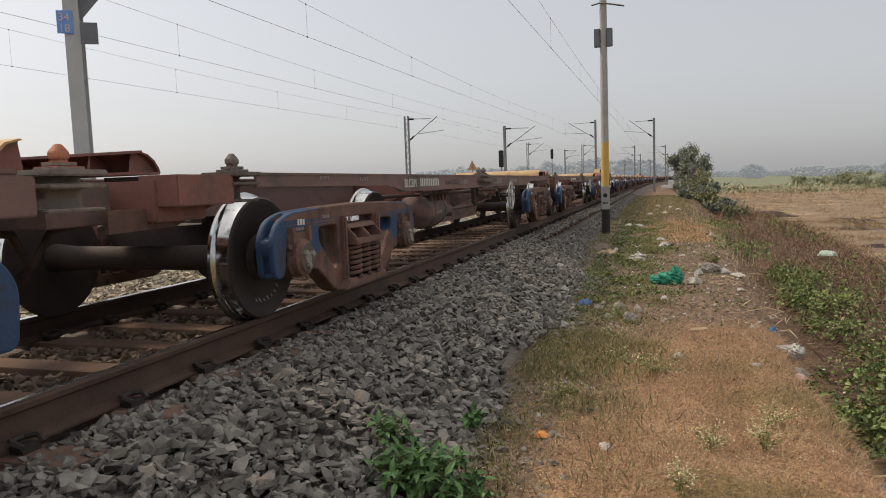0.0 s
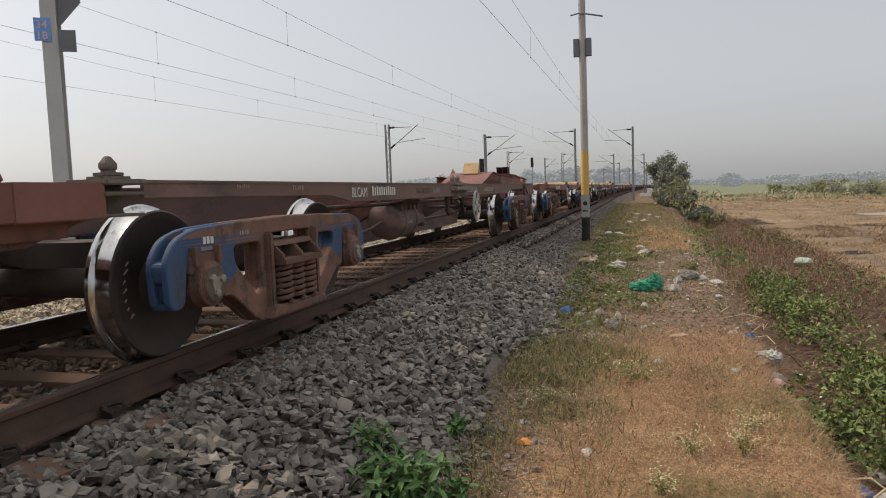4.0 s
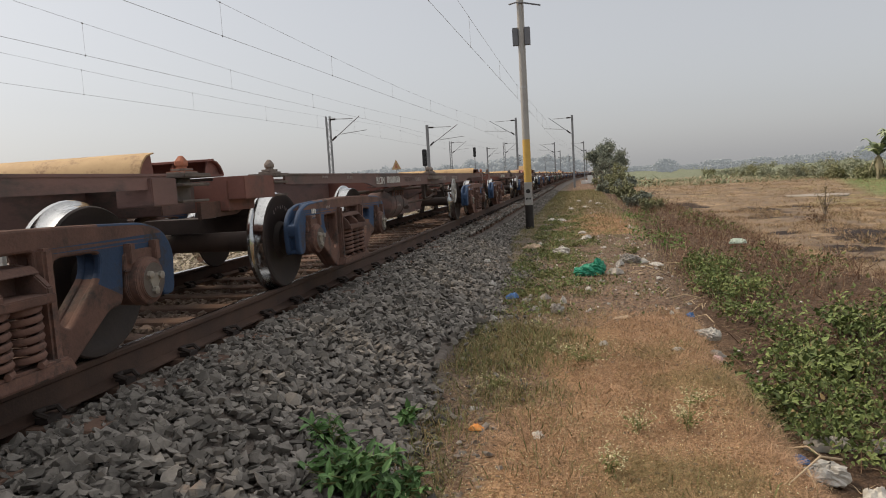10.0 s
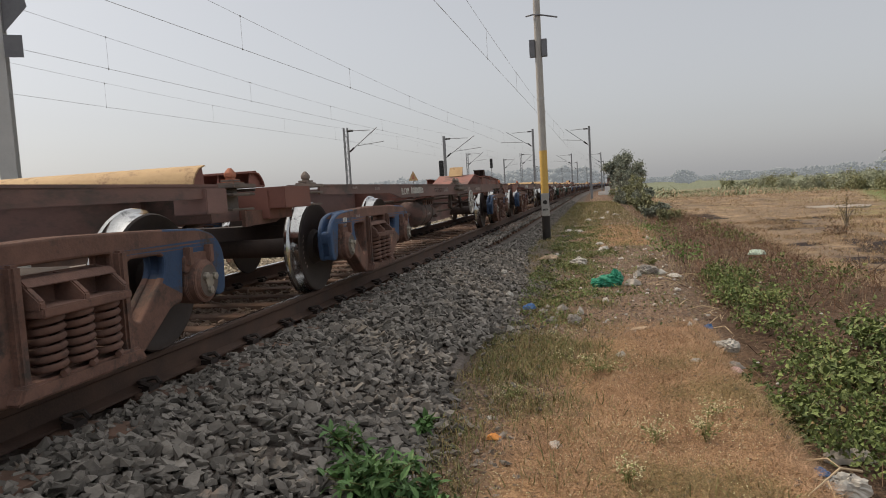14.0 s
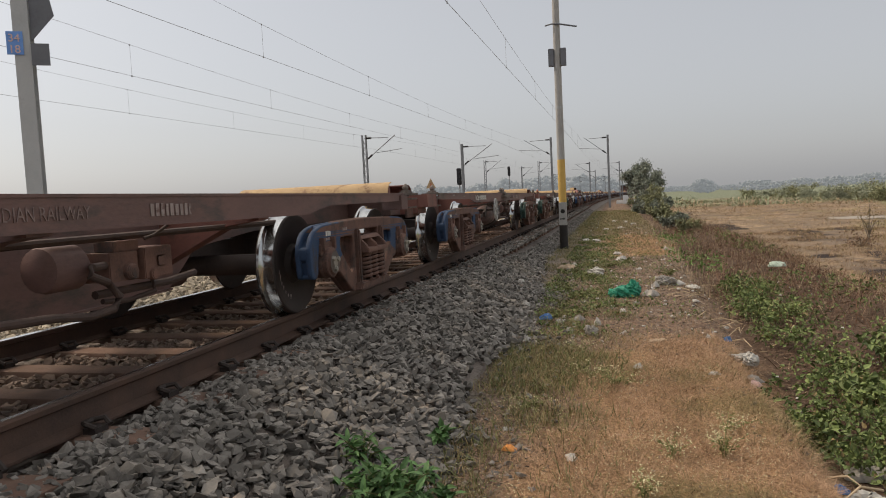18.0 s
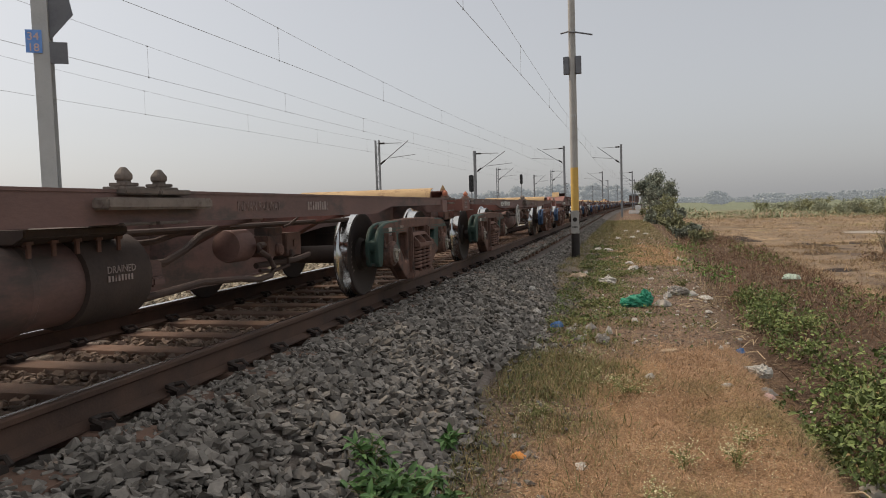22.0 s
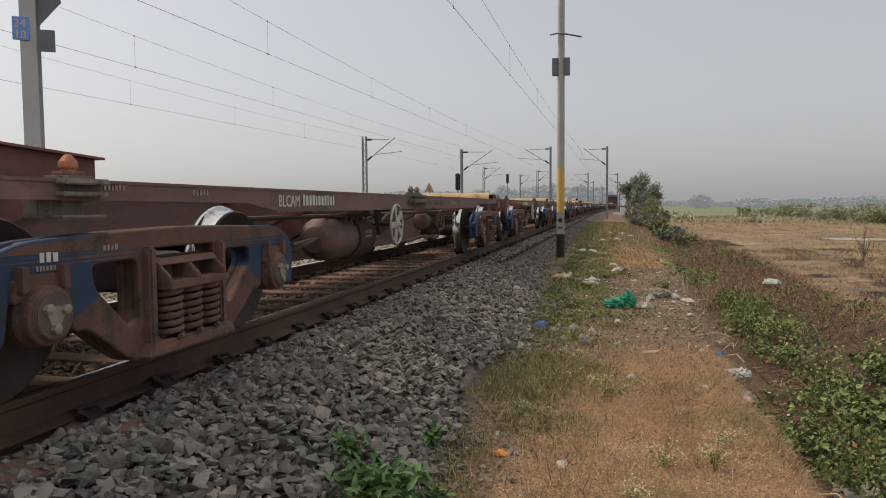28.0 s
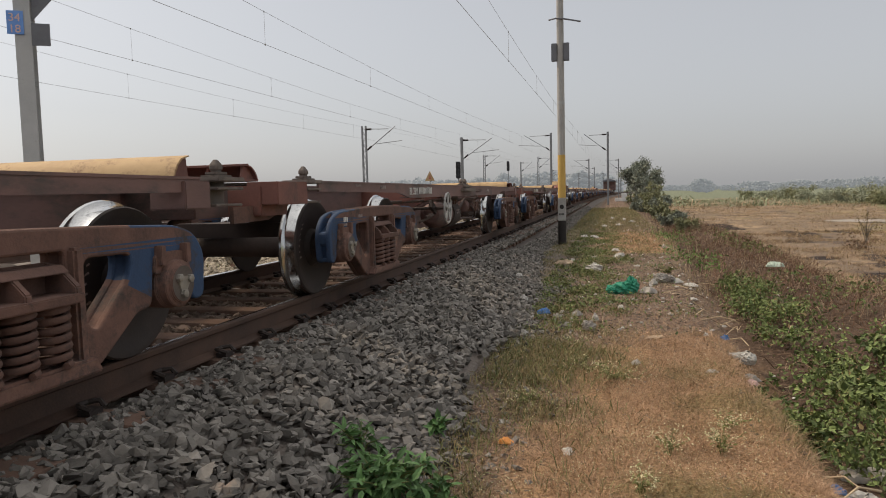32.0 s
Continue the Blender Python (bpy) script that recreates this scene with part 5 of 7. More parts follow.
# ---- the tall posts, the masts of the overhead line and their wires ----
def build_pole():
    """The tubular post beside the line, banded yellow and black."""
    x, y = 2.03, 19.82
    pole = thing("line_side_pole", "grey tubular steel pole with yellow and black bands", "pole", at=pose(x, y, 0))
    def tube(name, z0, z1, r0, r1, m, label=""):
        bm = bmesh.new()
        bm_lathe(bm, [(z0, r0), (z1, r1)], "z", (0, 0, 0), 20)
        part(name, bm, m, pole, label)
    tube("foot_band", -0.80, 0.015, 0.116, 0.113, M_BLACK, "black painted foot of the pole")
    tube("shaft", 0.015, 0.65, 0.108, 0.107, M_POLE)
    tube("yellow_band", 0.65, 1.83, 0.108, 0.106, M_POLEYEL, "yellow painted band")
    tube("shaft", 1.83, 3.25, 0.103, 0.100, M_POLE)
    tube("collar", 3.22, 3.28, 0.105, 0.105, M_GALV)
    tube("shaft", 3.25, 8.4, 0.100, 0.088, M_POLE)
    bm = bmesh.new()
    bm_box(bm, (-0.104, -0.114, 0.03), (0.104, -0.106, 0.63))
    plate = part("notice", bm, M_POLE, pole, "small white notice with a black disc")
    bm = bmesh.new()
    bm_lathe(bm, [(-0.119, 0.06), (-0.113, 0.06)], "y", (0.0, 0, 0.40), 16)
    part("disc", bm, M_BLACK, plate)
    for k in range(4):
        bm = bmesh.new()
        bm_box(bm, (-0.07 + 0.036 * k, -0.118, 0.17), (-0.045 + 0.036 * k, -0.1135, 0.22))
        part("marking", bm, M_BLACK, plate)
    for s in (-1, 1):
        bm = bmesh.new()
        bm_box(bm, (s * 0.165 - 0.075, -0.09, 4.38), (s * 0.165 + 0.075, 0.05, 4.85))
        part("switch_box", bm, M_PLATE, pole, "dull grey metal box strapped to the pole", 0.008)
    bm = bmesh.new()
    bm_tube(bm, [(-0.30, 0, 5.50), (-0.1, -0.1, 5.51), (0.12, -0.1, 5.48), (0.55, 0, 5.40)], 0.022, 8)
    part("bracket_arm", bm, M_PLATE, pole)


build_pole()


def build_near_mast():
    """Steel mast on the far side of the line, with the location plate on it."""
    x, y = -3.64, 7.44
    mast = thing("catenary_mast", "galvanised steel section mast of the overhead line with blue number plate", "mast", at=pose(x, y, 0, 0, 0, 32))
    w = 0.09
    for s in (-1, 1):
        bm = bmesh.new()
        bm_box(bm, (-w, s * 0.115 - 0.008, -0.9), (w, s * 0.115 + 0.008, 8.6))
        part("flange", bm, M_GALV, mast)
    bm = bmesh.new()
    bm_box(bm, (-0.008, -0.107, -0.9), (0.008, 0.107, 8.6))
    part("web", bm, M_GALV, mast)
    bm = bmesh.new()
    bm_box(bm, (-0.165, -0.14, 2.885), (0.015, -0.128, 3.165))
    sign = part("number_plate", bm, M_SIGNBLUE, mast, "blue enamel location plate with pale digits")
    for text, z in (("34", 3.04), ("18", 2.905)):
        cu = bpy.data.curves.new("lettering", "FONT")
        cu.body, cu.size, cu.extrude = text, 0.135, 0.002
        tmp = new("lettering", cu)
        me = bpy.data.meshes.new_from_object(tmp)
        bpy.data.objects.remove(tmp)
        me.materials.clear()
        me.materials.append(M_SIGNTEXT)
        part("lettering", me, None, sign, at=pose(-0.148, -0.143, z, 90, 0, 0))
    bm = bmesh.new()
    bm_box(bm, (0.10, -0.16, 2.755), (0.30, -0.145, 3.02))
    part("back_plate", bm, M_PLATE, mast)
    bm = bmesh.new()
    bm_prism(bm, [(0.10, 3.06), (0.10, 3.75), (0.30, 3.75), (0.37, 3.38)], "y", -0.09, -0.075)
    part("gusset", bm, M_PLATE, mast, "dark triangular bracket plate")


build_near_mast()


def build_mast(x, y, top, reach, lattice=False):
    """A mast of the overhead line with its cantilever; reach is signed, towards the wire that it carries."""
    m = thing("catenary_mast", "weathered lattice steel mast with a cantilever arm" if lattice else "weathered grey steel mast with a cantilever arm", "mast", "masts of the overhead line",
              at=pose(x, y, 0))
    foot = -0.8
    bm = bmesh.new()
    if lattice:
        for dx in (-0.15, 0.15):
            for dy in (-0.12, 0.12):
                bm_box(bm, (dx - 0.03, dy - 0.03, foot), (dx + 0.03, dy + 0.03, top))
        n = int((top - foot) / 0.45)
        for k in range(n):
            z0, z1 = foot + k * 0.45, foot + (k + 1) * 0.45
            a, b = (-0.15, 0.15) if k % 2 else (0.15, -0.15)
            for dy in (-0.12, 0.12):
                bm_tube(bm, [(a, dy, z0), (b, dy, z1)], 0.018, 4)
    else:
        for dy in (-0.12, 0.12):
            bm_box(bm, (-0.11, dy - 0.012, foot), (0.11, dy + 0.012, top))
        bm_box(bm, (-0.02, -0.12, foot), (0.02, 0.12, top))
    part("post", bm, M_MASTFAR, m)
    s = 1 if reach > 0 else -1
    bm = bmesh.new()
    bm_tube(bm, [(0, 0, top - 0.25), (reach * 0.75, 0, top - 0.30)], 0.03, 6)
    part("stay_tube", bm, M_MASTFAR, m)
    bm = bmesh.new()
    bm_tube(bm, [(s * 0.1, 0, top - 2.0), (reach * 0.95, 0, top - 0.15)], 0.035, 6)
    part("bracket_tube", bm, M_MASTFAR, m)
    bm = bmesh.new()
    bm_tube(bm, [(reach * 0.35, 0, top - 1.45), (reach * 1.15, 0, top - 1.25)], 0.025, 6)
    part("register_arm", bm, M_MASTFAR, m)
    for p0, p1 in (((s * 0.15, 0, top - 0.26), (s * 0.6, 0, top - 0.27)), ((s * 0.25, 0, top - 1.88), (s * 0.6, 0, top - 1.6))):
        bm = bmesh.new()
        bm_tube(bm, [p0, p1], 0.075, 8)
        part("insulator", bm, M_BLACK, m)


def build_overhead():
    build_mast(2.95, 77.1, 7.0, -2.6)
    build_mast(-3.4, 81.6, 7.5, -3.2)
    build_mast(-10.2, 64.5, 6.05, 3.0)
    build_mast(-15.7, 53.2, 6.36, 2.7, True)
    build_mast(-16.4, 111.0, 7.0, 2.7, True)
    build_mast(-9.3, 125.0, 7.0, 2.4, True)
    build_mast(-1.0, 139.5, 7.0, -3.0)
    build_mast(4.6, 143.5, 7.0, -2.7)
    build_mast(-14.5, 142.0, 7.0, 2.4)
    build_mast(-1.2, 190.0, 7.0, -3.0)
    build_mast(5.6, 195.0, 7.0, -2.7)
    build_mast(-13.0, 200.0, 7.0, 2.6, True)
    build_mast(0.5, 255.0, 7.0, -3.0)
    build_mast(-8.0, 250.0, 7.0, 2.6)


build_overhead()


def build_wires():
    """Contact wire and, straight above it, a sagging carrier for each line, joined by droppers. The wires stray a little to the side between the masts."""
    for x0, drift, middle, low, first, step in ((-0.21, 0.009, 47.0, 6.38, 7.8, 9.05), (-6.80, 0.028, 43.0, 6.30, 2.2, 9.1), (-12.13, 0.026, 43.0, 6.36, 2.0, 9.55), (-18.15, 0.055, 45.0, 6.52, 3.2, 8.45)):
        wires = thing("overhead_wire", "thin dark contact wire hung from a carrier wire by droppers", "overhead wire", "overhead wires")
        ys = [y for y in np.concatenate([np.arange(-20, 72, 3.0), np.arange(72, 420, 12.0)])]
        across = lambda y: x0 + drift * (min(60.0, max(5.0, y)) - 30.0) + bend(y)
        sag = lambda y: low + 0.5 * (((y - middle + 29) % 58 - 29) / 29) ** 2
        for nm, path in (("contact_wire", [(across(y), y, 5.6) for y in ys]), ("carrier_wire", [(across(y), y, sag(y)) for y in ys])):
            bm = bmesh.new()
            bm_tube(bm, path, 0.0068 if nm == "contact_wire" else 0.0055, 5)
            part(nm, bm, M_WIRE, wires)
        for y in np.arange(first - 2 * step, 150, step):
            bm = bmesh.new()
            bm_tube(bm, [(across(y), y, 5.58), (across(y), y, sag(y) + 0.02)], 0.0045, 4)
            for z in (5.6, sag(y)):
                bm_box(bm, (across(y) - 0.012, y - 0.02, z - 0.03), (across(y) + 0.012, y + 0.02, z + 0.02))
            part("dropper", bm, M_WIRE, wires)


build_wires()


# ---- what grows on the verge, the bank and the field ----
def leafy(name, low, high, rough=0.6, var=0.35):
    m = shader(name, low, high, rough, 0, 3.0, 25, 0.15, 0.004, per_island=var, spec=0.25)
    return m


M_STRAW = leafy("dry_straw", (0.255, 0.152, 0.088), (0.465, 0.305, 0.19), 0.85, 0.45)
M_STUBBLE = leafy("field_stubble_straw", (0.25, 0.175, 0.105), (0.42, 0.30, 0.185), 0.85, 0.45)
M_OLIVE = leafy("olive_dry_grass", (0.17, 0.13, 0.06), (0.30, 0.232, 0.117), 0.8, 0.45)
M_SCRAP = leafy("pale_scrap", (0.40, 0.38, 0.35), (0.62, 0.60, 0.56), 0.7, 0.3)
M_VINEPALE = leafy("dry_vine", (0.15, 0.095, 0.062), (0.26, 0.175, 0.115), 0.85, 0.4)
M_GRASSGREEN = leafy("dull_green_grass", (0.108, 0.122, 0.044), (0.185, 0.192, 0.078), 0.75, 0.4)
M_LEAF = leafy("creeper_leaf", (0.066, 0.102, 0.032), (0.185, 0.225, 0.078), 0.6, 0.55)
M_LEAFDARK = leafy("weed_leaf", (0.058, 0.120, 0.040), (0.115, 0.21, 0.070), 0.5, 0.35)
M_CHIP = leafy("soil_chip", (0.12, 0.092, 0.07), (0.25, 0.205, 0.165), 0.9, 0.45)
M_VINE = leafy("dead_brown_vine", (0.085, 0.048, 0.030), (0.17, 0.095, 0.06), 0.85, 0.4)
M_TWIG = leafy("pale_dry_stalk", (0.36, 0.27, 0.17), (0.5, 0.4, 0.27), 0.8, 0.25)
M_FLOWERWEED = leafy("flowering_weed_leaf", (0.13, 0.145, 0.05), (0.22, 0.23, 0.09), 0.7, 0.4)
M_FLOWER = leafy("pale_flower", (0.55, 0.50, 0.28), (0.68, 0.63, 0.42), 0.7, 0.2)
# green of the far weeds, greyed and lightened as painted haze
M_BELT = leafy("hazed_weed_leaf", (0.19, 0.22, 0.13), (0.28, 0.30, 0.19), 0.85, 0.2)
M_LEAFBRIGHT = leafy("fresh_weed_leaf", (0.085, 0.150, 0.038), (0.17, 0.26, 0.075), 0.6, 0.35)
M_BARK = shader("grey_bark", (0.15, 0.125, 0.10), (0.23, 0.20, 0.165), 0.9, 0, 6, 40, 0.6, 0.01)
# tree, shrub, hedge and banana leaf colours, paled to put haze into them
M_TREELEAF = leafy("hazed_tree_leaf", (0.17, 0.19, 0.15), (0.27, 0.29, 0.23), 0.75, 0.3)
M_SHRUBLEAF = leafy("hazed_shrub_leaf", (0.17, 0.18, 0.095), (0.29, 0.29, 0.17), 0.75, 0.4)
M_HEDGE = leafy("hazed_hedge_leaf", (0.25, 0.275, 0.195), (0.35, 0.37, 0.275), 0.85, 0.2)
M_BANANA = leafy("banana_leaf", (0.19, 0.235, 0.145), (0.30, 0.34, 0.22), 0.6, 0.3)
M_BANANADRY = leafy("hazed_dry_banana_leaf", (0.30, 0.26, 0.17), (0.42, 0.36, 0.25), 0.8, 0.3)

LEAF = [(np.array([(0, 0, 0), (0.36, 0.30, 0.13), (0.27, 0.72, 0.08), (0, 1.22, -0.16), (-0.27, 0.72, 0.08), (-0.36, 0.30, 0.13), (0, 0.5, -0.03)], float),
         np.array([(0, 1, 6), (1, 2, 6), (2, 3, 6), (3, 4, 6), (4, 5, 6), (5, 0, 6)]))]
LONGLEAF = [(np.array([(0, 0, 0), (0.2, 0.35, 0.10), (0.17, 0.8, 0.06), (0, 1.25, -0.15), (-0.17, 0.8, 0.06), (-0.2, 0.35, 0.10), (0, 0.55, 0.05)], float),
             np.array([(0, 1, 6), (1, 2, 6), (2, 3, 6), (3, 4, 6), (4, 5, 6), (5, 0, 6)]))]


def blade_shapes(seed, lean, curl, wide):
    rnd = random.Random(seed)
    out = []
    for _ in range(8):
        a, l, c, w = rnd.uniform(0, math.tau), rnd.uniform(0.5, 1.4) * lean, rnd.uniform(0.3, 1.2) * curl, wide * rnd.uniform(0.7, 1.3)
        d = np.array([math.cos(a), math.sin(a), 0])
        s = np.array([-d[1], d[0], 0]) * w
        p1 = d * l * 0.45 + np.array([0, 0, 0.55])
        p2 = d * (l + c * 0.4) + np.array([0, 0, max(0.15, 1.0 - c * 0.5)])
        out.append((np.array([-s, s, p1 + s * 0.8, p1 - s * 0.8, p2]), np.array([(0, 1, 2), (0, 2, 3), (3, 2, 4)])))
    return out


def on_ground(rng, x0, x1, y0, y1, n, keep=None):
    x, y = rng.uniform(x0, x1, n), rng.uniform(y0, y1, n)
    if keep is not None:
        ok = np.array([keep(a, b) for a, b in zip(x, y)])
        x, y = x[ok], y[ok]
    return np.stack([x, y, [ground_z(a, b) for a, b in zip(x, y)]], 1)


def verge_edge(y):
    return 4.35 + 0.45 * smooth_step(8, 20, y)


def wavy(x, y, s, k):
    return noise.noise((x * s, y * s, k))


def straw_here(x, y, rng=random.Random(4)):
    """Where straw lies thick: near the camera and in a patch beyond the pole; thin on the trodden middle."""
    w = wavy(x, y, 0.8, 1.0) * 0.9 + wavy(x, y, 2.3, 2.0) * 0.35
    near = (1 - smooth_step(6.6, 8.4, y + w * 1.6)) * (0.14 + 0.86 * smooth_step(2.75, 3.3, x - 0.13 * (y - 3.5) + w * 0.5))
    far = smooth_step(16, 19.5, y + w * 2) * (1 - smooth_step(23, 28, y + w * 3)) * smooth_step(3.0, 3.7, x + w * 0.6)
    p = max(near, 0.9 * far, 0.05)
    p *= 0.55 + 0.9 * (wavy(x, y, 1.3, 4.0) * 0.5 + 0.5)
    p *= smooth_step(2.40, 2.75, x + w * 0.2) * (1 - smooth_step(verge_edge(y) + 0.15, verge_edge(y) + 0.5, x + w * 0.2))
    return rng.random() < p


def green_here(x, y, rng=random.Random(6)):
    w = wavy(x, y, 0.9, 5.0) * 0.8 + wavy(x, y, 2.6, 6.0) * 0.5
    p = 0.9 * smooth_step(7.2, 9.0, y + w) * (1 - smooth_step(3.0, 3.9, x + w * 0.5)) * (1 - smooth_step(30, 45, y))
    p += 0.18 * smooth_step(7.5, 9, y)
    p *= max(0.0, min(1.0, 0.42 + 1.4 * wavy(x, y, 1.5, 8.0) + 0.5 * wavy(x, y, 5.0, 9.0)))
    p += 2.0 * max(0.0, 1 - ((x - 2.72) / 0.48) ** 2 - ((y - 6.3 + w * 0.3) / 1.0) ** 2)
    p += 0.75 * (1 - smooth_step(2.75, 3.25, x - 0.13 * (y - 3.5) + w * 0.45)) * (1 - smooth_step(6.5, 8.2, y)) * max(0.1, 0.6 + 1.2 * wavy(x, y, 1.9, 12.0))
    p += 0.10 * max(0.0, 1.5 * wavy(x, y, 1.4, 15.0)) * (1 - smooth_step(7, 9, y))
    p += 0.3 * smooth_step(26, 30, y)
    return rng.random() < p * smooth_step(2.2, 2.5, x + float(drawn_in(y)))


def build_grass():
    rng = np.random.default_rng(21)
    flat = blade_shapes(1, 2.2, 1.2, 0.028)
    pts = np.concatenate([on_ground(rng, 2.4, 4.7, -4.0, 2.0, 26000, straw_here), on_ground(rng, 2.4, 4.7, 2.0, 9.2, 190000, straw_here), on_ground(rng, 2.5, 5.0, 9.2, 30, 56000, straw_here)])
    size = np.where(pts[:, 1] < 9.2, rng.uniform(0.014, 0.052, len(pts)), rng.uniform(0.035, 0.085, len(pts)))
    dull = np.array([wavy(x, y, 0.9, 51.0) + 0.5 * wavy(x, y, 2.4, 52.0) for x, y, _ in pts]) + rng.normal(0, 0.22, len(pts)) > 0.24
    tagged(new("dry_grass", scatter("dry_grass", flat, pts[~dull], size[~dull], rng, 0.3, M_STRAW)), "matted dry tan grass on the verge", "grass", kind="stuff")
    tagged(new("dull_dry_grass", scatter("dull_dry_grass", flat, pts[dull], size[dull], rng, 0.35, M_OLIVE)), "duller half green grass in patches of the dry mat", "grass", kind="stuff")
    up = blade_shapes(2, 0.6, 0.7, 0.03)
    pts = np.concatenate([on_ground(rng, 2.2, 4.6, 2.0, 9.2, 66000, green_here), on_ground(rng, 1.8, 5.0, 9.2, 60, 150000, green_here)])
    pick = rng.random(len(pts)) < 0.5
    size = np.where(pts[:, 1] < 9.2, rng.uniform(0.04, 0.11, len(pts)), rng.uniform(0.035, 0.10, len(pts)) * (1 + 0.012 * pts[:, 1]))
    tagged(new("green_grass", scatter("green_grass", up, pts[pick], size[pick], rng, 0.3, M_GRASSGREEN)), "thin dull green grass among stones and litter", "grass", kind="stuff")
    tagged(new("olive_grass", scatter("olive_grass", up, pts[~pick], size[~pick], rng, 0.35, M_OLIVE)), "half dry olive grass among the green", "grass", kind="stuff")
    # broad little leaves of the herbs in it
    low = on_ground(rng, 2.3, 4.4, 7.5, 26, 40000, green_here)
    low[:, 2] += rng.uniform(0.01, 0.06, len(low))
    tagged(new("low_weeds", scatter("low_weeds", LEAF, low, rng.uniform(0.018, 0.042, len(low)), rng, 0.6, M_LEAF)), "low creeping weeds on the trodden verge", "weeds", kind="stuff")
    # taller dry bents that stand out of the mat, on the far bank too
    bents = blade_shapes(3, 0.3, 0.4, 0.012)
    pts = np.concatenate([on_ground(rng, 2.6, 4.5, 2.2, 8, 420), on_ground(rng, 4.6, 7.6, 9, 40, 4200), on_ground(rng, 2.8, 5.5, 26, 80, 2500)])
    tagged(new("dry_bents", scatter("dry_bents", bents, pts, np.where(pts[:, 1] < 8, 0.4, 0.9) * rng.uniform(0.1, 0.3, len(pts)), rng, 0.25, M_TWIG)), "pale dry stalks standing in the grass", "grass", kind="stuff")
    # tufts beyond the line
    n = 5200
    x, y = rng.uniform(-5.0, -2.3, n), rng.uniform(3, 24, n)
    ok = np.array([wavy(a, b, 0.7, 41.0) + 0.4 * wavy(a, b, 2.0, 42.0) > 0.12 for a, b in zip(x, y)])
    pts = np.stack([x, y, bed_z(x, y)], 1)[ok]
    tagged(new("yard_weeds", scatter("yard_weeds", up, pts, rng.uniform(0.05, 0.14, len(pts)), rng, 0.3, M_FLOWERWEED)), "thin green weeds among the stones beyond the line", "weeds", kind="stuff")
    # seed heads that speckle the grass
    def seedy(x, y, rnd=random.Random(49)):
        return rnd.random() < max(0.0, 0.25 + 1.5 * wavy(x, y, 1.1, 23.0)) * (1 - smooth_step(6.8, 7.6, y)) * (1 - smooth_step(4.1, 4.5, x))

    pts = on_ground(rng, 2.5, 4.4, 2.6, 7.6, 7000, seedy)
    pts[:, 2] += rng.uniform(0.015, 0.10, len(pts))
    tagged(new("seed_heads", scatter("seed_heads", stone_shapes(4, 79), pts, rng.uniform(0.0022, 0.0048, len(pts)), rng, 0.5, M_FLOWER)), "tiny pale seed heads over the dry grass", "grass", kind="stuff")
    # chips, crumbs and twigs trodden into the soil
    pts = np.concatenate([on_ground(rng, 2.3, 4.8, 7, 17, 9000), on_ground(rng, 2.3, 2.9, 2.5, 8, 1500), on_ground(rng, 2.9, 4.6, 3, 7, 300), on_ground(rng, 2.4, 4.9, 17, 40, 3500)])
    tagged(new("soil_chips", scatter("soil_chips", stone_shapes(6, 77), pts, rng.uniform(0.005, 0.021, len(pts)) * (1 + 0.03 * pts[:, 1]), rng, 0.4, M_CHIP)), "brown and grey chips trodden into the verge", "chips", kind="stuff")
    twigs = np.concatenate([on_ground(rng, 2.5, 5.2, 6.5, 17, 2600), on_ground(rng, 4.4, 5.6, 3.2, 6, 500)])
    tagged(new("plant_scraps", scatter("plant_scraps", blade_shapes(9, 3.0, 0.4, 0.05), twigs, rng.uniform(0.015, 0.05, len(twigs)), rng, 0.25, M_TWIG)), "dry leaf and stalk scraps strewn on the soil", "plant scraps", kind="stuff")
    bits = np.concatenate([on_ground(rng, 2.4, 4.7, 7.2, 17, 150), on_ground(rng, 2.4, 4.9, 17, 40, 160), on_ground(rng, 4.6, 6.2, 3.5, 14, 60)])
    bits[:, 2] += 0.01
    tagged(new("white_scraps", scatter("white_scraps", stone_shapes(5, 78), bits, rng.uniform(0.008, 0.026, len(bits)) * (1 + 0.03 * bits[:, 1]), rng, 0.5, M_SCRAP)), "small pale scraps of paper and plastic", "litter", kind="stuff")
    # stubble of the field
    tufty = lambda x, y: wavy(x, y, 0.35, 3.0) + 0.8 * wavy(x, y, 1.3, 5.0) > 0.0
    pts = np.concatenate([on_ground(rng, 7.8, 24, 10, 48, 90000, tufty), on_ground(rng, 7.8, 48, 48, 125, 70000, tufty)])
    size = rng.uniform(0.07, 0.20, len(pts)) * (1 + 0.010 * np.maximum(0, pts[:, 1] - 30)) * (0.7 + 0.9 * np.array([max(0.0, wavy(x, y, 0.8, 13.0)) for x, y, _ in pts]))
    shapes = blade_shapes(5, 1.5, 0.9, 0.05)
    sort = rng.random(len(pts)) + 0.35 * np.array([wavy(x, y, 0.22, 17.0) for x, y, _ in pts])
    for sel, m, name, label in ((sort < 0.5, M_STUBBLE, "field_stubble", "low tan stubble of the dry field"), ((sort >= 0.5) & (sort < 0.8), M_VINEPALE, "brown_stubble", "brown withered tufts in the dry field"),
                                (sort >= 0.8, M_OLIVE, "olive_stubble", "half dry olive tufts in the field")):
        tagged(new(name, scatter(name, shapes, pts[sel], size[sel], rng, 0.35, m)), label, "stubble", kind="stuff")
    # rank weeds along the far side of the field
    def belt(x, y, rnd=random.Random(59)):
        near = 104 + 14 * wavy(x, 0.0, 0.07, 2.0) - 0.25 * (x - 30)
        return rnd.random() < smooth_step(near, near + 6, y) * max(0.12, 0.5 + 1.5 * wavy(x, y, 0.09, 31.0))

    pts = on_ground(rng, 8.5, 74, 92, 165, 26000, belt)
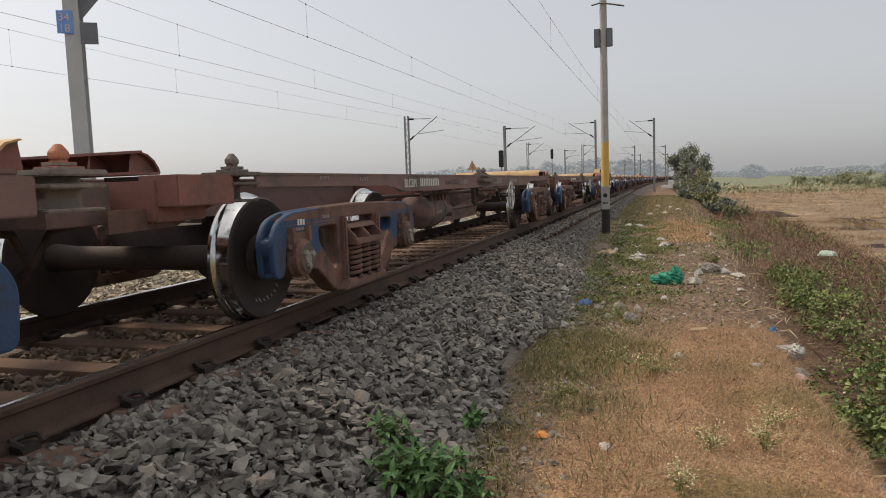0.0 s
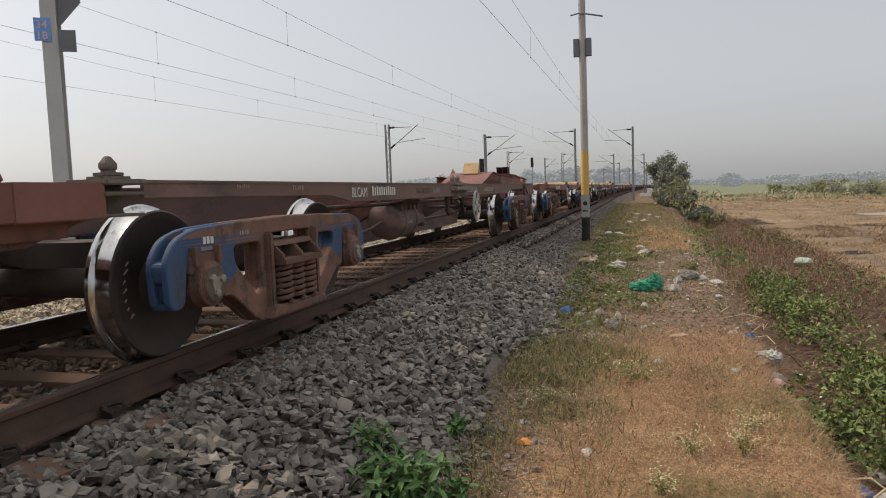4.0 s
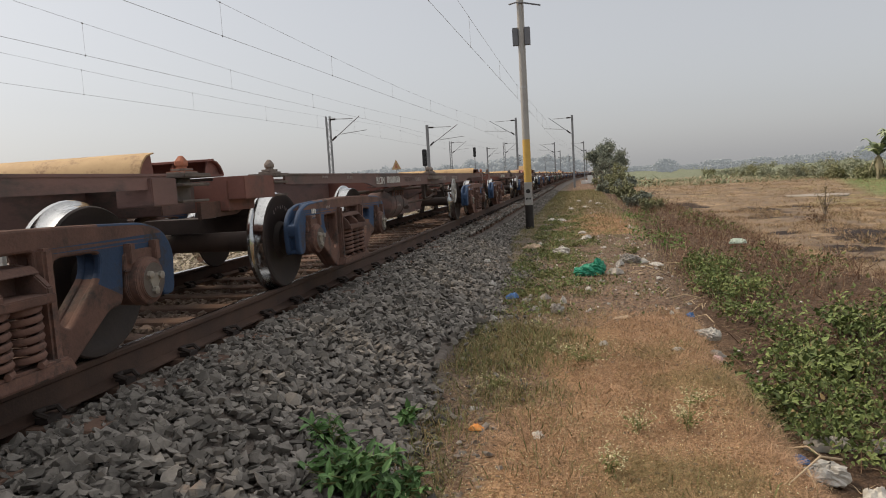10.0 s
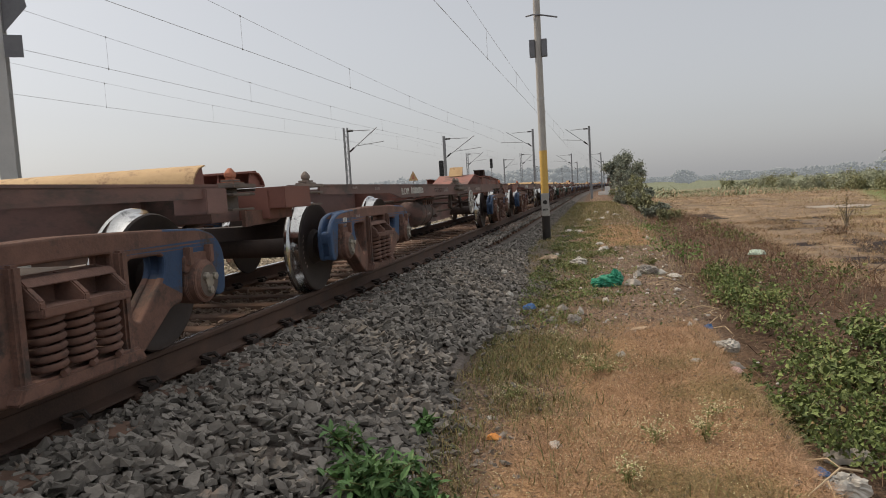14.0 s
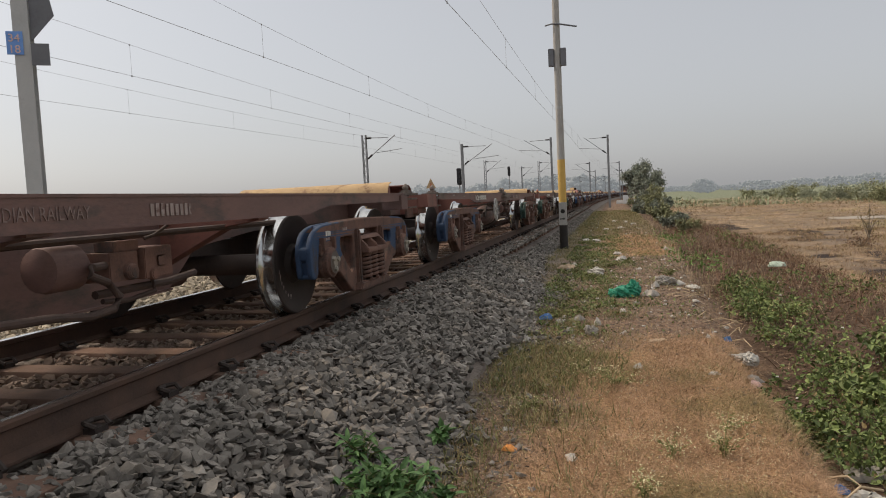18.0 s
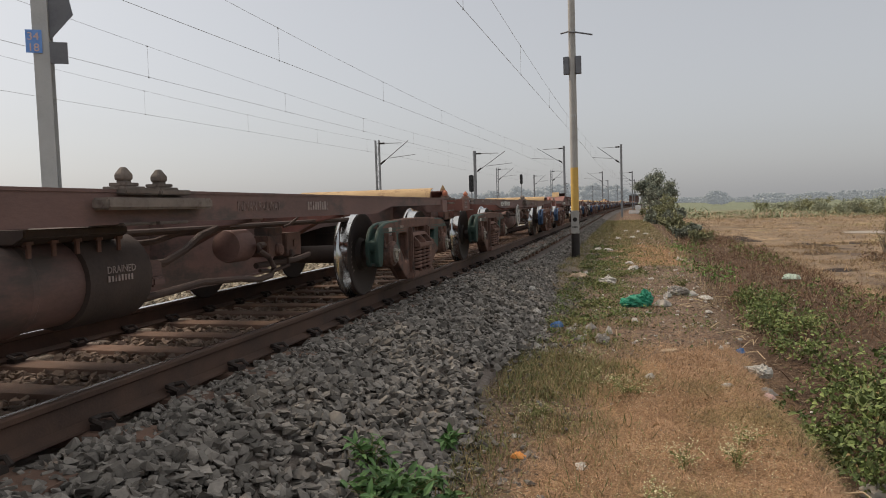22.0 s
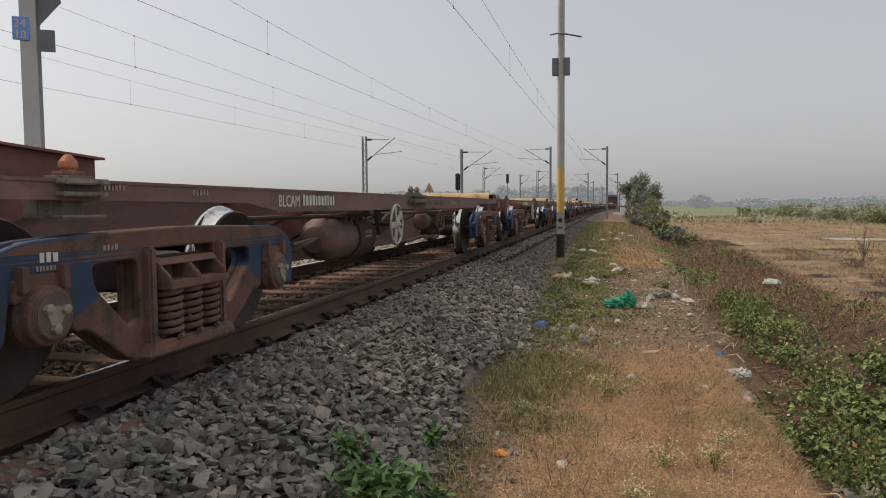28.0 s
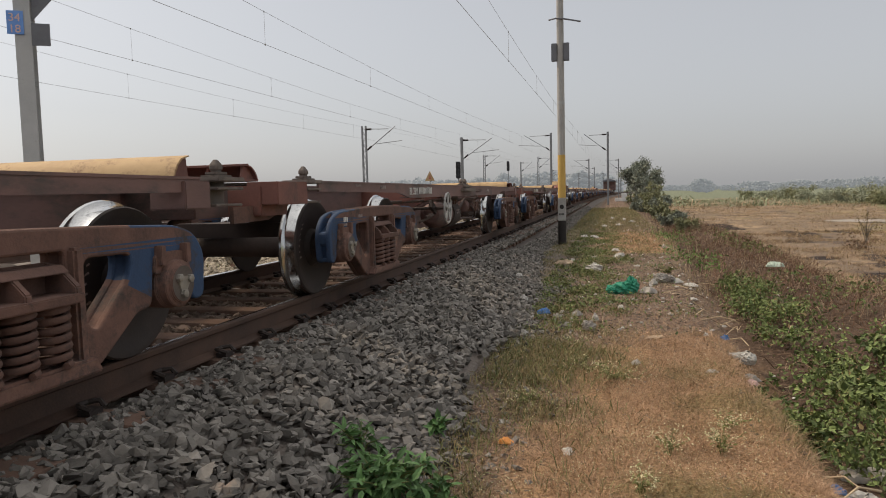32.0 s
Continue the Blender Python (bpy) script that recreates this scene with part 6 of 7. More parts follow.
    tall = np.array([0.35 + 1.5 * max(0.0, wavy(x, y, 0.10, 37.0)) + 0.35 * max(0.0, wavy(x, y, 0.6, 38.0)) for x, y, _ in pts])
    size = rng.uniform(0.5, 1.25, len(pts)) * tall
    pick = rng.random(len(pts)) < 0.75
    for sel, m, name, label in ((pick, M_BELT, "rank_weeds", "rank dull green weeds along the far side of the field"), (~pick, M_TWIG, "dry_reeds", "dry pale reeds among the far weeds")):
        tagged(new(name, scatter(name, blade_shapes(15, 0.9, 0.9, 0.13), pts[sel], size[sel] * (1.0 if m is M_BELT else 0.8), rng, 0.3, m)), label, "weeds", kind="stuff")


def build_creeper():
    """Leafy creeper that hangs over the bank in clumps, with brown dead vines between and on its crest."""
    rng = np.random.default_rng(31)

    def keep(x, y, rnd=random.Random(9)):
        e = verge_edge(y)
        w = wavy(x, y, 0.9, 2.2)
        inset = 0.12 * smooth_step(5.8, 8.0, y)
        p = smooth_step(e + 0.22 + inset, e + 0.65 + inset, x + 0.3 * w) * (1 - smooth_step(6.2, 7.2, x)) * smooth_step(4.5, 5.3, y + w * 0.5 + 0.12 * (x - 5)) * (1 - smooth_step(11, 13.5, y))
        p *= 1 - 0.85 * smooth_step(6.7, 8.4, y + w) * smooth_step(5.30, 5.85, x)
        return rnd.random() < p * max(0.0, min(1.0, 0.50 + 0.4 * smooth_step(6.5, 7.5, y) * (1 - smooth_step(5.2, 5.7, x)) + 1.3 * wavy(x, y, 1.25, 3.3)))

    cores = on_ground(rng, 4.4, 7.3, 3.3, 13.5, 3600, keep)
    n = rng.integers(9, 30, len(cores))
    r = rng.uniform(0.06, 0.20, len(cores))
    who = np.repeat(np.arange(len(cores)), n)
    a, f = rng.uniform(0, math.tau, len(who)), np.sqrt(rng.random(len(who)))
    pts = cores[who] + np.stack([np.cos(a) * f * r[who], np.sin(a) * f * r[who], (1 - f ** 2) * r[who] * 1.0 + rng.uniform(0.0, 0.06, len(who))], 1)
    pts[:, 2] += 0.10 * np.repeat(rng.random(len(cores)), n)
    near = pts[:, 1] < 8.5
    size = np.where(near, rng.uniform(0.018, 0.052, len(pts)), rng.uniform(0.022, 0.048, len(pts)))
    tagged(new("creeper_leaves", scatter("creeper_leaves", LEAF, pts, size, rng, 0.75, M_LEAF)), "broad green creeper leaves in clumps over the bank", "creeper", kind="stuff")
    dry = rng.random(len(pts)) < 0.06
    tagged(new("withered_leaves", scatter("withered_leaves", LEAF, pts[dry] + (0.02, 0.03, 0.01), size[dry] * 0.9, rng, 0.9, M_OLIVE)), "withered yellow brown leaves among the creeper", "creeper", kind="stuff")

    def far_green(x, y, rnd=random.Random(19)):
        p = 0.9 * max(0.0, 1 - ((x - 5.0) / 0.7) ** 2 - ((y - 15.8) / 2.6) ** 2) + 0.5 * max(0.0, 1 - ((x - 5.2) / 0.8) ** 2 - ((y - 23) / 4) ** 2)
        return rnd.random() < p * max(0.0, 0.5 + 1.2 * wavy(x, y, 1.6, 9.0))

    pts = on_ground(rng, 4.2, 6.2, 12, 28, 9000, far_green)
    pts[:, 2] += rng.uniform(0.02, 0.2, len(pts))
    tagged(new("bank_weeds", scatter("bank_weeds", LONGLEAF, pts, rng.uniform(0.05, 0.10, len(pts)), rng, 0.7, M_LEAFBRIGHT)), "bright green low weeds on the edge of the bank", "weeds", kind="stuff")

    def brown(x, y, rnd=random.Random(29)):
        w = wavy(x, y, 0.9, 7.0)
        p = smooth_step(verge_edge(y) + 0.2, verge_edge(y) + 0.9, x + w * 0.4) * (1 - smooth_step(7.4, 8.4, x)) * smooth_step(3.6, 5.0, y) * (1 - smooth_step(28, 42, y + 4 * w))
        return rnd.random() < p * (0.40 + 0.60 * smooth_step(7.5, 10, y)) * max(0.1, 0.7 + 0.8 * w)

    pts = on_ground(rng, 4.4, 8.4, 3, 42, 46000, brown)
    pts[:, 2] += rng.uniform(0, 0.10, len(pts)) + 0.16 * np.array([max(0.0, wavy(x, y, 1.1, 3.0)) * smooth_step(5.2, 6.0, x) for x, y, _ in pts])
    tangle = blade_shapes(7, 1.9, 1.5, 0.022)
    half = rng.random(len(pts)) < 0.62
    size = rng.uniform(0.06, 0.20, len(pts))
    tagged(new("dead_vines", scatter("dead_vines", tangle, pts[half], size[half], rng, 0.6, M_VINE)), "tangled dead brown vines on the crest of the bank", "dead vines", kind="stuff")
    tagged(new("pale_dead_vines", scatter("pale_dead_vines", tangle, pts[~half], size[~half] * 0.9, rng, 0.6, M_VINEPALE)), "paler dry tangle among the dead vines", "dead vines", kind="stuff")
    # dark leafy scrub on the crest and the outer face
    def crest(x, y, rnd=random.Random(39)):
        return rnd.random() < max(0.0, 0.05 + 1.4 * wavy(x, y, 0.55, 21.0)) * smooth_step(6.1, 6.5, x) * (1 - smooth_step(7.0, 7.8, x)) * smooth_step(6.5, 8, y)

    pts = on_ground(rng, 5.6, 7.8, 6.5, 40, 9000, crest)
    pts[:, 2] += rng.uniform(0.03, 0.24, len(pts))
    tagged(new("crest_scrub", scatter("crest_scrub", LEAF, pts, rng.uniform(0.03, 0.055, len(pts)) * (1 + 0.02 * pts[:, 1]), rng, 0.8, M_GRASSGREEN)), "dusty olive scrub on the crest of the bank", "scrub", kind="stuff")


def build_weed(x, y, height, spread, n, seed, material, label, flowers=0, shape=LEAF, leaf=0.06):
    """A single herb: stems that fan out, each with leaves along it."""
    rng = np.random.default_rng(seed)
    x, y = x + 0.06, y * 1.012
    z = float(bed_z(x, y)) if x < 2.4 - drawn_in(y) else ground_z(x, y)
    plant = thing("weed", label, "weed", "weeds on the verge", at=pose(x, y, z))
    bm = bmesh.new()
    places, tops = [], []
    for k in range(n):
        a, out = rng.uniform(0, math.tau), rng.uniform(0.25, 1.0) * spread
        h = height * rng.uniform(0.55, 1.0) * (1 - 0.35 * out / spread)
        tip = Vector((math.cos(a) * out, math.sin(a) * out, h))
        mid = Vector((tip.x * 0.4, tip.y * 0.4, h * 0.62))
        bm_tube(bm, [(tip.x * 0.05, tip.y * 0.05, -0.03), tuple(mid), tuple(tip)], [0.006, 0.005, 0.002] if leaf > 0.03 else [0.0022, 0.0018, 0.001], 5)
        tops.append(tuple(tip))
        for f in np.linspace(0.3, 1.0, 7):
            p = mid * 2 * f * (1 - f) + tip * f * f
            places.append((p.x + rng.normal(0, 0.012), p.y + rng.normal(0, 0.012), p.z))
    tagged(part("stem_spray", bm, M_GRASSGREEN if leaf > 0.03 else M_FLOWERWEED, plant), kind="stuff")
    pts = np.array(places)
    tagged(part("foliage", scatter("leaves", shape, pts, rng.uniform(0.7, 1.25, len(pts)) * leaf, rng, 0.55, material), None, plant), kind="stuff")
    if flowers:
        pick = np.array(tops)[rng.integers(0, len(tops), flowers)] + rng.normal(0, [spread * 0.16, spread * 0.16, height * 0.12], (flowers, 3))
        tagged(part("blossom", scatter("flowers", stone_shapes(3, seed), pick, rng.uniform(0.004, 0.007, flowers), rng, 0.5, M_FLOWER), None, plant), kind="stuff")
    return plant


def build_weeds():
    build_weed(2.26, 3.08, 0.25, 0.24, 56, 1, M_LEAFDARK, "lush dark green weed growing out of the ballast", shape=LONGLEAF, leaf=0.07)
    build_weed(2.04, 3.36, 0.18, 0.14, 12, 2, M_LEAFDARK, "lush dark green weed growing out of the ballast", shape=LONGLEAF, leaf=0.062)
    build_weed(2.48, 3.14, 0.18, 0.17, 24, 3, M_LEAFDARK, "lush dark green weed growing out of the ballast", shape=LONGLEAF, leaf=0.066)
    build_weed(2.28, 4.02, 0.12, 0.10, 8, 4, M_LEAFDARK, "small green weed at the foot of the ballast", leaf=0.05)
    for k, (x, y, h, s, n) in enumerate(((3.33, 5.62, 0.14, 0.30, 22), (3.12, 5.9, 0.12, 0.22, 14), (3.94, 4.17, 0.20, 0.16, 12), (3.65, 4.08, 0.20, 0.12, 9), (3.46, 3.43, 0.17, 0.09, 7),
                                         (2.75, 4.95, 0.10, 0.24, 16), (4.02, 4.6, 0.12, 0.2, 10), (3.0, 6.9, 0.13, 0.2, 12))):
        build_weed(x, y, h, s, n, 40 + k, M_FLOWERWEED, "straggling green weed with tiny pale flowers", 110, LONGLEAF, 0.024)
    for k, (x, y) in enumerate(((2.62, 9.4), (2.8, 10.2), (2.55, 11.2), (2.9, 12.4), (3.2, 14.5), (2.6, 13.6), (3.6, 15.5), (4.3, 13.0), (2.5, 16.2), (3.0, 26.5), (3.4, 28))):
        build_weed(x, y, 0.16, 0.24, 14, 70 + k, M_GRASSGREEN, "low dusty green weed on the trodden verge", 8, LEAF, 0.035)
    build_weed(4.72, 5.45, 0.26, 0.26, 22, 90, M_LEAF, "leafy green creeper plant at the edge of the bank", leaf=0.06)
    build_weed(5.4, 6.2, 0.32, 0.40, 34, 91, M_LEAF, "leafy green creeper plant at the edge of the bank", leaf=0.065)
    build_weed(5.75, 5.3, 0.32, 0.38, 32, 92, M_LEAF, "leafy green creeper plant at the edge of the bank", leaf=0.065)
    build_weed(5.8, 7.1, 0.30, 0.40, 30, 93, M_LEAF, "leafy green creeper plant at the edge of the bank", leaf=0.062)


def build_shrub(name, label, x, y, height, spread, leaves, leaf, seed, material, group, base_z=None, gappy=0.5):
    """Trunk and limbs, with leaves gathered in many uneven clumps."""
    rng = np.random.default_rng(seed)
    z = ground_z(x, y) if base_z is None else base_z
    tree = thing(name, label, "tree" if name == "tree" else "shrub", group, at=pose(x, y, z))
    bm = bmesh.new()
    clumps = []
    limbs = 7 if name == "tree" else 9
    low = 0.25 if name == "tree" else 0.03
    bm_tube(bm, [(0, 0, -0.15), (0.03 * spread, 0.02 * spread, height * low), (-0.02 * spread, 0.03 * spread, height * 0.55)], [0.045 * height * 0.5, 0.032 * height * 0.5, 0.012 * height * 0.5], 8)
    for k in range(limbs):
        a = k * math.tau / limbs + rng.uniform(-0.4, 0.4)
        out, h = spread * rng.uniform(0.35, 0.95), height * rng.uniform(0.45, 0.97)
        start = Vector((0, 0, height * low * rng.uniform(0.6, 1.3)))
        tip = Vector((math.cos(a) * out, math.sin(a) * out, h))
        mid = start.lerp(tip, 0.5) + Vector((0, 0, height * 0.06))
        bm_tube(bm, [tuple(start), tuple(mid), tuple(tip)], [0.012 * height, 0.008 * height, 0.003 * height], 6)
        for f in np.linspace(0.35 if name == "tree" else 0.08, 1.05, 7):
            c = start.lerp(tip, f) + Vector(rng.normal(0, spread * 0.16, 3))
            clumps.append((max(0.12 * height, c.z - (0.0 if name == "tree" else 0.12 * height)), c.x, c.y, rng.uniform(0.5, 1.0)))
    part("trunk", bm, M_BARK, tree)
    pts = []
    for cz, cx, cy, w in clumps:
        m = max(6, int(leaves * w / (len(clumps) * 0.75)))
        r = spread * 0.2 * w
        pts.append(rng.normal(0, [r * gappy * 1.2, r * gappy * 1.2, r * gappy], (m, 3)) + (cx, cy, cz))
    pts = np.concatenate(pts)
    pts[:, 2] = np.maximum(pts[:, 2], 0.02)
    part("crown", scatter("crown", LEAF, pts, rng.uniform(0.6, 1.4, len(pts)) * leaf, rng, 0.9, material), None, tree)
    return tree


def build_bank_shrubs():
    build_shrub("tree", "grey green bushy tree on the bank, paled for haze", 6.3, 86, 5.3, 2.1, 15000, 0.15, 1, M_TREELEAF, "trees by the line", None, 0.75)
    build_shrub("tree", "grey green bushy tree on the bank, paled for haze", 7.4, 78, 3.5, 1.4, 8000, 0.14, 2, M_TREELEAF, "trees by the line", None, 0.75)
    for k, (x, y, h, s) in enumerate(((6.2, 64, 2.7, 1.2), (6.5, 57, 2.0, 1.0), (6.0, 50, 1.4, 0.8), (6.2, 44, 1.15, 0.65), (5.8, 39, 0.95, 0.55), (6.0, 35, 0.75, 0.5), (5.8, 31, 0.6, 0.45), (6.0, 27, 0.5, 0.4), (5.6, 66, 1.3, 0.9), (5.4, 54, 0.8, 0.7))):
        build_shrub("shrub", "straggling shrub on the crest of the bank, paled for haze", x, y, h, s, 2400, 0.085 + 0.0008 * y, 10 + k, M_SHRUBLEAF if k % 3 else M_TREELEAF, "shrubs on the bank")


def build_banana(x, y, height, seed, z):
    rng = np.random.default_rng(seed)
    plant = thing("banana_plant", "tall banana plant with ragged drooping leaves", "banana plant", "banana plants", at=pose(x, y, z))
    bm = bmesh.new()
    bm_tube(bm, [(0, 0, -0.2), (0.05, 0, height * 0.3), (0, 0.05, height * 0.58)], [0.2, 0.16, 0.1], 10)
    part("stem", bm, M_BANANADRY, plant)
    for k in range(22):
        a = k * 2.4 + rng.uniform(-0.3, 0.3)
        old = k > 14
        up = rng.uniform(0.15, 0.5) * height if not old else -0.05 * height
        reach = height * (rng.uniform(0.26, 0.42) if not old else rng.uniform(0.12, 0.2))
        d, s = Vector((math.cos(a), math.sin(a), 0)), Vector((-math.sin(a), math.cos(a), 0))
        bm = bmesh.new()
        rows = []
        for i in range(12):
            f = i / 11
            c = Vector((0, 0, height * 0.54)) + d * reach * f + Vector((0, 0, up * math.sin(f * 2.0) - 0.22 * height * f * f * (0.45 if not old else 1.7)))
            w = 0.58 * math.sin(math.pi * min(1, 0.10 + 0.87 * f)) * (rng.uniform(0.35, 1.15) if f > 0.25 else 0.8) * (0.6 if old else 1.0)
            rows.append([bm.verts.new(c + s * w + Vector((0, 0, -0.35 * w))), bm.verts.new(c), bm.verts.new(c - s * w + Vector((0, 0, -0.35 * w)))])
        for p, q in zip(rows, rows[1:]):
            bm.faces.new((p[0], p[1], q[1], q[0]))
            bm.faces.new((p[1], p[2], q[2], q[1]))
        part("leaf", bm, M_BANANADRY if old else M_BANANA, plant)


def build_field_plants():
    for k, (x, y, h) in enumerate(((38.6, 93, 5.6), (39.6, 91, 6.6), (40.6, 93, 6.0), (41.6, 91.5, 6.9), (42.8, 94, 6.2), (44.2, 92, 6.6))):
        build_banana(x, y, h, 60 + k, -2.05)
    # the hedge along the far side of the field
    rnd = random.Random(17)
    for k, (y, h) in enumerate(((99, 2.4), (102, 3.0), (105, 3.4), (108, 3.8), (112, 3.6), (116, 3.9), (120, 3.2), (124, 3.6), (129, 2.8), (135, 1.8), (142, 2.0), (150, 2.6), (157, 4.0), (164, 4.2), (171, 2.6), (180, 1.8), (190, 2.2), (200, 1.6), (212, 2.2), (226, 1.8))):
        build_shrub("shrub", "bush in the hedge along the field, paled for haze", 39.6 + rnd.uniform(-1.0, 1.6) + 0.01 * (y - 100), y, h * 0.66, 1.6 + 0.3 * h, 2600, 0.24, 100 + k, M_HEDGE if k % 3 else M_SHRUBLEAF, "hedge along the field", -2.1, 0.7)
    build_shrub("tree", "small sparse half bare tree standing in the dry field", 14.0, 33.6, 2.0, 0.8, 420, 0.055, 130, M_OLIVE, "shrubs in the field", -2.02, 0.8)
    build_shrub("shrub", "dry brown bush standing in the field", 13.4, 32.6, 0.9, 0.7, 420, 0.07, 131, M_VINEPALE, "shrubs in the field", -2.02, 1.0)


build_grass()
build_creeper()
build_weeds()
build_bank_shrubs()
build_field_plants()


# ---- litter and small finds on the verge ----
def plain(name, low, high, rough=0.6):
    return shader(name, low, high, rough, 0, 12, 60, 0.2, 0.003)


M_GREENBAG = plain("green_plastic", (0.014, 0.150, 0.088), (0.035, 0.30, 0.185), 0.45)
M_WHITEBAG = plain("dirty_white_plastic", (0.33, 0.315, 0.285), (0.52, 0.50, 0.46), 0.6)
M_GREYBAG = plain("grey_film", (0.22, 0.205, 0.185), (0.36, 0.335, 0.30), 0.55)
M_BLUEBAG = plain("blue_plastic", (0.04, 0.11, 0.28), (0.08, 0.19, 0.42), 0.4)
M_ORANGEBIT = plain("orange_wrapper", (0.65, 0.24, 0.05), (0.80, 0.36, 0.10), 0.5)
M_PINKBAG = plain("faded_pink_plastic", (0.45, 0.28, 0.26), (0.58, 0.40, 0.38), 0.5)
M_CARD = plain("worn_cardboard", (0.34, 0.25, 0.17), (0.48, 0.37, 0.26), 0.85)
M_MINT = plain("pale_green_plastic", (0.30, 0.40, 0.32), (0.46, 0.54, 0.46), 0.5)


def crumpled(name, label, category, x, y, long, wide, high, material, seed, turn=0.0, lift=0.0):
    """A crumpled sheet or bag: a closed, folded cushion."""
    rnd = random.Random(seed)
    x, y, high, lift = x + 0.06, y * 1.012, high * 1.1, lift + 0.008
    bm = bmesh.new()
    nx, ny = 17, 13
    off = rnd.uniform(0, 50)
    top, low = {}, {}
    for i in range(nx):
        for j in range(ny):
            u, v = i / (nx - 1) * 2 - 1, j / (ny - 1) * 2 - 1
            r = 1 + 0.45 * noise.noise((u * 1.7 + off, v * 1.7, 1)) - 0.22 * (u * u * v * v)
            fold = 0.62 + 0.55 * noise.noise((u * 1.6 + off, v * 1.6, 5)) + 0.6 * (0.3 - abs(noise.noise((u * 2.6 + off, v * 2.6, 9)))) + 0.10 * noise.noise((u * 7 + off, v * 7, 2))
            crease = abs(noise.noise((u * 3.4 + off, v * 3.4, 13))) + 0.6 * abs(noise.noise((u * 7.5 + off, v * 7.5, 17)))
            h = max(0.05, 1 - max(abs(u), abs(v)) ** 3) * high * max(0.15, 0.8 * fold + 0.45 * crease)
            top[i, j] = bm.verts.new((u * long / 2 * r, v * wide / 2 * r, 0.006 + h))
            low[i, j] = bm.verts.new((u * long / 2 * r, v * wide / 2 * r, 0.0))
    for i in range(nx - 1):
        for j in range(ny - 1):
            bm.faces.new((top[i, j], top[i + 1, j], top[i + 1, j + 1], top[i, j + 1]))
            bm.faces.new((low[i, j], low[i, j + 1], low[i + 1, j + 1], low[i + 1, j]))
    ring = [(i, 0) for i in range(nx)] + [(nx - 1, j) for j in range(1, ny)] + [(i, ny - 1) for i in range(nx - 2, -1, -1)] + [(0, j) for j in range(ny - 2, 0, -1)]
    for a, b in zip(ring, ring[1:] + ring[:1]):
        bm.faces.new((top[a], low[a], low[b], top[b]))
    me = mesh_of(name, bm, material, 0, 25)
    ob = new(name, me)
    z = ground_z(x, y) if x > 2.42 - drawn_in(y) else float(bed_z(x, y))
    ob.matrix_basis = pose(x, y, z + lift, 0, 0, turn)
    return tagged(ob, label, category, "litter on the verge")


def wad(name, label, category, x, y, lobes, material, seed):
    """A bag crumpled into a wad: folded lobes that run into one another. Lobes of x, y and three half sizes."""
    off = seed * 7.3
    verts, faces = [], []
    nu, nv = 26, 15
    for k, (cx, cy, a, b, c) in enumerate(lobes):
        base = len(verts)
        for j in range(nv):
            for i in range(nu):
                u, v = i * math.tau / nu, (j + 0.5) / nv * math.pi
                d = (math.cos(u) * math.sin(v), math.sin(u) * math.sin(v), math.cos(v))
                q = [e * 1.5 + off + 3 * k for e in d]
                r = 0.92 + 0.35 * noise.noise(q) + 0.55 * (0.25 - abs(noise.noise([e * 2.1 for e in q]))) + 0.25 * (0.2 - abs(noise.noise([e * 4.3 for e in q])))
                verts.append((cx + a * r * d[0], cy + b * r * d[1], max(-0.01, c * 0.55 + c * r * d[2] * 0.8)))
        for j in range(nv - 1):
            for i in range(nu):
                n = (i + 1) % nu
                faces.append((base + j * nu + i, base + j * nu + n, base + (j + 1) * nu + n, base + (j + 1) * nu + i))
    ob = new(name, raw_mesh(name, verts, faces, material))
    ob.matrix_basis = pose(x, y, ground_z(x, y) + 0.012)
    return tagged(ob, label, category, "litter on the verge")


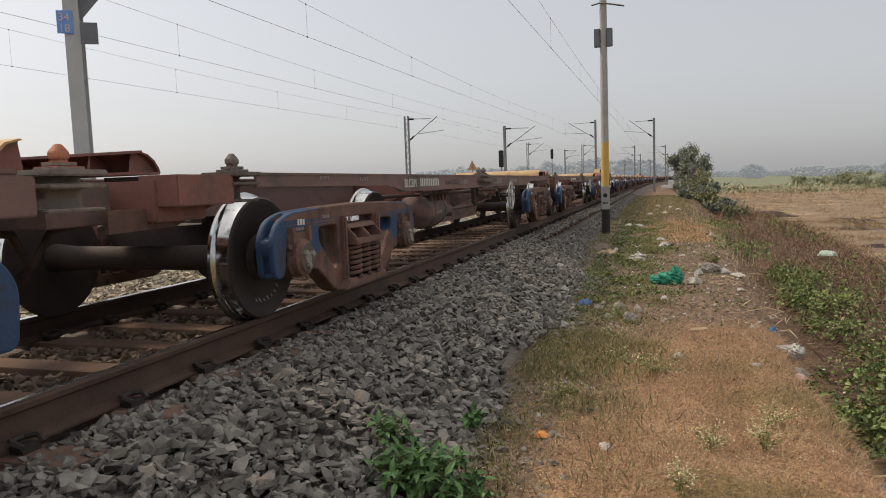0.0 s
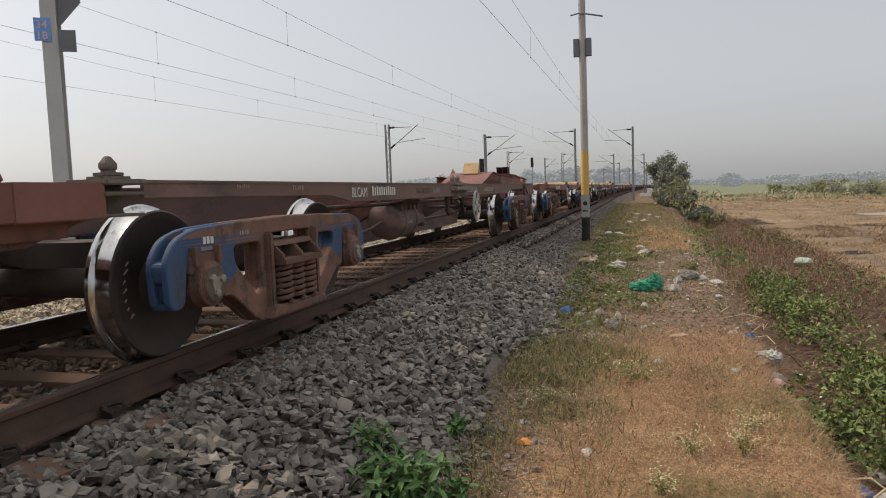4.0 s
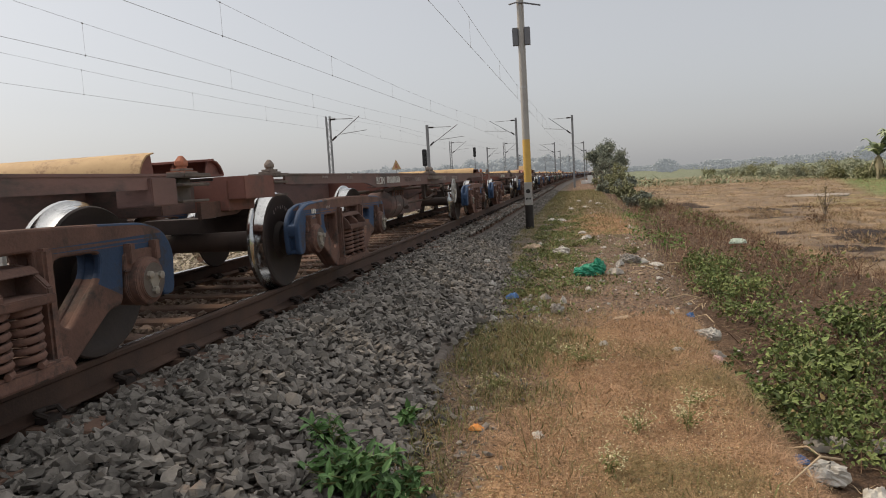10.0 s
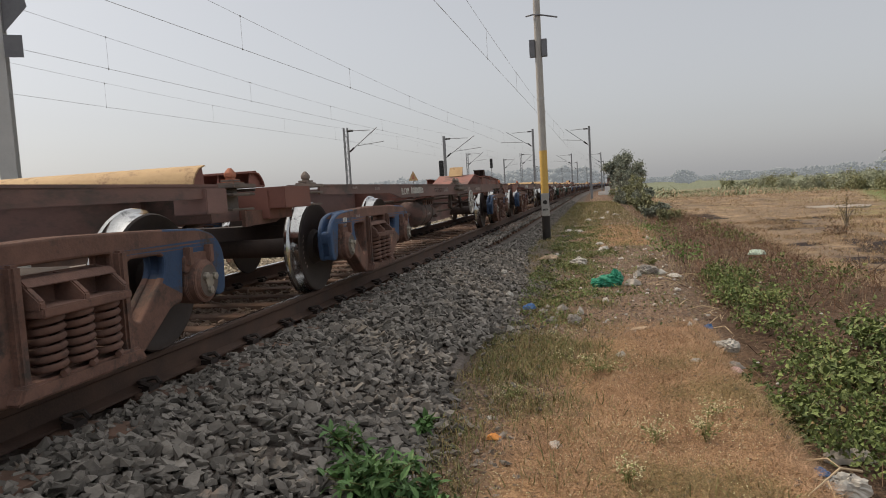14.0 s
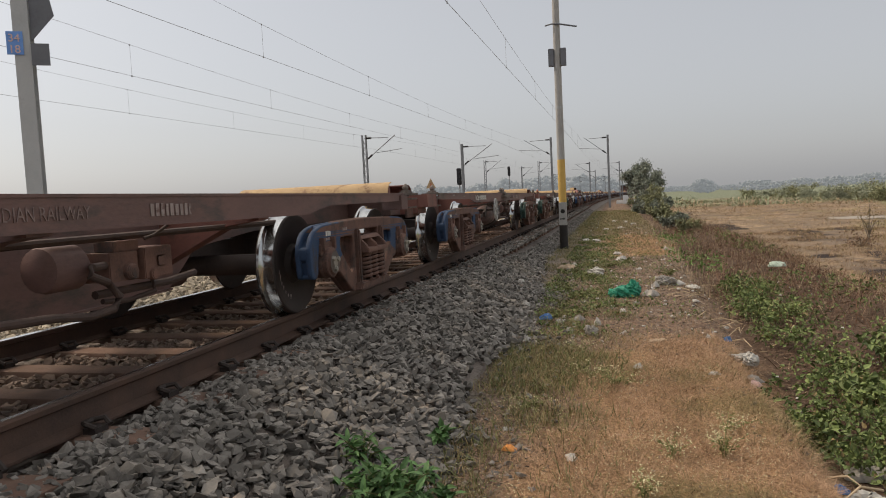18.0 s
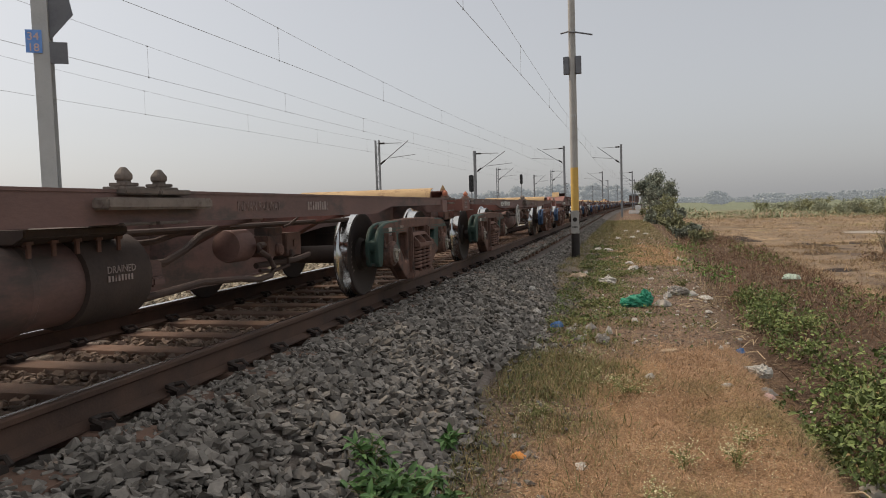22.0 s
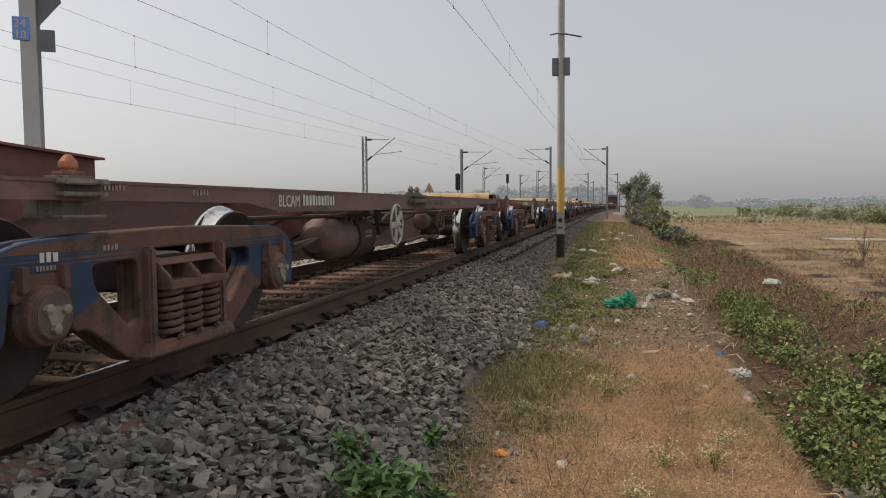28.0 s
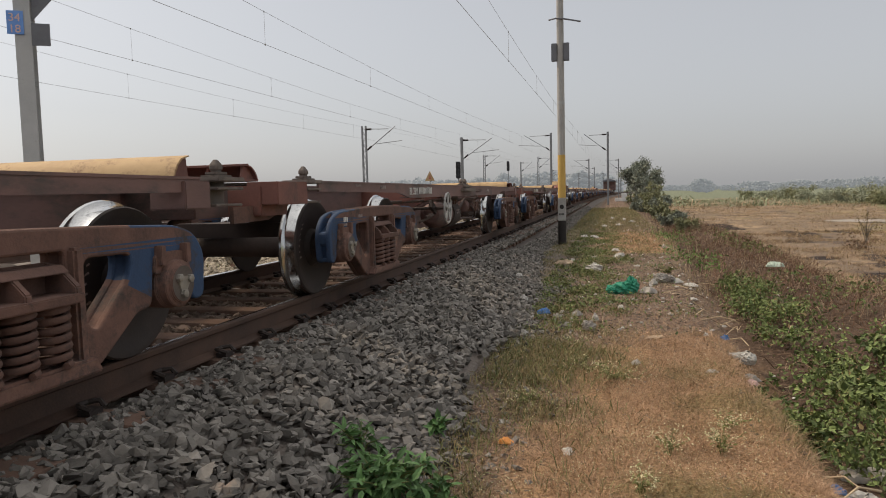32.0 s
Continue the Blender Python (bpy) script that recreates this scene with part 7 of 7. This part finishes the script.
def build_litter():
    wad("plastic_sack", "crumpled bright green plastic sack on the verge", "plastic sack", 3.52, 10.62, ((0.02, 0, 0.17, 0.12, 0.13), (0.13, 0.05, 0.12, 0.10, 0.17), (-0.13, -0.03, 0.10, 0.10, 0.09)), M_GREENBAG, 5)
    wad("plastic_bag", "heap of dirty pale plastic and paper", "plastic bag", 4.14, 11.72, ((0, 0, 0.12, 0.09, 0.10), (0.13, 0.04, 0.09, 0.08, 0.08)), M_GREYBAG, 6)
    wad("plastic_bag", "crumpled dirty white plastic bag", "plastic bag", 3.06, 13.45, ((0, 0, 0.17, 0.12, 0.11),), M_WHITEBAG, 7)
    wad("plastic_bag", "crumpled dirty white plastic bag", "plastic bag", 3.14, 7.68, ((0, 0, 0.075, 0.06, 0.085),), M_GREYBAG, 8)
    wad("plastic_bag", "crumpled dirty white plastic bag caught at the bank edge", "plastic bag", 4.56, 7.18, ((0, 0, 0.15, 0.06, 0.06), (0.08, -0.10, 0.08, 0.06, 0.08)), M_WHITEBAG, 9)
    wad("plastic_bag", "crumpled dirty white plastic bag caught at the bank edge", "plastic bag", 4.82, 4.44, ((0, 0, 0.11, 0.08, 0.10), (-0.10, -0.03, 0.08, 0.07, 0.08)), M_WHITEBAG, 10)
    bag = [("plastic_bag", "dirty white plastic bag", "plastic bag"), ("paper_scrap", "scrap of dirty white paper", "paper scrap")]
    for k, (x, y, l, w, h, m, sort) in enumerate((
            (4.30, 11.7, 0.24, 0.18, 0.08, M_WHITEBAG, 0), (3.95, 11.3, 0.12, 0.1, 0.08, M_WHITEBAG, 0),
            (3.43, 8.97, 0.09, 0.07, 0.05, M_WHITEBAG, 1), (3.52, 6.12, 0.07, 0.055, 0.045, M_WHITEBAG, 1), (4.12, 5.98, 0.09, 0.05, 0.02, M_WHITEBAG, 1),
            (4.52, 6.6, 0.16, 0.14, 0.07, M_GREYBAG, 0), (3.08, 3.95, 0.10, 0.06, 0.02, M_WHITEBAG, 1), (2.42, 7.24, 0.09, 0.08, 0.06, M_WHITEBAG, 1),
            (2.86, 8.2, 0.06, 0.05, 0.04, M_WHITEBAG, 1), (2.72, 8.7, 0.07, 0.05, 0.03, M_WHITEBAG, 1), (5.02, 5.0, 0.22, 0.13, 0.06, M_WHITEBAG, 0), (4.88, 4.92, 0.2, 0.15, 0.08, M_GREYBAG, 0), (5.25, 4.85, 0.2, 0.16, 0.07, M_GREYBAG, 0),
            (4.95, 4.2, 0.24, 0.16, 0.07, M_WHITEBAG, 0), (2.45, 23.1, 0.3, 0.2, 0.07, M_WHITEBAG, 0), (2.75, 22.6, 0.28, 0.2, 0.07, M_WHITEBAG, 0), (3.4, 17.6, 0.2, 0.16, 0.07, M_WHITEBAG, 0), (4.6, 18.5, 0.18, 0.12, 0.08, M_WHITEBAG, 0),
            (3.6, 31.0, 0.3, 0.2, 0.07, M_WHITEBAG, 0), (4.2, 33.6, 0.3, 0.25, 0.07, M_WHITEBAG, 0), (3.0, 29.0, 0.3, 0.3, 0.1, M_WHITEBAG, 0), (3.9, 36.0, 0.3, 0.2, 0.07, M_WHITEBAG, 0), (3.3, 38.0, 0.3, 0.2, 0.07, M_WHITEBAG, 0),
            (2.9, 16.0, 0.16, 0.12, 0.06, M_WHITEBAG, 1), (3.8, 14.0, 0.12, 0.09, 0.03, M_WHITEBAG, 1), (4.9, 9.5, 0.14, 0.1, 0.03, M_CARD, 1), (4.4, 9.9, 0.10, 0.08, 0.03, M_WHITEBAG, 1), (2.62, 4.45, 0.05, 0.04, 0.02, M_WHITEBAG, 1),
            (3.48, 16.3, 0.3, 0.2, 0.09, M_WHITEBAG, 0), (2.49, 15.05, 0.16, 0.12, 0.07, M_WHITEBAG, 0), (3.83, 10.45, 0.24, 0.16, 0.09, M_GREYBAG, 0), (2.83, 7.82, 0.10, 0.07, 0.06, M_GREYBAG, 1), (2.90, 8.51, 0.12, 0.09, 0.07, M_GREYBAG, 1),
            (3.13, 8.25, 0.08, 0.07, 0.09, M_WHITEBAG, 1), (2.68, 8.39, 0.12, 0.09, 0.05, M_GREYBAG, 1), (2.20, 9.02, 0.10, 0.08, 0.07, M_WHITEBAG, 1), (1.91, 10.74, 0.12, 0.09, 0.06, M_WHITEBAG, 1), (4.51, 11.42, 0.26, 0.14, 0.05, M_WHITEBAG, 1),
            (4.26, 7.48, 0.05, 0.04, 0.03, M_WHITEBAG, 1), (3.74, 7.33, 0.24, 0.06, 0.02, M_CARD, 1), (3.3, 9.4, 0.06, 0.05, 0.03, M_WHITEBAG, 1), (4.0, 8.6, 0.07, 0.04, 0.02, M_WHITEBAG, 1), (3.62, 9.9, 0.09, 0.06, 0.03, M_GREYBAG, 1), (4.2, 10.3, 0.10, 0.06, 0.02, M_CARD, 1))):
        crumpled(*bag[sort], x, y, l, w, h, m, 20 + k, 47 * k)
    crumpled("plastic_bag", "faded pink plastic bag caught in the weeds", "plastic bag", 4.47, 6.32, 0.16, 0.12, 0.05, M_PINKBAG, 3, 20)
    crumpled("plastic_bag", "small crumpled blue plastic bag", "plastic bag", 2.50, 8.6, 0.17, 0.11, 0.07, M_BLUEBAG, 4, 30)
    crumpled("bottle_cap", "bright blue scrap of plastic", "plastic scrap", 4.50, 7.9, 0.09, 0.07, 0.05, M_BLUEBAG, 5)
    crumpled("plastic_bag", "blue plastic scrap below the bank edge", "plastic scrap", 4.60, 4.42, 0.12, 0.09, 0.04, M_BLUEBAG, 6)
    crumpled("wrapper", "orange foil wrapper lying in the grass", "wrapper", 2.70, 4.07, 0.09, 0.05, 0.03, M_ORANGEBIT, 7, 10)
    crumpled("plastic_sack", "pale green plastic bundle on the crest of the bank", "plastic sack", 6.15, 13.4, 0.32, 0.2, 0.09, M_MINT, 8, 0, 0.12)
    crumpled("cardboard", "torn piece of worn cardboard below the bank edge", "cardboard", 4.75, 3.95, 0.2, 0.15, 0.02, M_CARD, 9, 30)
    crumpled("cardboard", "torn piece of worn cardboard below the bank edge", "cardboard", 5.0, 3.8, 0.22, 0.13, 0.02, M_CARD, 10, 80)
    crumpled("cardboard", "rust brown scraps at the edge of the ballast", "scrap", 2.35, 14.4, 0.45, 0.25, 0.10, M_CARD, 11, 5)
    # dry pale stalks lying about, each a thing of its own
    rnd = random.Random(12)
    for k in range(26):
        x, y = (rnd.uniform(4.3, 5.4), rnd.uniform(6.5, 12)) if k < 18 else (rnd.uniform(4.5, 5.1), rnd.uniform(3.6, 4.4))
        a, l = rnd.uniform(0, math.tau), rnd.uniform(0.15, 0.45)
        bm = bmesh.new()
        p = [(-math.cos(a) * l / 2, -math.sin(a) * l / 2, 0.01), (0.02, 0.01, 0.03 + rnd.uniform(0, 0.05)), (math.cos(a) * l / 2, math.sin(a) * l / 2, 0.012)]
        bm_tube(bm, p, [0.007, 0.006, 0.003], 6)
        ob = new("dry_stalk", mesh_of("dry_stalk", bm, M_TWIG))
        ob.matrix_basis = pose(x, y, max(ground_z(x + q[0], y + q[1]) for q in p))
        tagged(ob, "pale dry stalk lying on the ground", "stalk", "dry stalks")


build_litter()


# ---- far things: signals, signs, water, houses and the tree line with its painted haze ----
M_HAZEGLOW = shader("far_haze_glow", (0.15, 0.165, 0.17), (0.19, 0.205, 0.21), 1.0, 0, 0.05, 0.4, 0.0, spec=0.0)
M_HAZEGLOW.node_tree.nodes["Principled BSDF"].inputs["Emission Color"].default_value = (0.155, 0.163, 0.17, 1.0)      # even grey glow that stands in for haze over the distance
M_HAZEGLOW.node_tree.nodes["Principled BSDF"].inputs["Emission Strength"].default_value = 1.0
M_FARWALL = shader("far_house_wall", (0.62, 0.63, 0.63), (0.72, 0.72, 0.72), 0.9, 0, 0.2, 2, 0.0)


def clump_line(name, label, rows, material, seed):
    """Far tree line: many small clumps piled into uneven crowns. Rows of x, y, foot, height, width."""
    rng = np.random.default_rng(seed)
    shapes = stone_shapes(8, seed)
    pts, size = [], []
    for x, y, z, h, w in rows:
        n = int(90 + 40 * w / h)
        a, r = rng.uniform(0, math.tau, n), np.sqrt(rng.uniform(0, 1, n))
        t = rng.uniform(0.15, 1, n)
        wide = np.sqrt(np.maximum(0, 1 - (2 * t - 1.05) ** 2)) * w / 2
        pts.append(np.stack([x + np.cos(a) * r * wide, y + np.sin(a) * r * wide * 0.4, z + t * h], 1))
        size.append(rng.uniform(0.09, 0.20, n) * h)
    me = scatter(name, shapes, np.concatenate(pts), np.concatenate(size), rng, 0.9, material, True)
    return tagged(new(name, me), label, "tree line", kind="stuff")


def build_distance():
    rnd = random.Random(3)
    rows = []
    for k in range(90):       # to the right of the line, behind the fields
        y = rnd.uniform(620, 820)
        x = rnd.uniform(40, 560)
        if 0.10 < noise.noise((x * 0.012, 4.4, 0)) + 0.35:
            rows.append((x, y, -2.5, rnd.uniform(4, 9.5) * (0.7 + 0.5 * x / 560), rnd.uniform(16, 40)))
    clump_line("far_tree_line", "far tree line, pale grey with a glow for haze", rows, M_HAZEGLOW, 41)
    rows = [(x, y, -2.2, h, w) for x, y, h, w in ((52, 420, 8, 14), (84, 450, 6, 20), (100, 470, 5, 22), (125, 440, 6, 24), (150, 460, 7, 24), (170, 450, 9, 24), (180, 440, 8, 20), (230, 430, 8, 26), (285, 430, 9, 30), (330, 430, 9, 30))]
    clump_line("far_trees", "clumps of far trees, grey with a glow for haze", rows, M_HAZEGLOW, 43)
    rows = []
    for k in range(60):       # behind the yard on the left
        y = rnd.uniform(330, 420)
        rows.append((rnd.uniform(-120, 2), y, -2.0, rnd.uniform(6, 12), rnd.uniform(10, 22)))
    rows += [(-52, 165, -2, 5.0, 4.0), (-60, 230, -2, 7.5, 8)]
    clump_line("far_trees", "trees beyond the railway yard, grey with a glow for haze", rows, M_HAZEGLOW, 42)
    house = thing("far_house", "pale house among far trees, roof and windows glowing pale for haze", "house", at=pose(108, 560, -2.5))
    bm = bmesh.new()
    bm_box(bm, (-7, -4, 0), (7, 4, 5.5))
    part("wall", bm, M_FARWALL, house)
    # roof and windows glow with the same painted haze as the trees
    bm = bmesh.new()
    bm_prism(bm, [(-7.6, 5.5), (7.6, 5.5), (6.5, 7.2), (-6.5, 7.2)], "y", -4.6, 4.6)
    part("roof", bm, M_HAZEGLOW, house)
    for x in (-4, 0, 4):
        bm = bmesh.new()
        bm_box(bm, (x - 0.8, -4.05, 2), (x + 0.8, -4.0, 4))
        part("window", bm, M_HAZEGLOW, house)


def build_signs():
    sign = thing("triangle_sign", "orange triangular warning board beyond the line", "sign", at=pose(-8.57, 46.1, 0))
    bm = bmesh.new()
    bm_prism(bm, rounded([(-0.34, 1.75), (0.34, 1.75), (0, 2.42)], 0.03, 2), "y", -0.012, 0.012)
    board = part("board", bm, M_YELLOW, sign, "faded orange triangular board")
    bm = bmesh.new()
    bm_prism(bm, [(-0.10, 1.86), (0.10, 1.86), (0.04, 2.12), (-0.04, 2.12)], "y", -0.018, -0.0125)
    part("symbol", bm, M_ORANGE, board)
    bm = bmesh.new()
    bm_tube(bm, [(0, 0.04, -0.8), (0, 0.04, 2.2)], 0.035, 8)
    part("post", bm, M_MASTFAR, sign)
    for x, y, top in ((-10.9, 66.0, 3.9), (-13.6, 118.0, 6.1)):
        sig = thing("railway_signal", "dark colour light railway signal on a thin post", "signal", "railway signals", at=pose(x, y, 0))
        bm = bmesh.new()
        bm_tube(bm, [(0, 0, -0.8), (0, 0, top - 1.4)], 0.06, 8)
        part("post", bm, M_MASTFAR, sig)
        bm = bmesh.new()
        bm_prism(bm, rounded([(-0.22, top - 1.6), (0.22, top - 1.6), (0.22, top), (-0.22, top)], 0.12, 3), "y", -0.12, 0.05)
        part("head", bm, M_GLASSY, sig)
        for k in range(3):
            bm = bmesh.new()
            bm_lathe(bm, [(-0.30, 0.12), (-0.13, 0.12)], "y", (0, 0, top - 0.35 - 0.45 * k), 12)
            part("lamp_hood", bm, M_GLASSY, sig)
    wall = thing("white_marker", "whitewashed low marker blocks beside the line", "marker", at=pose(4.9, 96, -0.66))
    bm = bmesh.new()
    bm_box(bm, (-0.35, -0.3, 0), (0.35, 0.3, 1.1))
    part("block", bm, M_FARWALL, wall, "", 0.04)
    bm = bmesh.new()
    bm_box(bm, (-1.2, 0.3, 0), (2.6, 0.7, 0.45))
    part("kerb", bm, M_FARWALL, wall, "", 0.04)


def build_puddle():
    m = bpy.data.materials.new("still_water")
    m.use_nodes = True
    b = m.node_tree.nodes["Principled BSDF"]
    b.inputs["Base Color"].default_value = (0.26, 0.22, 0.17, 1)
    b.inputs["Roughness"].default_value = 0.5
    pts = []
    for k in range(28):
        a = k * math.tau / 28
        r = 1 + 0.25 * noise.noise((math.cos(a) * 1.5, math.sin(a) * 1.5, 3))
        pts.append((21.8 + 2.3 * math.cos(a) * r, 60.0 + 2.3 * math.sin(a) * r))
    bm = bmesh.new()
    bm_prism(bm, pts, "z", -2.25, -1.955)
    tagged(new("water", mesh_of("water", bm, m)), "still muddy puddle in the dry field", "puddle", kind="structure")


build_distance()
build_signs()
build_puddle()


# ---- what moves: the train rolls past towards the camera and slows a little ----
def travelled(t):
    return -46.42836 + 6.828476 * t - 0.01423646 * t * t - 0.00000470886 * t ** 3


def motions():
    turns = [(k / 15, travelled(k / 15) / WHEEL_R) for k in range(0, 481)]
    for wagon, mid, near in TRAIN:
        rows = []
        for t in range(0, 33):
            y = mid - travelled(t)
            rows.append((t, pose(bend(y), y, LOW, 0, 0, bend_yaw(y))))
        walk(wagon, rows)
        if near:
            for child in wagon.children:
                if child.name.split(".")[0] == "axle":
                    y, z = child.location.y, child.location.z
                    walk(child, [(t, pose(0, y, z, math.degrees(a), 0, 0)) for t, a in turns])


motions()
